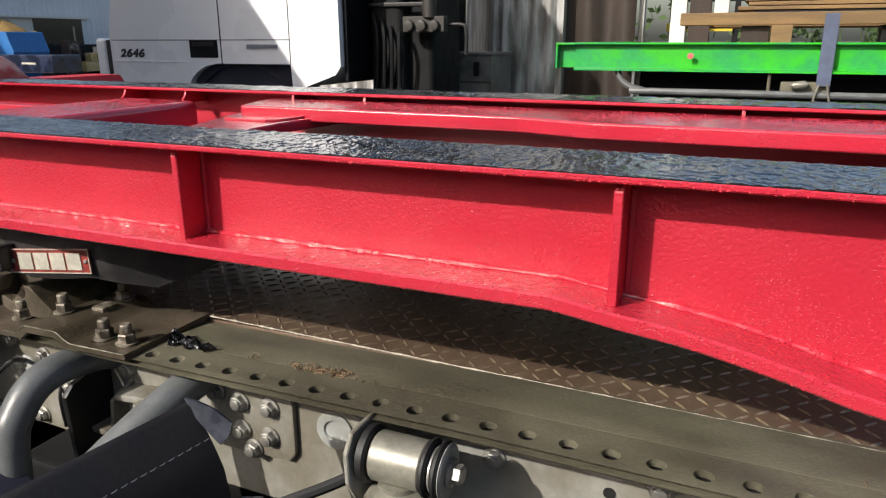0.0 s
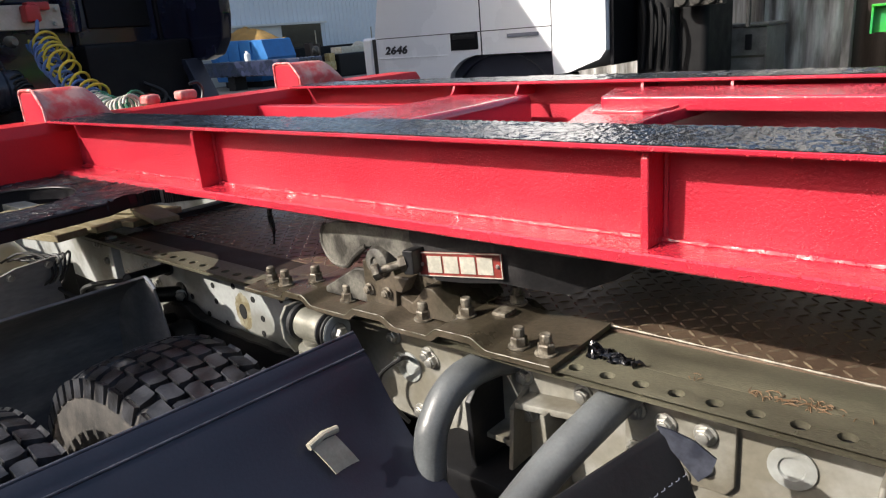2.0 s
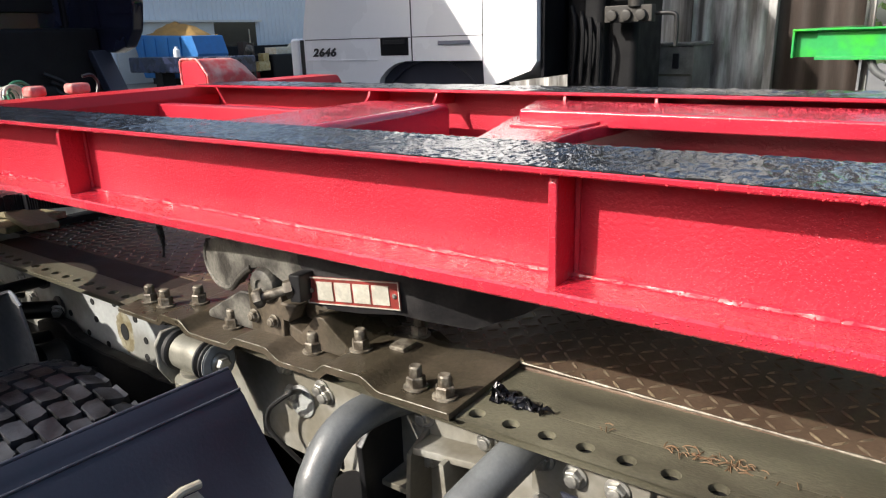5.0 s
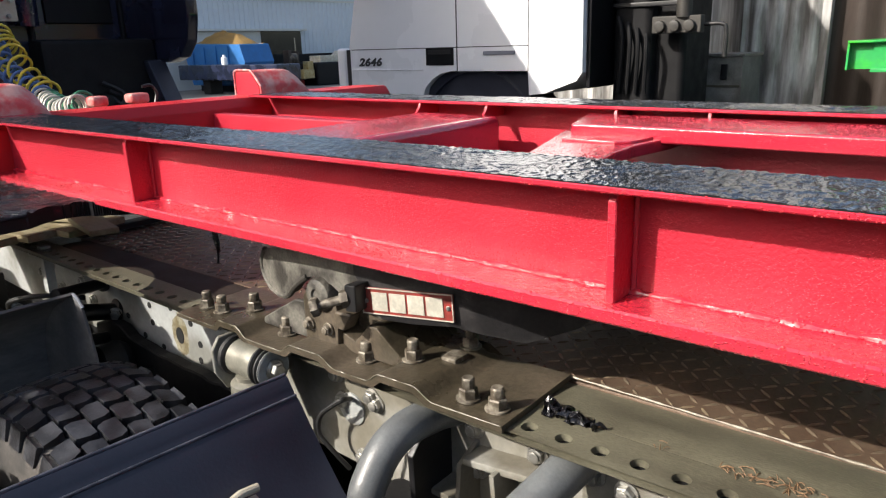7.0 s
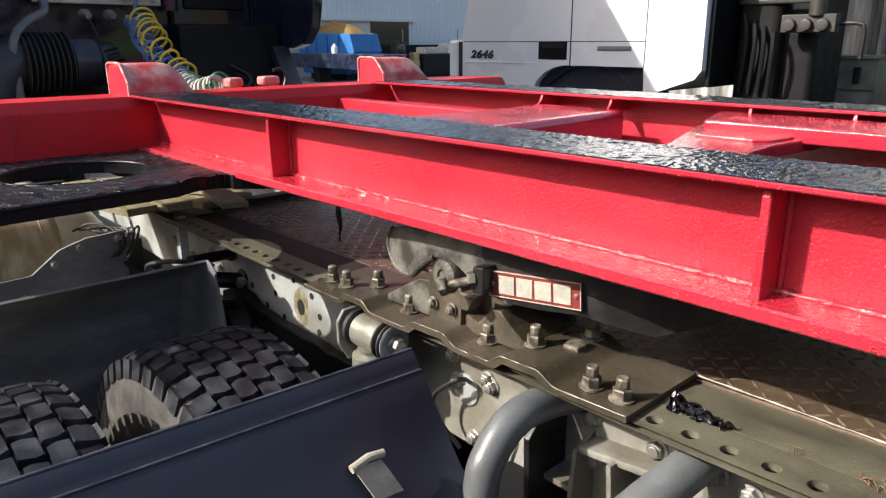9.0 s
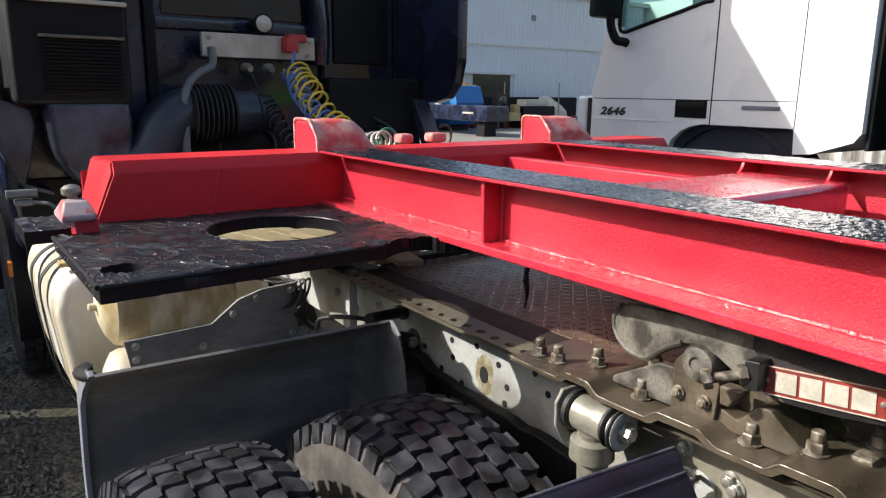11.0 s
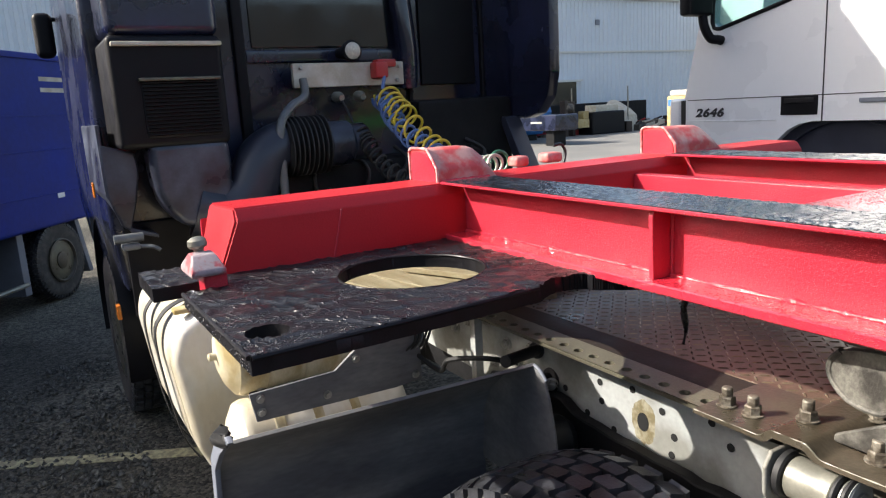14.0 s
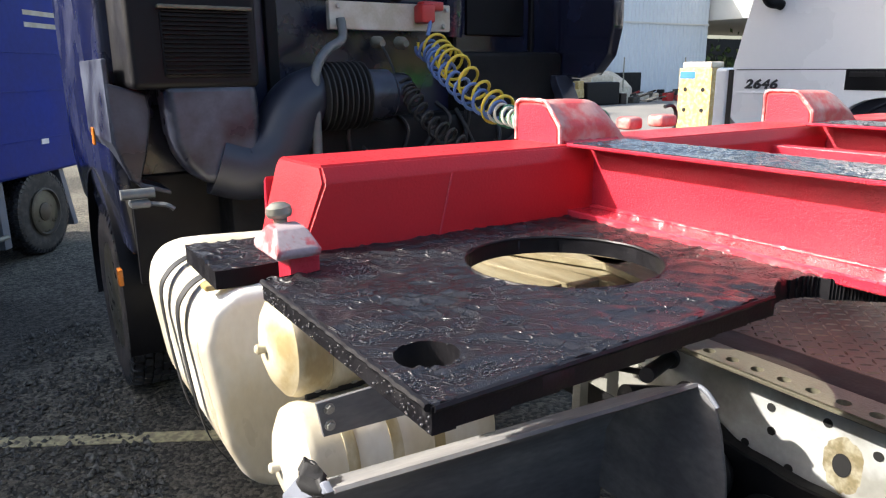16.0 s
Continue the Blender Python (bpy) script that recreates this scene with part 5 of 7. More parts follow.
prism(bm, [(-0.42, 0.33), (-0.42, 0.80), (-0.50, 0.92), (-1.02, 0.945), (-1.13, 0.945), (-1.205, 0.90), (-1.235, 0.80), (-1.19, 0.46), (-1.13, 0.32), (-1.05, 0.27), (-0.50, 0.27)], "x", -1.42, -0.55, 0.045, 4)
fuel = part("fuel_tank", bm, TANK, tractor, "cream white fuel tank with black straps", deg=50)
for xs in (-0.80, -1.05):
    bm = B()
    path = [(-0.45, 0.955), (-1.02, 0.962), (-1.13, 0.961), (-1.222, 0.91), (-1.252, 0.80), (-1.207, 0.45), (-1.14, 0.30)]
    sheet(bm, [[(xs + w_, y, z) for w_ in (0, 0.045)] for y, z in [(p.x, p.y) for p in smooth_path([(y, z, 0) for y, z in path], 6)]], 0.004)
    part("strap", bm, BLACK_RUB, fuel, "black rubber-edged tank strap")
bm = B()
lathe(bm, (-0.93, -1.07, 0.94), (0, -0.1, 1), [(0, 0.05), (0.03, 0.05), (0.035, 0.045)], 20)
part("filler_cap", bm, BLACK, fuel)
bm = B()
box(bm, -0.66, -0.60, -1.20, -1.05, 0.945, 0.965, 0.008)
part("latch", bm, CREAM_YEL, fuel, "yellowed plastic latch")
# old boards lying across the chassis behind the cab
PLANK = mat("weathered_plank", (0.37, 0.335, 0.215), 0.7, var=0.5, scale=6, fine=70, bump=0.5, col2=(0.24, 0.195, 0.10), dirt=0.3, stretch=(0.5, 6, 6))
for k, (x0, y0, x1, y1, w_, z_) in enumerate(((-0.50, -0.66, 0.12, -0.53, 0.105, 1.022), (-0.52, -0.54, 0.14, -0.41, 0.105, 1.022), (-0.50, -0.42, 0.20, -0.315, 0.095, 1.022),
                                            (-0.42, -0.31, 0.16, -0.20, 0.10, 1.022), (-0.26, -0.43, 0.12, -0.27, 0.060, 1.047), (-0.30, -0.19, 0.37, -0.325, 0.085, 1.047))):
    d_ = Vector((x1 - x0, y1 - y0, 0)).normalized()
    n_ = Vector((-d_.y, d_.x, 0)) * w_ / 2
    p0_, p1_ = Vector((x0, y0, 0)), Vector((x1, y1, 0))
    bm = prism(B(), [(p0_ + n_).to_2d(), (p1_ + n_ * 0.95 + d_ * 0.01).to_2d(), (p1_ - n_).to_2d(), (p0_ - n_ - d_ * 0.012).to_2d()], "z", z_ - 0.012 + 0.001 * k, z_ + 0.012, 0.002, 1)
    solo("plank", bm, PLANK, "weathered yellowish plank lying on the tractor chassis", "plank", "loose planks")
part("board_bearer", box(B(), -0.48, -0.40, -0.66, 0.30, 0.95, 1.009, 0.004), DARK, tractor)
part("board_bearer", box(B(), 0.10, 0.16, -0.30, 0.30, 0.99, 1.0085, 0.002), DARK, tractor)
bm = B()
prism(bm, [(-1.13, 0.849), (-0.87, 0.856), (-0.78, 0.922), (-0.70, 0.945), (-0.575, 0.952), (-0.575, 0.76), (-0.67, 0.752), (-1.115, 0.762)], "x", 0.04, 0.052, 0.003)
bk = part("bulkhead", bm, GUARD_DUST, tractor, "dusty dark steel bulkhead plate")
for y, z in ((-0.60, 0.93), (-0.60, 0.78), (-0.72, 0.92), (-0.80, 0.88), (-0.90, 0.79), (-1.10, 0.79), (-1.10, 0.83)):
    part_mesh("rivet", SMALL_BOLT, facing((0.053, y, z), (1, 0, 0), y * 300 % 60), bk)
for k in range(5):
    a = 0.02 * k
    bm = tube(B(), smooth_path([(-0.14, -0.68 + a, 0.93), (-0.06, -0.64 + a, 0.965 - a), (0.03, -0.60 + a, 0.95), (0.06, -0.60 + a * 0.6, 0.89), (0.02, -0.66 + a, 0.84), (-0.08, -0.70, 0.80)], 8), 0.0042, 8)
    part("cable", bm, (BLACK_RUB, BLACK_RUB, PIPE)[k % 3], tractor)
bm = B()
box(bm, 0.12, 0.15, -0.43, -0.40, 0.6, 0.99, 0.003)
part("post", bm, RAIL_PAINT, tractor, "grey bracket post")
for p0_, p1_, r_ in (((0.43, -0.352, 0.812), (0.405, -0.538, 0.856), 0.026), ((0.37, -0.352, 0.892), (0.455, -0.53, 0.922), 0.017), ((0.43, -0.352, 0.735), (0.455, -0.538, 0.772), 0.018)):
    bm = cyl(B(), p0_, p1_, r_, 18)
    way = Vector(p1_) - Vector(p0_)
    lathe(bm, p0_, way, [(0, r_ * 1.5), (0.010, r_ * 1.5), (0.012, r_ * 1.3)], 20)
    part("stay", bm, BLACK, tractor, "black guard stay")
part_mesh("bolt", FLANGE_BOLT, facing((0.455, -0.372, 0.816), (0.8, -0.6, 0), 10), near_rail)
# added dark plate for the grimy, shaded lower half of the rail
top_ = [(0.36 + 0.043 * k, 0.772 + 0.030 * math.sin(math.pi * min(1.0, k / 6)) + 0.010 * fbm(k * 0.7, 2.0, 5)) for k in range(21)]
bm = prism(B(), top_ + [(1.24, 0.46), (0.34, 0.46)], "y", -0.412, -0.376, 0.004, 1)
part("dark_web_plate", skewed(bm), DARK, tractor, "added black plate for the grimy, shaded lower rail web")
for x, z, r_ in ((0.55, 0.70, 0.062), (0.70, 0.66, 0.055)):
    bm = lathe(B(), (x, -0.40, z), (0, -1, 0.15), [(0, r_ * 0.8), (0.02, r_), (0.035, r_ * 1.08), (0.045, r_), (0.09, r_ * 0.92), (0.105, r_ * 0.5)], 24)
    part("brake_chamber", bm, BLACK_RUB, tractor, "black brake chamber")

# cab, seen from behind
CX = -1.97
ROOF = 3.62


def cab_rows(x):
    return [(-1.20, 0.75), (-1.24, 1.1), (-1.24, ROOF - 0.06), (-1.18, ROOF), (1.19, ROOF), (1.25, ROOF - 0.06), (1.25, 1.72), (1.22, 1.62), (1.16, 1.52), (1.10, 1.42), (1.08, 0.75)]


bm = B()
prism(bm, cab_rows(0), "x", -3.9, CX, 0.03, 3)
cab = part("cab", bm, CAB, tractor, "dark navy cab with a stained rear wall")
bm = B()
prism(bm, [(-3.6, ROOF - 0.02), (CX, ROOF - 0.02), (CX, ROOF + 0.75), (-2.5, ROOF + 0.85), (-3.3, ROOF + 0.4)], "y", 1.20, 1.24, 0.01)
part("roof_wing", bm, CAB, cab, "navy air deflector wing on the roof")
bm = B()
prism(bm, [(-1.99, 1.62), (-1.90, 1.52), (-1.66, 1.51), (-1.54, 1.54), (-1.45, 1.63), (-1.41, 1.78), (-1.41, 2.70), (-1.99, 2.85)], "y", 1.19, 1.27, 0.015)
part("side_extender", bm, CAB, cab, "navy cab side extender")
bm = B()
prism(bm, [(-0.42, 1.98), (0.42, 1.98), (0.42, 2.35), (0.30, 2.50), (-0.42, 2.50)], "x", CX - 0.005, CX + 0.012, 0.01)
part("window", bm, GLASS_DK, cab, "dark rear window")
for y0, y1, z0, z1, dx_, m_ in ((-0.46, 0.46, 1.90, 1.97, 0.03, CAB), (0.62, 1.02, 1.75, 2.45, 0.02, CAB_DK), (0.52, 0.55, 1.6, 2.6, 0.03, CAB_DK), (1.06, 1.09, 1.6, 2.6, 0.03, CAB_DK), (-0.52, -0.46, 1.3, 2.7, 0.04, CAB_DK)):
    bm = B()
    box(bm, CX - 0.01, CX + dx_, y0, y1, z0, z1, 0.012)
    part("rear_panel", bm, m_, cab)
part("corner_duct", tube(B(), smooth_path([(-1.93, 0.50, 1.74), (-1.91, 0.50, 1.95), (-1.92, 0.48, 2.25), (-1.95, 0.46, 2.7)], 8), 0.065, 20), CAB, cab, "glossy navy corner duct")
# side fairing, air intake and its grille
bm = B()
box(bm, -2.0, -1.56, -1.18, -0.68, 2.0, 2.9, 0.05, 3)
part("side_fairing", bm, CAB, cab, "navy side fairing")
part("side_fairing", box(B(), -2.0, -1.542, -1.19, -0.685, 1.50, 2.005, 0.03, 3), CAB_DK, cab, "dark lower side fairing")
bm = B()
box(bm, -1.56, -1.515, -1.17, -0.69, 1.955, 1.975, 0.005)
part("trim_strip", bm, WHITE_PLATE, cab, "pale trim strip")
bm = B()
box(bm, -1.80, -1.53, -1.07, -0.72, 1.54, 1.80, 0.02)
grille = part("air_intake", bm, CAB_DK, cab, "black louvred air intake")
for k in range(15):
    bm = B()
    z = 1.555 + k * 0.0165
    prism(bm, [(-1.535, z), (-1.515, z + 0.004), (-1.515, z + 0.009), (-1.535, z + 0.008)], "y", -1.06, -0.73, 0.001, 1)
    part("slat", bm, CAB_DK, grille)
bm = B()
box(bm, -1.54, -1.50, -1.075, -0.715, 1.80, 1.815, 0.004)
part("rail_strip", bm, STEEL, grille)
bm = B()
prism(bm, [(-1.075, 1.525), (-0.70, 1.525), (-0.69, 1.38), (-0.70, 1.26), (-0.76, 1.15), (-0.85, 1.10), (-0.95, 1.12), (-1.02, 1.20), (-1.06, 1.30)], "x", -1.75, -1.55, 0.04, 4)
part("resonator", bm, NAVY_GREY, cab, "dark blue-grey plastic intake box")
# added black panel, darkens the lower cab back against light bounced off the ground
part("dark_panel", box(B(), CX, -1.945, -1.18, 0.60, 0.62, 1.12, 0.012), CAB_DK, cab, "added black panel standing in for dark clutter behind the cab")
# curved duct and ribbed bellows
bm = B()
tube(bm, smooth_path([(-1.68, -0.86, 1.20), (-1.66, -0.72, 1.16), (-1.64, -0.60, 1.24), (-1.64, -0.52, 1.40), (-1.66, -0.40, 1.47), (-1.68, -0.30, 1.48)], 8), lambda t: 0.155 - 0.045 * t, 24)
part("intake_duct", bm, NAVY_PL, cab, "dark navy curved intake duct")
bm = B()
prf = []
for k in range(9):
    prf += [(k * 0.026, 0.125), (k * 0.026 + 0.010, 0.155), (k * 0.026 + 0.016, 0.155), (k * 0.026 + 0.025, 0.125)]
lathe(bm, (-1.66, -0.40, 1.45), (0, 1, 0.02), prf, 32)
part("bellows", bm, BLACK_RUB, cab, "black ribbed rubber bellows", deg=30)
bm = B()
lathe(bm, (-1.66, -0.16, 1.45), (0, 1, 0.02), [(0, 0.12), (0.12, 0.12), (0.14, 0.10), (0.22, 0.10)], 28)
part("duct_end", bm, NAVY_GREY, cab, "dark blue-grey duct end")
bm = B()
tube(bm, smooth_path([(-1.72, -0.235, 1.80), (-1.70, -0.24, 1.71), (-1.66, -0.33, 1.66), (-1.58, -0.42, 1.58), (-1.56, -0.44, 1.45), (-1.55, -0.45, 1.1)], 8), 0.022, 14)
part("grab_tube", bm, PIPE, cab, "grey bent tube")
bm = B()
box(bm, -1.83, -1.79, -0.26, 0.41, 1.755, 1.885, 0.006)
box(bm, CX, -1.83, -0.15, -0.10, 1.78, 1.86)
box(bm, CX, -1.83, 0.25, 0.30, 1.78, 1.86)
brk = part("coupling_bracket", bm, WHITE_PLATE, cab, "off-white scuffed coupling bracket")
for y, z in ((-0.22, 1.78), (-0.22, 1.86), (0.36, 1.78), (0.38, 1.86)):
    part_mesh("bolt", SMALL_BOLT, facing((-1.78, y, z), (1, 0, 0)), brk)
bm = B()
lathe(bm, (CX, 0.085, 1.945), (1, 0, 0), [(0, 0.03), (0.12, 0.04), (0.17, 0.055), (0.20, 0.058), (0.21, 0.05)], 28)
lamp = part("work_lamp", bm, CAB_DK, cab, "round work lamp with pale lens")
bm = B()
lathe(bm, (-1.762, 0.085, 1.945), (1, 0, 0), [(0, 0.048), (0.008, 0.04), (0.014, 0.02), (0.015, 0.002)], 24)
part("lens", bm, PLATE_PALE, lamp, "pale lens")
bm = B()
box(bm, -1.79, -1.70, 0.19, 0.27, 1.79, 1.88, 0.015)
box(bm, -1.79, -1.72, 0.21, 0.33, 1.85, 1.895, 0.01)
part("air_coupling", bm, REDPL, cab, "red air coupling")
for y in (-0.02, 0.11):
    part("socket", lathe(B(), (-1.80, y, 1.70), (1, 0, -0.1), [(0, 0.03), (0.04, 0.032), (0.06, 0.02), (0.08, 0.016)], 14), GALV, cab, "pale socket")


def coil(a, sag, c, turns, r, wire, n=18):
    pts = []
    path = smooth_path([a, sag, c], 40)
    m = len(path) - 1
    for i in range(turns * n + 1):
        t = i / (turns * n) * m
        k = min(int(t), m - 1)
        p = path[k].lerp(path[k + 1], t - k)
        d, u, v = frame_at(path[k + 1] - path[k])
        f = 2 * math.pi * i / n
        q = r * (1 + 0.16 * math.sin(i * 0.31) + 0.10 * math.sin(i * 0.083 + 1))
        pts.append(p + u * math.cos(f) * q + v * math.sin(f) * q + d * 0.3 * r * math.sin(i * 0.06))
    return tube(B(), pts, wire, 7)


for nm, a, sg, c, turns, r, wire, m_, lab in (
        ("coiled_hose", (-1.72, 0.25, 1.70), (-1.38, 0.18, 1.56), (-0.98, 0.15, 1.40), 9, 0.062, 0.007, YEL, "yellow coiled air hose"),
        ("coiled_hose", (-1.72, 0.22, 1.68), (-1.40, 0.15, 1.54), (-0.98, 0.12, 1.39), 12, 0.048, 0.0075, HBLUE, "blue coiled air hose"),
        ("coiled_hose", (-0.96, 0.14, 1.39), (-0.62, 0.06, 1.35), (-0.20, -0.06, 1.40), 12, 0.040, 0.006, HGREEN, "green coiled hose"),
        ("coiled_hose", (-0.98, 0.12, 1.40), (-0.60, 0.02, 1.36), (-0.18, -0.09, 1.40), 11, 0.036, 0.006, PLATE_PALE, "pale coiled hose"),
        ("coiled_cable", (-1.62, 0.02, 1.52), (-1.45, 0.05, 1.36), (-1.1, 0.10, 1.20), 13, 0.04, 0.008, BLACK_RUB, "black coiled cable")):
    part(nm, coil(a, sg, c, turns, r, wire), m_, tractor, lab)
bm = B()
tube(bm, smooth_path([(-1.74, 0.23, 1.85), (-1.71, 0.24, 1.80), (-1.70, 0.22, 1.73)], 8), 0.010, 8)
part("hose_lead", bm, HBLUE, tractor, "blue hose lead")
bm = B()
tube(bm, smooth_path([(-1.73, -0.02, 1.68), (-1.68, -0.01, 1.62), (-1.64, 0.01, 1.52)], 8), 0.006, 8)
part("cable", bm, BLACK_RUB, tractor)
# dark gear under the cab
bm = B()
box(bm, -3.4, -1.75, -0.8, 0.9, 0.5, 1.35, 0.05)
box(bm, -1.85, -1.3, -0.30, 0.75, 0.75, 1.18, 0.04)
box(bm, -1.98, -1.80, 0.5, 1.19, 1.0, 1.66, 0.03)
part("gear", bm, DARK, tractor, "dark greasy machinery under the cab")
part("guard_strut", prism(B(), [(-1.83, 1.53), (-1.76, 1.53), (-1.56, 1.20), (-1.48, 0.95), (-1.58, 0.95), (-1.64, 1.18)], "y", 1.10, 1.22, 0.01), NAVY_PL, tractor, "dark guard strut below the cab corner")
for k in range(14):
    bm = B()
    y0 = -0.3 + rnd.random() * 1.2
    z0 = 1.18 + rnd.random() * 0.3
    tube(bm, smooth_path([(-1.78, y0, z0), (-1.72, y0 + rnd.uniform(-0.1, 0.1), z0 - 0.1), (-1.75, y0 + rnd.uniform(-0.2, 0.2), z0 - 0.3)], 6), 0.012, 8)
    part("hose", bm, BLACK_RUB, tractor)
# rear corner panel and wing behind the front wheel
bm = B()
prism(bm, [(-1.265, 1.62), (-1.245, 1.62), (-1.245, 1.30), (-1.16, 1.12), (-1.05, 1.08), (-1.05, 1.06), (-1.17, 1.10), (-1.262, 1.29)], "x", -2.5, -1.72, 0.006)
cp = part("corner_panel", bm, NAVY_GREY, cab, "scuffed navy corner panel")
part("rear_flange", prism(B(), [(-1.262, 1.53), (-1.11, 1.48), (-1.10, 1.40), (-1.13, 1.24), (-1.17, 1.11), (-1.205, 1.13), (-1.255, 1.28)], "x", -1.755, -1.715, 0.012, 3), NAVY_GREY, cp, "scuffed blue-grey rear face")
part("side_lamp", box(B(), -2.30, -2.24, -1.272, -1.262, 1.24, 1.32, 0.003, 1), ORANGE, cp, "amber side lamp")
bm = B()
arc = [(-2.75 + 0.66 * math.cos(a), 0.42 + 0.66 * math.sin(a)) for a in [math.pi * k / 20 for k in range(-2, 23)]]
sheet(bm, [[(x, y, z) for y in (-1.24, -0.85)] for x, z in arc], 0.012)
w = part("front_wing", bm, CAB_DK, tractor, "black front wing")
bm = B()
box(bm, -2.10, -2.04, -1.262, -1.24, 0.60, 0.68, 0.006)
part("marker_lamp", bm, ORANGE, w, "amber side marker")
bm = B()
box(bm, -1.70, -1.62, -1.23, -1.15, 1.03, 1.06, 0.01)
cyl(bm, (-1.66, -1.26, 1.085), (-1.66, -1.13, 1.085), 0.022, 12)
tube(bm, smooth_path([(-1.64, -1.16, 1.045), (-1.60, -1.10, 1.04), (-1.59, -1.07, 1.02)], 8), 0.010, 8)
part("stay_clamp", bm, PIPE, tractor, "grey stay with clamp")
t = part_mesh("wheel", TYRE_ME, pose(-2.75, -1.07, AXLE_Z, 0, 8, 0), tractor, "front tyre")
for nm, me in (("tread", TREAD_ME), ("rim", RIM_ME)):
    o = new(nm, me)
    o.parent = t
# mirror
bm = B()
box(bm, -3.66, -3.54, -1.38, -1.26, 2.08, 2.37, 0.04, 3)
tube(bm, [(-3.6, -1.22, 2.33), (-3.6, -1.3, 2.33)], 0.015, 8)
part("mirror", bm, CAB_DK, cab, "black door mirror")


# ---- white truck alongside ----
white = thing("white_truck", (-0.9, 4.4, GROUND), "white cab-over truck parked alongside, half in shadow", "truck")
WY = 3.2
WIN_LOOP = [(-1.8, 2.08), (-1.87, 2.14), (-1.83, 2.55), (-1.70, 2.95), (-1.06, 2.95), (-1.03, 2.30), (-1.08, 2.25)]
bm = B()
prism(bm, [(-2.13, 1.20), (-2.13, 1.57), (-2.05, 1.90), (-2.01, 2.06), (-1.8, 2.08), (-1.08, 2.25), (-1.03, 2.30), (-1.06, 2.95), (-1.06, 3.2), (-0.1, 3.2), (0.11, 3.1), (0.125, 1.36), (0.08, 1.30), (-0.18, 1.21), (-0.30, 1.20), (-0.31, 1.37), (-1.02, 1.37), (-1.12, 1.35), (-1.20, 1.31), (-1.28, 1.24), (-1.31, 1.15), (-1.9, 1.0)], "y", WY, WY + 2.4)
wcab = part("cab", bm, WHITE, white, "white painted cab")
part("roof", prism(B(), [(-1.80, 3.1), (-1.2, 3.2), (-1.06, 3.2), (-1.06, 2.95), (-1.70, 2.95)], "y", WY, WY + 2.4), WHITE, wcab)
for y_ in (WY, WY + 2.32):
    part("front_pillar", prism(B(), [(-2.01, 2.06), (-1.97, 2.25), (-1.80, 3.1), (-1.70, 2.95), (-1.83, 2.55), (-1.87, 2.14), (-1.8, 2.08)], "y", y_, y_ + 0.08), WHITE, wcab)
part("rear_wall", box(B(), 0.127, 0.16, WY + 0.05, WY + 2.35, 1.25, 3.0, 0.01), CAB_DK, wcab, "dark rear wall")


def on_side(name, x0, x1, z0, z1, proud, material, parent, label="", bev=0.004):
    bm = B()
    box(bm, x0, x1, WY - proud, WY + 0.004, z0, z1, bev)
    return part(name, bm, material, parent, label)


SEAM = mat("panel_gap", (0.03, 0.03, 0.035), 0.8, var=0.1, bump=0)
on_side("panel_gap", -0.957, -0.947, 1.37, 2.9, 0.002, SEAM, wcab, bev=0)
on_side("panel_gap", -0.312, -0.305, 1.37, 2.9, 0.002, SEAM, wcab, bev=0)
on_side("panel_gap", -2.10, -0.31, 1.545, 1.551, 0.002, SEAM, wcab, bev=0)
on_side("crease", -2.10, -1.30, 1.375, 1.385, 0.006, WHITE, wcab, bev=0.003)
hd = on_side("door_handle", -1.262, -0.985, 1.414, 1.545, 0.006, CAB_DK, wcab, "black recessed door handle", 0.003)
bm = B()
box(bm, -1.235, -1.01, WY - 0.013, WY - 0.004, 1.50, 1.532, 0.003)
part("grip", bm, BLACK, hd)
on_side("locker_handle", -0.70, -0.42, 1.487, 1.515, 0.012, GREY_PL, wcab, "grey locker handle", 0.004)
win = part("window_seal", tube(B(), smooth_path([(x, WY, z) for x, z in WIN_LOOP + WIN_LOOP[:1]], 3), 0.016, 8), CAB_DK, wcab, "black rubber window seal")
for y_ in (WY + 0.012, WY + 2.38):
    pane = part("pane", prism(B(), WIN_LOOP, "y", y_, y_ + 0.005), CLEAR, win, "clear tinted side glass")
    pane.visible_shadow = False
bm = tube(B(), [(-1.58 + 0.20 * math.cos(a), WY + 0.55 + 0.22 * math.sin(a), 2.20 + 0.10 * math.cos(a)) for a in [2 * math.pi * k / 28 for k in range(29)]], 0.016, 8)
part("steering_wheel", bm, CAB_DK, wcab, "black steering wheel behind the glass")
part("dashboard", box(B(), -1.96, -1.70, WY + 0.1, WY + 2.3, 2.03, 2.12, 0.02), CAB_DK, wcab)
part("headrest", box(B(), -1.20, -1.08, WY + 0.4, WY + 0.8, 2.2, 2.6, 0.04, 3), CAB_DK, wcab)
bm = B()
tube(bm, smooth_path([(-1.86, WY - 0.04, 2.6), (-1.87, WY - 0.10, 2.3), (-1.86, WY - 0.12, 2.14), (-1.83, WY - 0.08, 2.02), (-1.79, WY - 0.03, 2.0), (-1.78, WY, 1.99)], 8), 0.035, 12)
box(bm, -1.93, -1.82, WY - 0.32, WY - 0.04, 2.18, 2.75, 0.03)
part("mirror", bm, CAB_DK, wcab, "black mirror and arm")
bm = B()
box(bm, -2.29, -2.16, WY - 0.01, WY + 0.3, 1.0, 1.565, 0.03, 3)
part("corner_fairing", bm, WHITE, wcab)
on_side("fairing_gap", -2.165, -2.12, 1.0, 1.55, 0.004, BLACK, wcab, bev=0.002)
# model number on the door
cu = bpy.data.curves.new("model_number", "FONT")
cu.body, cu.size, cu.extrude, cu.align_x = "2646", 0.092, 0.0012, "LEFT"
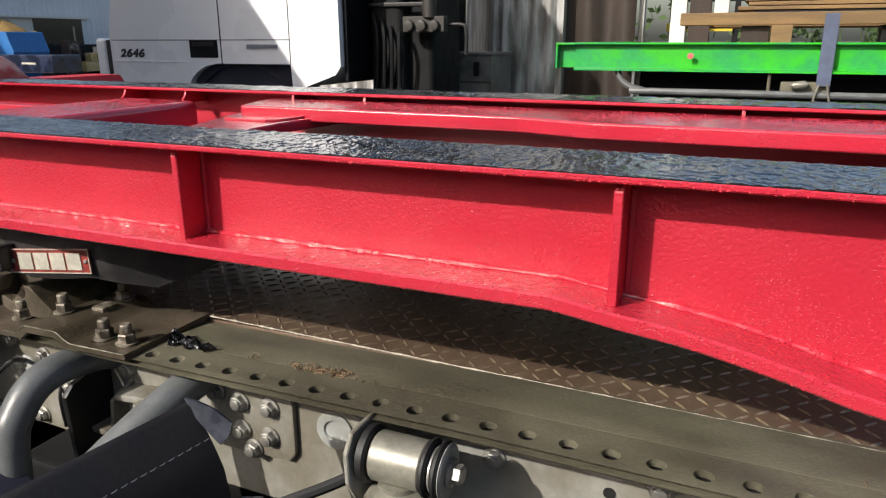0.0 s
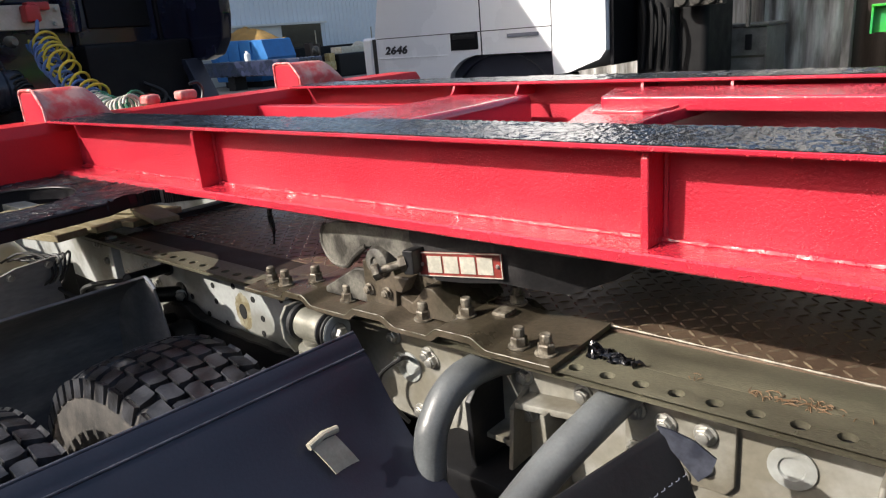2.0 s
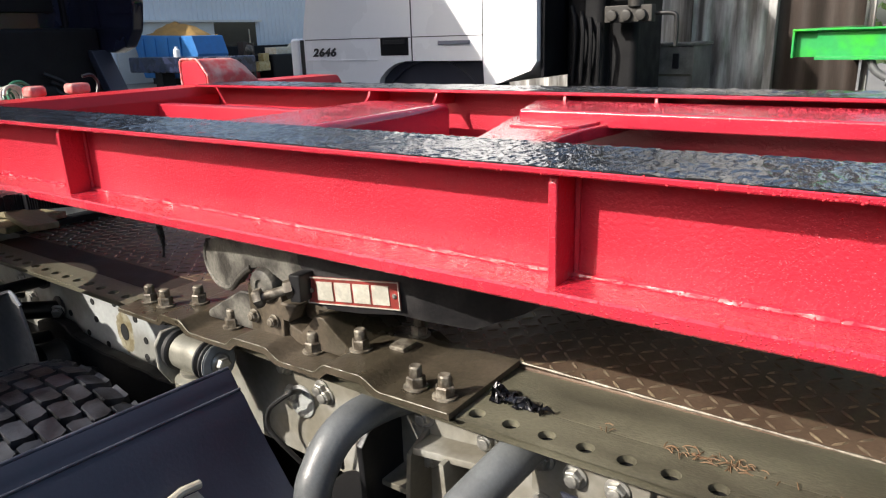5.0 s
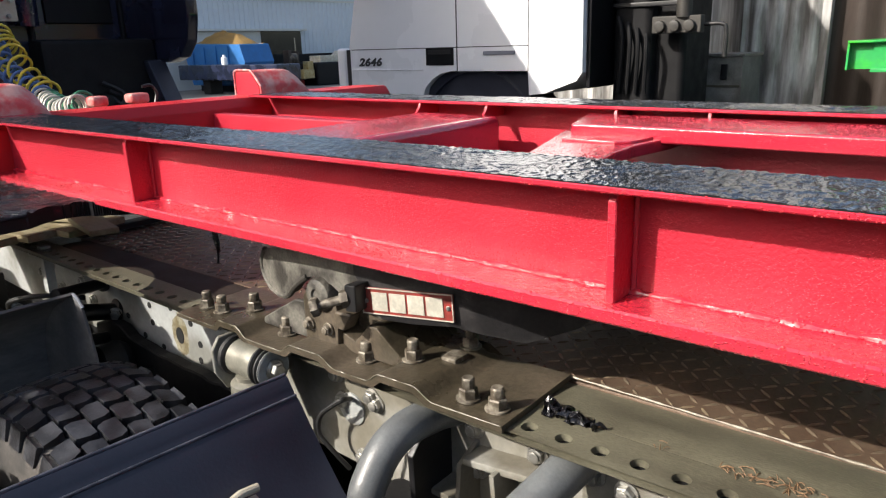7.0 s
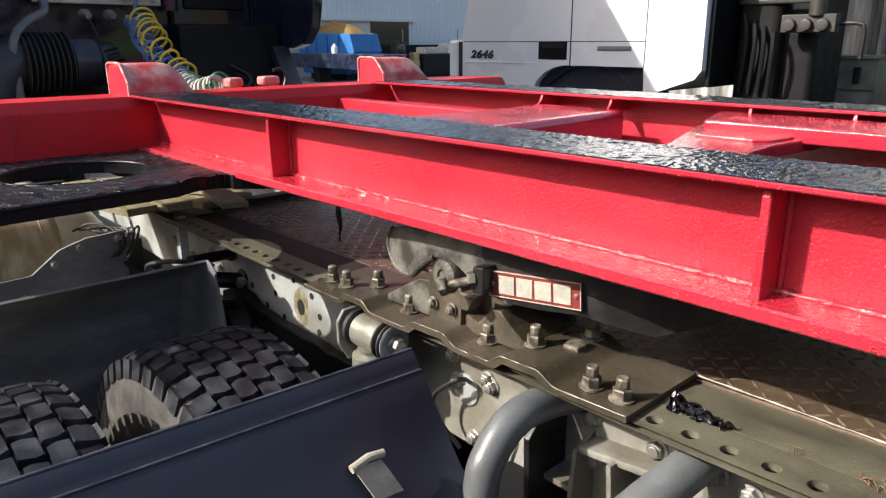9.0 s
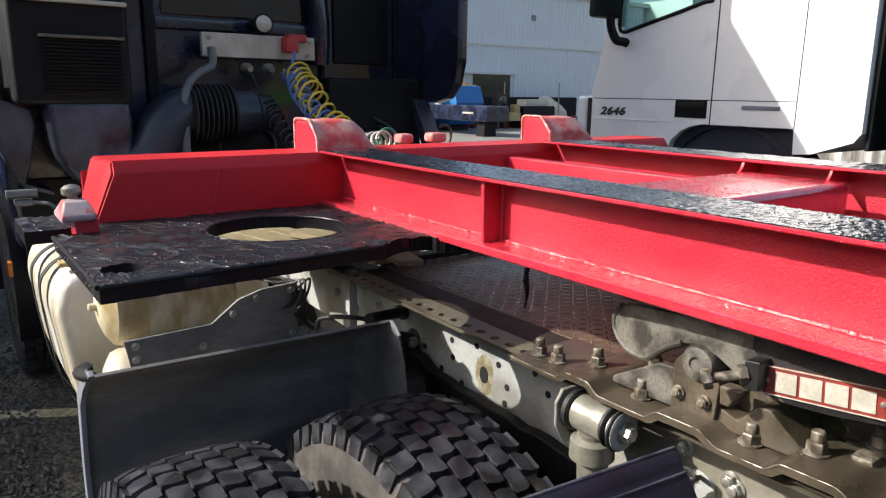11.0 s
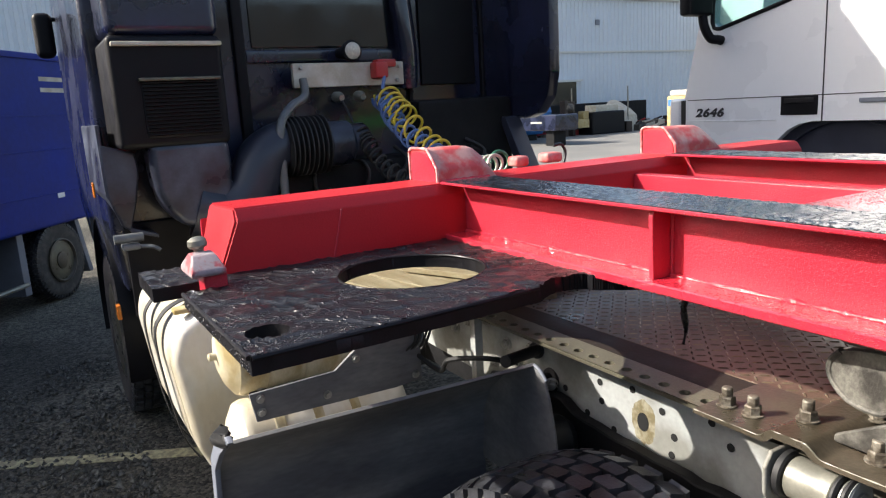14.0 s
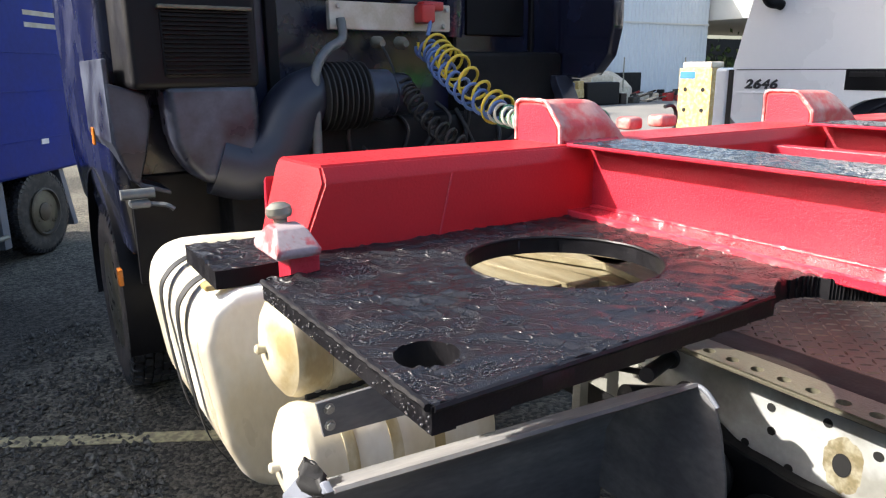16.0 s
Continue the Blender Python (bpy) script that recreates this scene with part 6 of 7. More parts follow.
cu.shear = 0.22
cu.offset = 0.0045
cu.space_character = 1.12
tob = new("model_number", cu)
tob.parent = wcab
tob.matrix_parent_inverse = world_of(wcab).inverted()
tob.matrix_basis = Matrix.Translation((-2.015, WY - 0.003, 1.415)) @ pose(0, 0, 0, 90, 0, 0) @ Matrix.Diagonal((1.30, 0.95, 1, 1))
cu.materials.append(BLACKTXT)
# wheel arch and lower gear
bm = B()
arc = [(-0.80 + 0.53 * math.cos(a), 0.86 + 0.52 * math.sin(a)) for a in [math.pi * k / 24 for k in range(25)]]
sheet(bm, [[(x, y, z) for y in (WY + 0.03, WY + 0.5)] for x, z in arc], 0.01)
box(bm, -1.31, -0.32, WY + 0.06, WY + 0.1, 0.9, 1.36, 0.0)
part("wheel_arch", bm, NAVY_PL, white, "dark wheel arch")
for px_ in (-0.80, 2.6):
    t = part_mesh("wheel", TYRE_ME, pose(px_, WY + 0.2, AXLE_Z, 0, 12, 0), white, "truck tyre")
    for nm, me in (("tread", TREAD_ME), ("rim", RIM_ME)):
        o = new(nm, me)
        o.parent = t
bm = B()
box(bm, -1.9, 1.2, WY + 0.15, WY + 2.2, 0.45, 1.0, 0.04)
part("under_gear", bm, DARK, white, "dark chassis gear")
bm = B()
box(bm, 0.17, 0.46, WY + 0.35, WY + 0.9, 0.7, 2.6, 0.06, 3)
part("engine_gear", bm, DARK, white, "dark machinery behind the cab")
part("engine_gear", box(B(), 0.40, 0.66, WY + 0.45, WY + 1.0, 0.7, 2.4, 0.05, 3), DARK, white, "dark machinery behind the cab")
for k in range(4):
    part("cooling_rail", box(B(), 0.18, 0.64, WY + 0.33, WY + 0.37, 1.78 + 0.09 * k, 1.81 + 0.09 * k, 0.006), BLACK, white)
for k in range(4):
    bm = tube(B(), smooth_path([(0.22 + 0.07 * k, WY + 0.34, 1.72 - 0.04 * k), (0.27 + 0.06 * k, WY + 0.30, 1.56 - 0.03 * k), (0.24 + 0.065 * k, WY + 0.33, 1.2)], 6), 0.016, 8)
    part("hose", bm, DARK, white)
bm = B()
box(bm, 0.49, 0.82, WY + 0.28, WY + 0.36, 1.60, 1.71, 0.008)
for k in range(3):
    lathe(bm, (0.55 + 0.10 * k, WY + 0.27, 1.645), (0, -1, 0), [(0, 0.04), (0.02, 0.035), (0.025, 0.02)], 14)
cyl(bm, (0.70, WY + 0.3, 1.7), (0.70, WY + 0.3, 1.82), 0.05, 16)
part("valve_board", bm, mat("grimy_board", (0.055, 0.05, 0.042), 0.6, var=0.4, scale=12, fine=90, bump=0.3), white, "grimy valve board")
bm = B()
tube(bm, smooth_path([(0.80, WY + 0.36, 1.65), (0.93, WY + 0.36, 1.65), (0.96, WY + 0.36, 1.60), (0.96, WY + 0.36, 1.44)], 8), 0.014, 10)
part("bent_tube", bm, BLACK_RUB, white)
# chassis that carries the tool box
bm = B()
box(bm, 0.2, 6.0, WY + 0.5, WY + 0.6, 0.65, 0.95, 0.01)
part("chassis_rail", bm, DARK, white)
# steel box
sb = thing("tool_box", (0.42, 4.85, 0.9), "worn stainless steel tool box behind the white truck", "tool box")
bm = B()
box(bm, 0.10, 0.78, 4.6, 5.1, 0.85, 1.415, 0.008)
part("body", bm, STAINLESS, sb)
bm = B()
box(bm, 0.085, 0.795, 4.585, 5.11, 1.416, 1.44, 0.006)
part("lid", bm, STAINLESS, sb)
bm = B()
box(bm, 0.62, 0.67, 4.575, 4.6, 1.24, 1.36, 0.006)
part("latch", bm, BLACK, sb)
bm = B()
box(bm, 0.475, 0.487, 4.594, 4.6, 0.86, 1.41, 0.002)
box(bm, 0.49, 0.77, 4.594, 4.6, 1.18, 1.20, 0.002)
part("rib", bm, STEEL, sb)
bm = B()
box(bm, -0.2, 1.3, 4.62, 5.2, 0.55, 0.85, 0.01)
solo("loading_bench", bm, DARK, "dark steel bench below the tool box", "bench")


# ---- corrugated metal sheets ----
def corrugated(x0, x1, y, z0, z1, pitch, amp, dy=0.0):
    rows = []
    n = int((x1 - x0) / pitch * 8)
    for i in range(n + 1):
        x = x0 + (x1 - x0) * i / n
        yy = y + dy * i / n + amp * math.sin(2 * math.pi * (x - x0) / pitch) + 0.012 * fbm(x * 3, 1)
        rows.append([(x, yy, z) for z in (z0, (z0 + z1) / 2, z1)])
    return sheet(B(), rows, 0.003)


solo("metal_sheet", corrugated(0.575, 1.18, 5.2, GROUND, 3.4, 0.145, 0.02), SHEET, "weathered grey zinc sheeting standing upright", "metal sheet", "upright sheets", deg=60)
solo("metal_sheet", corrugated(0.05, 0.60, 5.85, GROUND, 3.4, 0.60, 0.012, -0.62), SHEET, "flat weathered zinc sheet leaning beside the corrugated ones", "metal sheet", "upright sheets", deg=60)
solo("metal_sheet", corrugated(1.20, 1.86, 5.32, GROUND, 3.4, 0.33, 0.03), BROWN_SHEET, "rusty brown sheet wall panel", "metal sheet", "upright sheets", deg=60)
solo("metal_sheet", corrugated(-3.0, 0.2, 7.4, GROUND, 4.2, 0.30, 0.03), SHEET, "long grey sheet wall behind the tool box", "metal sheet", "upright sheets", deg=60)
solo("post", box(B(), 1.18, 1.245, 5.2, 5.3, GROUND, 3.4, 0.006), SHEET, "grey steel post beside the sheets", "post")
solo("post", box(B(), 1.87, 1.92, 5.4, 5.5, GROUND, 3.4, 0.006), SHEET, "grey steel post beside the sheets", "post")
# rack, posts and greenery behind the timber load
rack = thing("storage_rack", (2.3, 6.4, GROUND), "dark steel storage rack with a yellow cross bar", "rack")
for x in (2.02, 2.30, 2.62, 2.9):
    part("upright", box(B(), x, x + 0.05, 6.4, 6.46, GROUND, 3.2, 0.004), DARK, rack)
part("cross_bar", box(B(), 2.0, 2.62, 6.36, 6.4, 1.62, 1.70, 0.004), YEL, rack, "yellow cross bar")
for z in (1.9, 2.15, 2.4):
    part("rung", box(B(), 2.02, 2.95, 6.41, 6.45, z, z + 0.04, 0.003), DARK, rack)
verts, faces = [], []
for k in range(2600):
    p = Vector((rnd.gauss(4.6, 1.6), 13 + rnd.gauss(0, 0.8), 0.8 + abs(rnd.gauss(0, 1.3))))
    if fbm(p.x * 0.8, p.z * 0.8, 5) < -0.12:
        continue
    u = Vector((rnd.gauss(0, 1), rnd.gauss(0, 1), rnd.gauss(0, 1))).normalized() * 0.10
    v = u.cross(Vector((rnd.gauss(0, 1), rnd.gauss(0, 1), 0.3))).normalized() * 0.05
    base = len(verts)
    verts += [tuple(q) for q in (p - u, p + v, p + u, p - v)]
    faces.append((base, base + 1, base + 2, base + 3))
for k in range(14):
    x = rnd.gauss(4.6, 1.3)
    base = len(verts)
    verts += [(x, 13, GROUND), (x + 0.06, 13, GROUND), (x + 0.03, 13.06, GROUND), (x + rnd.gauss(0, 0.3), 13, 2.4)]
    faces += [(base, base + 1, base + 3), (base + 1, base + 2, base + 3), (base + 2, base, base + 3)]
me = bpy.data.meshes.new("hedge")
me.from_pydata(verts, [], faces)
me.materials.append(LEAF)
tagged(new("hedge", me), "sunlit green hedge behind the storage rack", "hedge", kind="stuff")

# ---- green flat trailer ----
green = thing("flat_trailer", (4.5, 4.3, GROUND), "bright green flat trailer loaded with timber", "trailer")
GY = 3.1
bm = B()
prism(bm, [(GY, 1.366), (GY + 0.09, 1.366), (GY + 0.09, 1.376), (GY + 0.05, 1.38), (GY + 0.05, 1.515), (GY + 0.09, 1.52), (GY + 0.09, 1.53), (GY, 1.53), (GY, 1.52), (GY + 0.04, 1.512), (GY + 0.04, 1.384), (GY, 1.376)], "x", 1.86, 8.5)
gs = part("side_rail", bm, GREEN, green, "green side rail with faded patches")
bm = B()
box(bm, 1.74, 1.752, GY + 0.01, GY + 2.4, 1.375, 1.515, 0.003)
prism(bm, [(1.752, 1.38), (1.86, 1.38), (1.86, 1.515), (1.752, 1.515)], "y", GY + 0.06, GY + 0.07)
box(bm, 1.74, 1.86, GY + 0.005, GY + 2.4, 1.516, 1.528, 0.002)
part("front_rail", bm, GREEN, green)
bm = B()
box(bm, 1.80, 8.5, GY + 0.1, GY + 2.4, 1.47, 1.51, 0.004)
part("floor", bm, WOOD, green, "timber trailer floor")
bm = B()
box(bm, 2.2, 8.5, GY + 0.4, GY + 2.0, 0.9, 1.36, 0.02)
part("chassis", bm, DARK, green)
bm = B()
tube(bm, smooth_path([(2.12, GY + 0.05, 1.37), (2.16, GY + 0.04, 1.30), (2.28, GY + 0.03, 1.255), (2.6, GY + 0.02, 1.25), (6.5, GY + 0.02, 1.25)], 10), 0.02, 10)
part("guard_tube", bm, PIPE, green, "grey side guard tube")
bm = B()
cyl(bm, (2.97, GY + 0.03, 1.25), (2.97, GY + 0.03, 1.37), 0.010, 8)
box(bm, 3.03, 3.28, GY + 0.02, GY + 0.12, 1.25, 1.32, 0.01)
part("bracket", bm, STEEL, green)
bm = B()
box(bm, 3.205, 3.275, GY - 0.012, GY - 0.006, 1.30, 1.68, 0.001, 1)
st = part("strap", bm, STRAP, green, "blue-grey lashing strap")
bm = B()
tube(bm, [(3.22, GY - 0.01, 1.31), (3.20, GY - 0.01, 1.22), (3.215, GY - 0.01, 1.20)], 0.006, 6)
tube(bm, [(3.26, GY - 0.01, 1.31), (3.28, GY - 0.01, 1.22), (3.265, GY - 0.01, 1.20)], 0.006, 6)
lathe(bm, (3.08, GY - 0.01, 1.30), (1, 0, 0.1), [(0, 0.01), (0.02, 0.022), (0.07, 0.022), (0.09, 0.01)], 12)
part("hook", bm, GALV, st)
bm = B()
lathe(bm, (2.54, GY, 1.455), (0, -1, 0), [(0, 0.018), (0.006, 0.018), (0.007, 0.012)], 14)
part("reflector", bm, RED_WORN, gs, "small faded reflector")
pal = 0
for z, x0, x1, y in ((1.625, 2.45, 7.5, 3.25), (1.625, 2.6, 7.2, 3.9), (1.625, 2.3, 7.0, 4.6)):
    bm = B()
    box(bm, x0, x1, y, y + 0.12, z, z + 0.07, 0.006)
    solo("timber_beam", bm, WOOD, "weathered timber beam lying on the green trailer", "timber", "timber load")
for x in (2.95, 3.9, 4.9, 6.2):
    bm = B()
    box(bm, x, x + 0.11, 3.22, 4.9, 1.512, 1.625, 0.006)
    solo("timber_block", bm, WOOD, "timber bearer under the load", "timber", "timber load")
for x0, x1, z0, z1, m_, lab in ((2.26, 2.37, 1.512, 2.6, WALL_CREAM, "white upright board on the green trailer"), (2.39, 2.54, 1.512, 2.5, BROWN_SHEET, "dark brown upright board on the trailer"), (2.56, 2.66, 1.70, 2.5, WALL_CREAM, "white upright board on the green trailer")):
    solo("board", box(B(), x0, x1, 4.40, 4.46, z0, z1, 0.006), m_, lab, "board", "timber load")
for k in range(13):
    z = 1.70 + 0.028 * k
    x0 = 2.78 + rnd.uniform(-0.06, 0.10)
    solo("stacked_board", box(B(), x0, 6.0 + rnd.uniform(-0.2, 0.2), 3.85 + rnd.uniform(-0.02, 0.03), 4.35, z, z + 0.022, 0.003), WOOD if k % 4 else DARK, "stacked timber boards on the green trailer", "board", "timber load")
for x, m_ in ((2.79, BROWN_SHEET), (3.5, DARK), (4.3, BROWN_SHEET)):
    solo("load_block", box(B(), x, x + 0.15, 3.30, 3.42, 1.512, 1.622, 0.006), m_, "dark block between trailer floor and beams", "block", "timber load")
# ---- blue box truck ----
bt = thing("box_truck", (-7.5, -2.5, GROUND), "royal blue box-body truck parked in the yard", "truck")
BD = Vector((-0.817, 0.577, 0)).normalized()
BN = Vector((BD.y, -BD.x, 0))
if BN.dot(Vector((1, 0, 0))) < 0:
    BN = -BN
P0 = Vector((-6.5, -1.35, 0))
MB = Matrix(((BD.x, BN.x, 0, P0.x), (BD.y, BN.y, 0, P0.y), (0, 0, 1, 0), (0, 0, 0, 1)))


def bpart(name, bm, material, parent, label=""):
    bmesh.ops.transform(bm, matrix=MB, verts=bm.verts[:])
    return part(name, bm, material, parent, label)


bm = B()
box(bm, -6.0, 0.75, -2.3, 0.05, 0.62, 2.38, 0.04, 3)
body = bpart("box_body", bm, BLUE, bt, "glossy blue box body")
for u in (-4.2, -2.6, -0.95):
    bm = B()
    box(bm, u, u + 0.03, 0.045, 0.06, 0.66, 2.30, 0.004)
    bpart("seam", bm, BLUE, body)
bm = B()
box(bm, -6.0, 0.75, 0.04, 0.075, 2.31, 2.37, 0.01)
bpart("top_rail", bm, BLUE, body)
for u, z in ((-1.3, 0.90), (0.02, 0.90)):
    bm = B()
    box(bm, u, u + 0.12, 0.05, 0.058, z, z + 0.05, 0.002)
    bpart("marker", bm, WHITE, body, "small white marker")
for z in (1.99, 2.10):
    bpart("lettering_bar", box(B(), 0.02, 0.52, 0.05, 0.054, z, z + 0.045, 0.001, 1), WHITE_PLATE, body, "pale worn bar on the blue side")
for z in (0.95, 1.4, 1.75):
    bpart("side_bead", box(B(), -5.9, 0.7, 0.048, 0.056, z, z + 0.012, 0.002, 1), BLUE, body)
bm = B()
box(bm, 0.70, 0.78, 0.03, 0.07, 0.80, 0.88, 0.01)
bpart("side_lamp", bm, ORANGE, body, "amber side lamp")
t = part_mesh("wheel", TYRE_ME, MB @ pose(0.0, -0.12, GROUND + 0.42) @ Matrix.Rotation(math.pi, 4, "Z") @ Matrix.Diagonal((0.8, 0.8, 0.8, 1)), bt, "truck tyre")
for nm, me in (("tread", TREAD_ME), ("rim", RIM_ME)):
    o = new(nm, me)
    o.parent = t
bm = B()
lathe(bm, (0, 0.02, GROUND + 0.42), (0, 1, 0), [(-0.05, 0.23), (0.0, 0.235), (0.005, 0.22), (-0.05, 0.19), (-0.06, 0.10), (-0.01, 0.09), (0.0, 0.06), (0.0, 0.002)], 32)
bpart("hub", bm, STEEL_DK, t, "grey steel wheel hub")
for u0, u1 in ((-0.62, -0.52), (0.50, 0.58)):
    bm = B()
    prism(bm, [(u0, 0.0), (u1, 0.0), (u1 + (0.0 if u0 < 0 else -0.15), 0.62), (u0 + (0.0 if u0 < 0 else -0.15), 0.62)], "y", -0.3, -0.02, 0.01)
    bpart("wing_stay", bm, GREY_PL, bt)
bm = B()
tube(bm, [(-0.6, 0.0, 0.12), (-5.5, 0.0, 0.12)], 0.025, 8)
bpart("guard_tube", bm, GALV, bt, "side guard tube")
bm = B()
box(bm, -6.0, 0.7, -2.0, -0.35, 0.1, 0.62, 0.03)
bpart("chassis", bm, DARK, bt)

# ---- buildings and distance ----
hall = tagged(new("building_hall"), "pale blue-grey clad industrial hall in shade", "building", kind="structure")
HX, HZ, SPLIT = -29.0, 7.0, 4.15
prof = []
pitch = 0.3
for i in range(int(75 / pitch)):
    ya = -38 + i * pitch
    prof += [(HX, ya), (HX, ya + pitch * 0.4), (HX + 0.035, ya + pitch * 0.5), (HX + 0.035, ya + pitch * 0.9)]
prof += [(HX, 37.0), (HX - 0.4, 37.0), (HX - 0.4, -38)]
for z0_, z1_ in ((GROUND, SPLIT - 0.05), (SPLIT + 0.05, HZ)):
    part("cladding", prism(B(), prof, "z", z0_, z1_), WALL_PALE, hall)
part("band", box(B(), HX - 0.4, HX + 0.09, -38, 37, SPLIT - 0.05, SPLIT + 0.05), WALL_CREAM, hall)
part("gutter", box(B(), HX - 0.5, HX + 0.25, -38.2, 37.2, HZ, HZ + 0.28, 0.04), WALL_CREAM, hall)
part("roof", prism(B(), [(HX + 0.2, HZ + 0.28), (HX - 18, HZ + 2.0), (HX - 18, HZ + 1.9), (HX + 0.2, HZ + 0.2)], "y", -38, 37), WALL_PALE, hall)
bm = B()
box(bm, -42, -25.5, 37.2, 60, 4.4, 7.4, 0.1)
solo("building_canopy", bm, WALL_CREAM, "white canopy over a dark loading opening", "building", kind="structure")
# dark slab put in for the shade under the canopy
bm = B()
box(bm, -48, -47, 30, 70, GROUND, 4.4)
solo("backdrop_shade", bm, DARK, "dark slab standing in for shade under the loading canopy", "backdrop", kind="structure")
part("side_vent", box(B(), HX + 0.03, HX + 0.12, 27.2, 27.5, 5.6, 5.9, 0.02), GREY_PL, hall)
part("door_panel", box(B(), HX + 0.03, HX + 0.10, 23.0, 25.7, GROUND, 2.55, 0.01), GLASS_DK, hall, "dark doorway")
part("lintel", box(B(), HX + 0.03, HX + 0.30, 17.5, 26.0, 2.55, 2.66, 0.01), WALL_CREAM, hall)
part("side_panel", box(B(), HX + 0.03, HX + 0.08, 17.5, 23.0, GROUND, 2.55, 0.01), WALL_CREAM, hall, "white side panel")
# pale concrete part of the yard, carried under the trucks to bounce light up
bm = box(B(), -80, 14, 1.5, 36.5, GROUND - 0.1, GROUND + 0.005)
solo("pavement_concrete", bm, CONCRETE, "pale concrete part of the yard", "pavement", kind="structure")
# skip with sand
skip = thing("waste_skip", (-25.4, 19, GROUND), "blue waste skip heaped with brown sand", "skip")
part("body", prism(B(), [(-28.4, 1.98), (-24.0, 1.86), (-23.7, 1.1), (-24.4, 0.1), (-27.8, 0.1)], "y", 18.0, 19.6, 0.04), BLUE_SKIP, skip)
for x in (-27.6, -26.7, -25.8, -24.9):
    part("rib", box(B(), x, x + 0.12, 17.94, 18.0, 0.3, 1.80, 0.01), BLUE_SKIP, skip)
rows = [[(-28.0 + 0.2 * i, 18.1 + 0.14 * j, 1.82 + 0.62 * math.sin(math.pi * i / 19) ** 0.7 * math.sin(math.pi * j / 10) + 0.14 * fbm(i * 0.5, j * 0.5)) for j in range(11)] for i in range(20)]
part("sand", sheet(B(), rows, 0.02), SAND, skip, "heap of brown sand")
part("foot", box(B(), -27.5, -24.6, 18.2, 19.4, GROUND, 0.1, 0.02), DARK, skip)
bed = thing("trailer_bed", (-21.5, 17.2, GROUND), "dark navy flat trailer bed standing in the yard", "trailer")
part("platform", box(B(), -26.5, -19.75, 16.5, 17.7, 0.42, 1.05, 0.06), CAB, bed)
part("lettering_bar", box(B(), -21.3, -20.6, 16.49, 16.5, 0.72, 0.79), WHITE_PLATE, bed, "small pale bar")
for x in (-25.0, -20.6):
    part("support_leg", box(B(), x, x + 0.5, 16.7, 17.3, GROUND, 0.42), DARK, bed)
bm = B()
lathe(bm, (-23.6, 16.9, 1.05), (0, 0, 1), [(0, 0.13), (0.26, 0.13), (0.33, 0.06), (0.40, 0.06)], 14)
solo("canister", bm, WHITE, "white plastic canister on the trailer bed", "canister")
# machines and scrap in front of the hall
mach = thing("scrap_machine", (-25, 21.9, GROUND), "rusty yellow machine standing in the yard", "machine")
part("frame", box(B(), -25.3, -24.9, 21.4, 21.6, GROUND, 1.55, 0.02), BROWN_SHEET, mach)
part("frame", box(B(), -25.3, -24.9, 21.9, 22.05, GROUND, 1.50, 0.02), BROWN_SHEET, mach)
part("motor", lathe(B(), (-25.0, 21.5, 1.2), (0, 1, 0), [(0, 0.1), (0.1, 0.22), (0.4, 0.22), (0.5, 0.1)], 14), DEBRIS, mach)
part("drive_box", box(B(), -25.2, -24.6, 22.0, 22.7, 0.2, 0.62, 0.03), CREAM_YEL, mach, "faded yellow drive box")
part("drive_box", box(B(), -25.1, -24.7, 22.4, 22.75, 0.62, 1.0, 0.03), CREAM_YEL, mach, "faded yellow drive box")
solo("black_tank", box(B(), -25.9, -24.5, 22.8, 25.0, GROUND, 0.93, 0.08, 3), CAB_DK, "large black plastic tank in the yard", "tank")
solo("pale_crate", box(B(), -25.6, -24.8, 23.3, 24.8, 0.93, 1.25, 0.02), WHITE_PLATE, "pale crate on the black tank", "crate")
bm = lathe(B(), (-26.0, 26.0, GROUND), (0, 0, 1), [(0, 0.9), (0.8, 0.95), (1.3, 0.75), (1.65, 0.35), (1.75, 0.05)], 16)
for v in bm.verts:
    v.co += Vector((fbm(v.co.x, v.co.y, v.co.z), fbm(v.co.y, v.co.z, 3), fbm(v.co.x, v.co.z, 7))) * 0.3
    v.co.z = max(v.co.z, GROUND)
solo("covered_heap", bm, WHITE_PLATE, "pale sheeted heap in the yard", "heap")
solo("low_rack", box(B(), -27.9, -27.3, 22.0, 29.5, GROUND, 1.35, 0.05), DARK, "long dark rack along the hall", "rack")
for k in range(70):
    x, y = rnd.uniform(-28.2, -24.6), rnd.uniform(25.4, 33.5)
    if k < 14:
        x, y = rnd.uniform(-26.5, -25.5), rnd.uniform(20.2, 22.6)
    h = rnd.uniform(0.15, 0.6)
    w1, w2 = rnd.uniform(0.08, 0.5), rnd.uniform(0.06, 0.3)
    bm = B()
    if k % 3 == 0:
        box(bm, x - w1, x + w1, y - w2, y + w2, GROUND, GROUND + h, 0.02)
        bmesh.ops.rotate(bm, verts=bm.verts[:], cent=(x, y, GROUND), matrix=Matrix.Rotation(rnd.uniform(-0.7, 0.7), 3, "Z"))
    else:
        tube(bm, [(x - w1 * 2, y - w2, GROUND + 0.04), (x, y + 0.1, GROUND + h * 0.6), (x + w1 * 2, y + w2 * 2, GROUND + h)], 0.05, 8)
    solo("scrap_piece", bm, (DEBRIS, DARK, REDPL, DEBRIS, BROWN_SHEET, DARK, WHITE_PLATE, DEBRIS, REDPL, STAINLESS)[k % 10], "scrap metal and timber heaped across the yard", "scrap", "yard scrap")
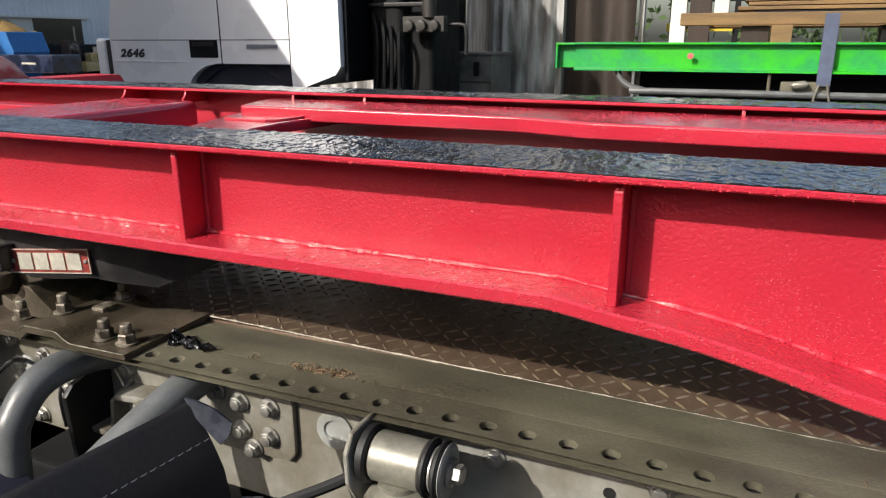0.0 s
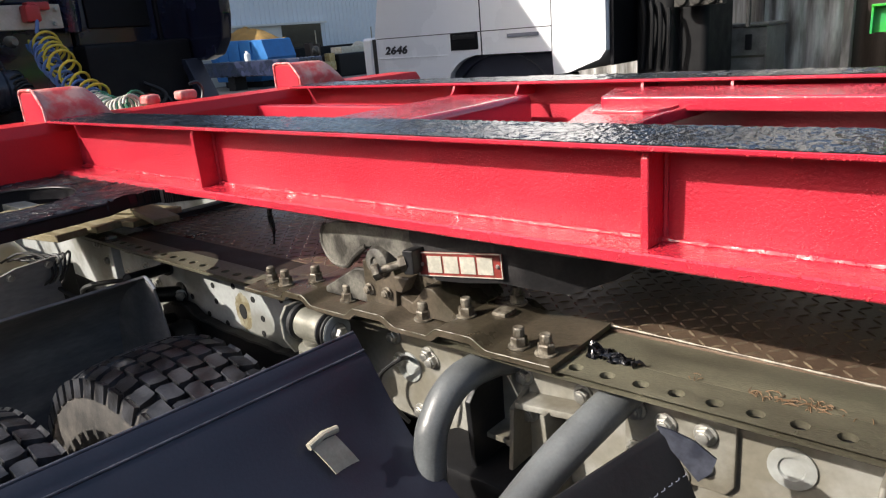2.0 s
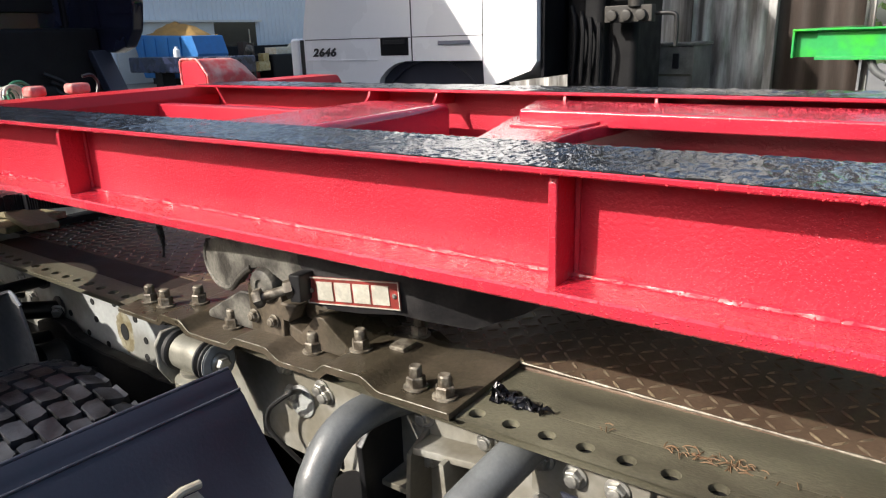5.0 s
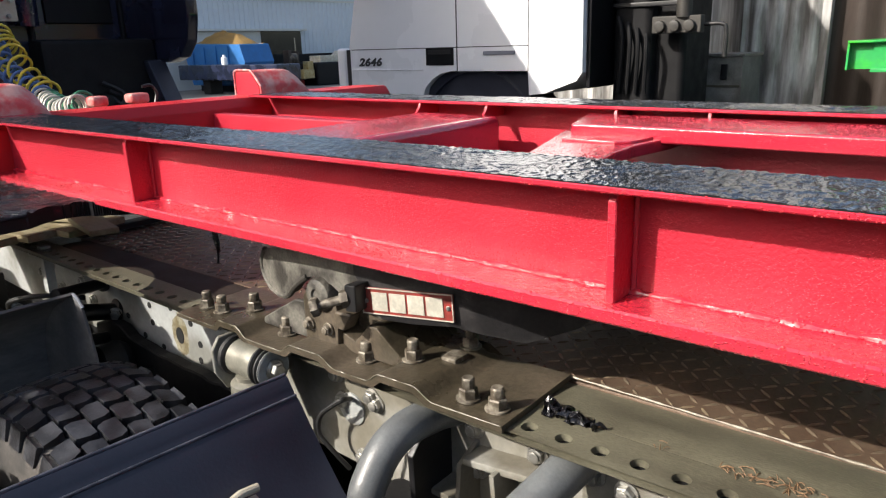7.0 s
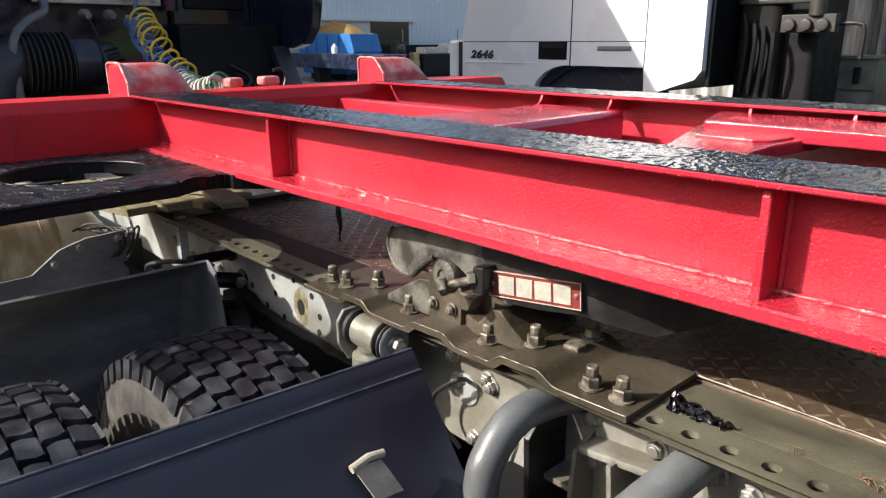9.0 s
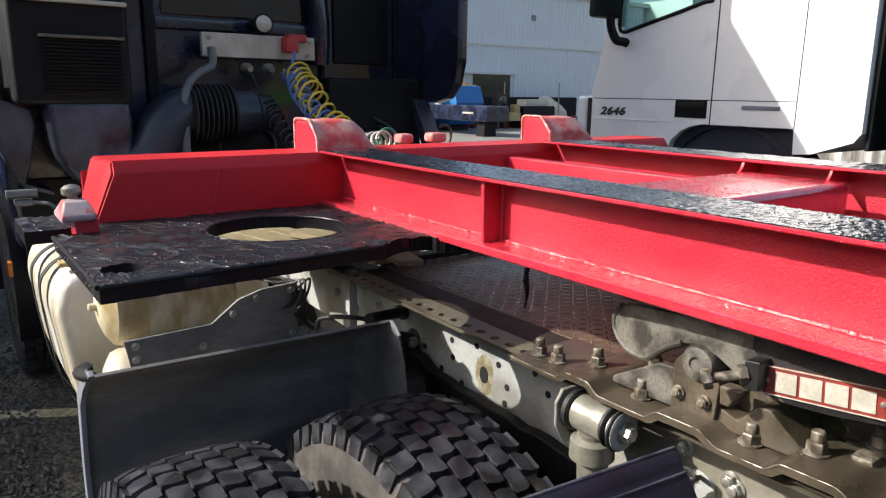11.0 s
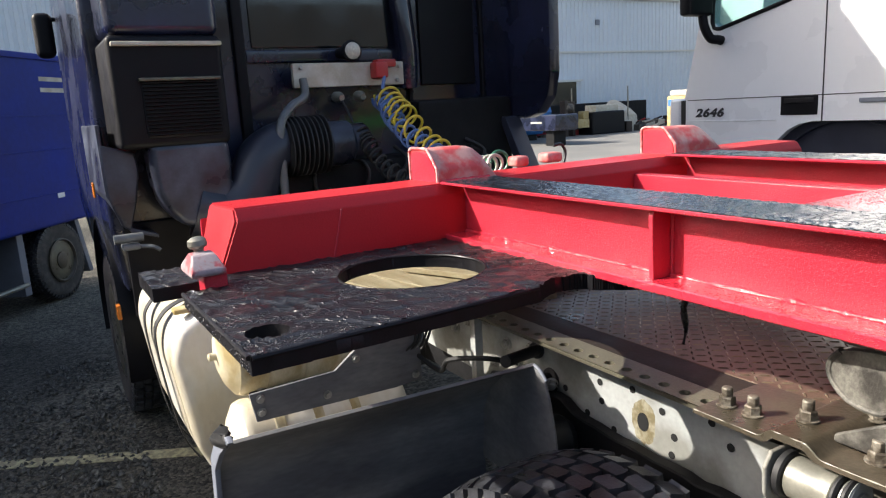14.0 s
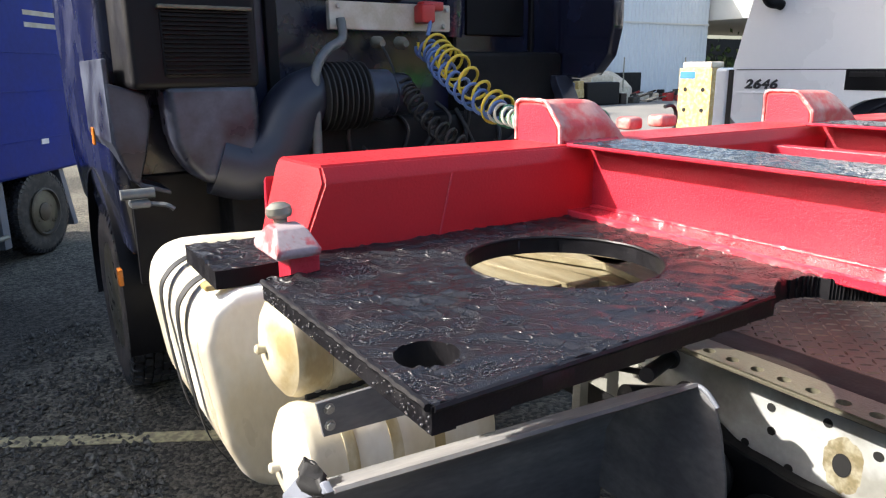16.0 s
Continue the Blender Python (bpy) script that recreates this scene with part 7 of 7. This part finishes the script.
for x, y, h in ((-25.2, 22.1, 2.3), (-25.1, 25.8, 2.3), (-25.0, 30.3, 2.3)):
    bm = lathe(B(), (x, y, GROUND), (0, 0, 1), [(0, 0.04), (h, 0.03)], 8)
    solo("pole", bm, GALV, "thin metal pole in the yard", "pole")
# cream control cabinet between the trucks
cc = thing("control_cabinet", (-7.15, 9.2, GROUND), "cream metal cabinet with dark bolt holes", "cabinet")
part("body", box(B(), -7.5, -6.8, 9.0, 9.4, GROUND, 1.56, 0.012), CREAM_YEL, cc)
part("cap", box(B(), -7.46, -6.84, 9.02, 9.38, 1.56, 1.67, 0.03), WHITE_PLATE, cc)
for x, z in ((-7.34, 1.19), (-6.96, 1.19), (-7.34, 0.83), (-6.96, 0.83)):
    part_mesh("dark_cap", HOLE_DISC, facing((x, 8.998, z), (0, -1, 0)) @ Matrix.Scale(4.0, 4), cc)
part("blue_label", box(B(), -7.47, -7.15, 8.994, 9.0, 1.38, 1.50), BLUE_SKIP, cc, "faded blue label")
# shrubs beyond the canopy
bm = B()
for k in range(900):
    p = Vector((-30 + rnd.gauss(0, 2.5), 46 + rnd.gauss(0, 3), 1.2 + abs(rnd.gauss(0, 0.9))))
    u = Vector((rnd.gauss(0, 1), rnd.gauss(0, 1), rnd.gauss(0, 1))).normalized() * 0.22
    v = u.cross(Vector((rnd.gauss(0, 1), rnd.gauss(0, 1), 0.3))).normalized() * 0.12
    bm.faces.new([bm.verts.new(q) for q in (p - u, p + v, p + u, p - v)])
for k in range(12):
    x, y = -30 + rnd.gauss(0, 2), 46 + rnd.gauss(0, 2)
    tube(bm, [(x, y, GROUND), (x + 0.2, y, 1.2), (x + 0.3, y + 0.2, 2.2)], 0.05, 6)
solo("shrub", bm, LEAF, "green shrubs behind the loading canopy", "shrub", kind="stuff")

# plain unseen walls added behind the camera to cut the low sky light
SKY_BLOCK = mat("grey_sky_block", (0.14, 0.135, 0.13), 0.85, var=0.4, scale=0.4, fine=6, bump=0.3, col2=(0.10, 0.10, 0.095))
solo("sky_block_east", box(B(), 26, 26.4, -30, 37, GROUND, 6.5), SKY_BLOCK, "unseen grey wall added to cut low sky light", "wall", kind="structure")
solo("sky_block_south", box(B(), -29, 26, -9.8, -9.4, GROUND, 3.8), SKY_BLOCK, "unseen grey wall added to cut low sky light", "wall", kind="structure")


# ---- rain water standing on the trailer ----
BEAD_RED = mat("wet_bead_on_red", (0.55, 0.024, 0.036), 0.06, var=0.1, bump=0, coat=1.0, coat_rough=0.02, rvar=0.02)
BEAD_BLACK = mat("wet_bead_on_black", (0.012, 0.012, 0.014), 0.06, var=0.1, bump=0, coat=1.0, coat_rough=0.02, rvar=0.02)


def droplets(parent, count, place, r0, r1, seed, material):
    """Small domes of water; place(rnd) gives a point, the outward normal there, or None."""
    rg = random.Random(seed)
    verts, faces = [], []
    for k in range(count):
        got = place(rg)
        if got is None:
            continue
        p, n = Vector(got[0]), Vector(got[1]).normalized()
        r = r0 + (r1 - r0) * rg.random() ** 2.5
        _, u, v = frame_at(n)
        sx = rg.uniform(0.8, 1.35)
        base = len(verts)
        for q, h in ((1.0, -0.08), (0.76, 0.26)):
            for i in range(7):
                a = 2 * math.pi * i / 7 + k
                verts.append(tuple(p + (u * math.cos(a) * sx + v * math.sin(a)) * r * q + n * h * r))
        verts.append(tuple(p + n * 0.38 * r))
        for i in range(7):
            j = (i + 1) % 7
            faces.append((base + i, base + j, base + 7 + j, base + 7 + i))
            faces.append((base + 7 + i, base + 7 + j, base + 14))
    me = bpy.data.meshes.new("water_bead")
    me.from_pydata(verts, [], faces)
    me.materials.append(material)
    for p in me.polygons:
        p.use_smooth = True
    ob = new("water_bead", me)
    ob.parent = parent
    ob.matrix_parent_inverse = world_of(parent).inverted()
    tagged(ob, "beads of rain water on the fresh paint", kind="stuff")


def patchy(x, y, rg, cut):
    return fbm(x * 5, y * 9, 3) + 0.4 * fbm(x * 17, y * 23, 8) > cut + rg.uniform(-0.2, 0.2)


def on_bottom_flange(rg):
    x, y = rg.uniform(0.3, 3.15), rg.uniform(-0.553, -0.490)
    return ((x, y, beam_bottom(x) + FLANGE), (0, 0, 1)) if patchy(x, y, rg, -0.02) else None


def on_flange_edge(rg):
    x = rg.uniform(0.3, 3.15)
    return (x, -0.5552, beam_bottom(x) + rg.uniform(0.002, FLANGE)), (0, -1, 0.2)


def on_web(rg):
    x = rg.uniform(0.3, 3.15)
    z = beam_bottom(x) + FLANGE + 0.006 + 0.11 * rg.random() ** 2
    return ((x, -0.4812, z), (0, -1, 0.1)) if patchy(x, z * 2, rg, 0.0) else None


def on_top_rim(rg):
    x = rg.uniform(0.25, 3.4)
    return (x, -0.5545 + 0.004 * rg.random() ** 2, BEAM_TOP[-1] - rg.uniform(0.0, 0.008) ** 1.0), (0, -1, 0.6)


def on_far_rim(rg):
    x = rg.uniform(0.3, 3.6)
    return (x, 0.3755, BEAM_TOP[1] - rg.uniform(0.0, 0.007)), (0, -1, 0.4)


def on_coupler_bar(rg):
    x, y = rg.uniform(1.72, 3.6), rg.uniform(0.15, 0.36)
    return ((x, y, 1.387), (0, 0, 1)) if patchy(x, y, rg, -0.05) else None


def on_bolster(rg):
    x, y = rg.uniform(0.02, 0.19), rg.uniform(-1.14, 0.4)
    return (x, y, TOP), (0, 0, 1)


def on_corner_plate(rg):
    x, y = rg.uniform(0.04, 0.85), rg.uniform(-1.31, -0.49)
    u, v = 0.53 * x + 0.85 * y, 0.53 * y - 0.85 * x
    return ((x, y, PZ - 0.0022), (0, 0, 1)) if in_plate(x, y) and noise.noise(Vector((u * 12, v * 30, 6))) > -0.12 else None


def on_plate_edge(rg):
    if rg.random() < 0.5:
        x, y, n = rg.uniform(0.335, 0.862), -1.3175, (0, -1, 0.5)
    else:
        x, y, n = 0.336, rg.uniform(-1.316, -1.215), (-1, 0, 0.5)
    return (x, y, PZ - 0.030 * rg.random() ** 2 - 0.002), n


def on_cross_member(rg):
    x, y = rg.uniform(1.08, 1.34), rg.uniform(-0.36, 0.36)
    return ((x, y, 1.372), (0, 0, 1)) if patchy(x, y, rg, -0.1) else None


def on_bearing_strip(rg):
    x, y = rg.uniform(0.25, 3.4), rg.uniform(-0.55, -0.38)
    return (x, y, BEAM_TOP[-1] + 0.001), (0, 0, 1)


for where, owner, count, r0, r1 in ((on_bottom_flange, near_beam, 9000, 0.0007, 0.0022), (on_flange_edge, near_beam, 2600, 0.0006, 0.0015), (on_web, near_beam, 6500, 0.0005, 0.0012), (on_top_rim, near_beam, 3200, 0.0006, 0.0015),
                                    (on_far_rim, far_beam, 500, 0.0008, 0.0018), (on_coupler_bar, trailer, 3600, 0.0010, 0.0030), (on_cross_member, trailer, 2600, 0.0010, 0.0028), (on_bolster, bolster, 1200, 0.0006, 0.0017), (on_plate_edge, plate, 650, 0.0008, 0.0026), (on_corner_plate, plate, 24000, 0.0008, 0.0021), (on_bearing_strip, near_beam, 3000, 0.0006, 0.0016)):
    droplets(owner, count, where, r0, r1, count, BEAD_BLACK if where in (on_corner_plate, on_bearing_strip, on_plate_edge) else BEAD_RED)
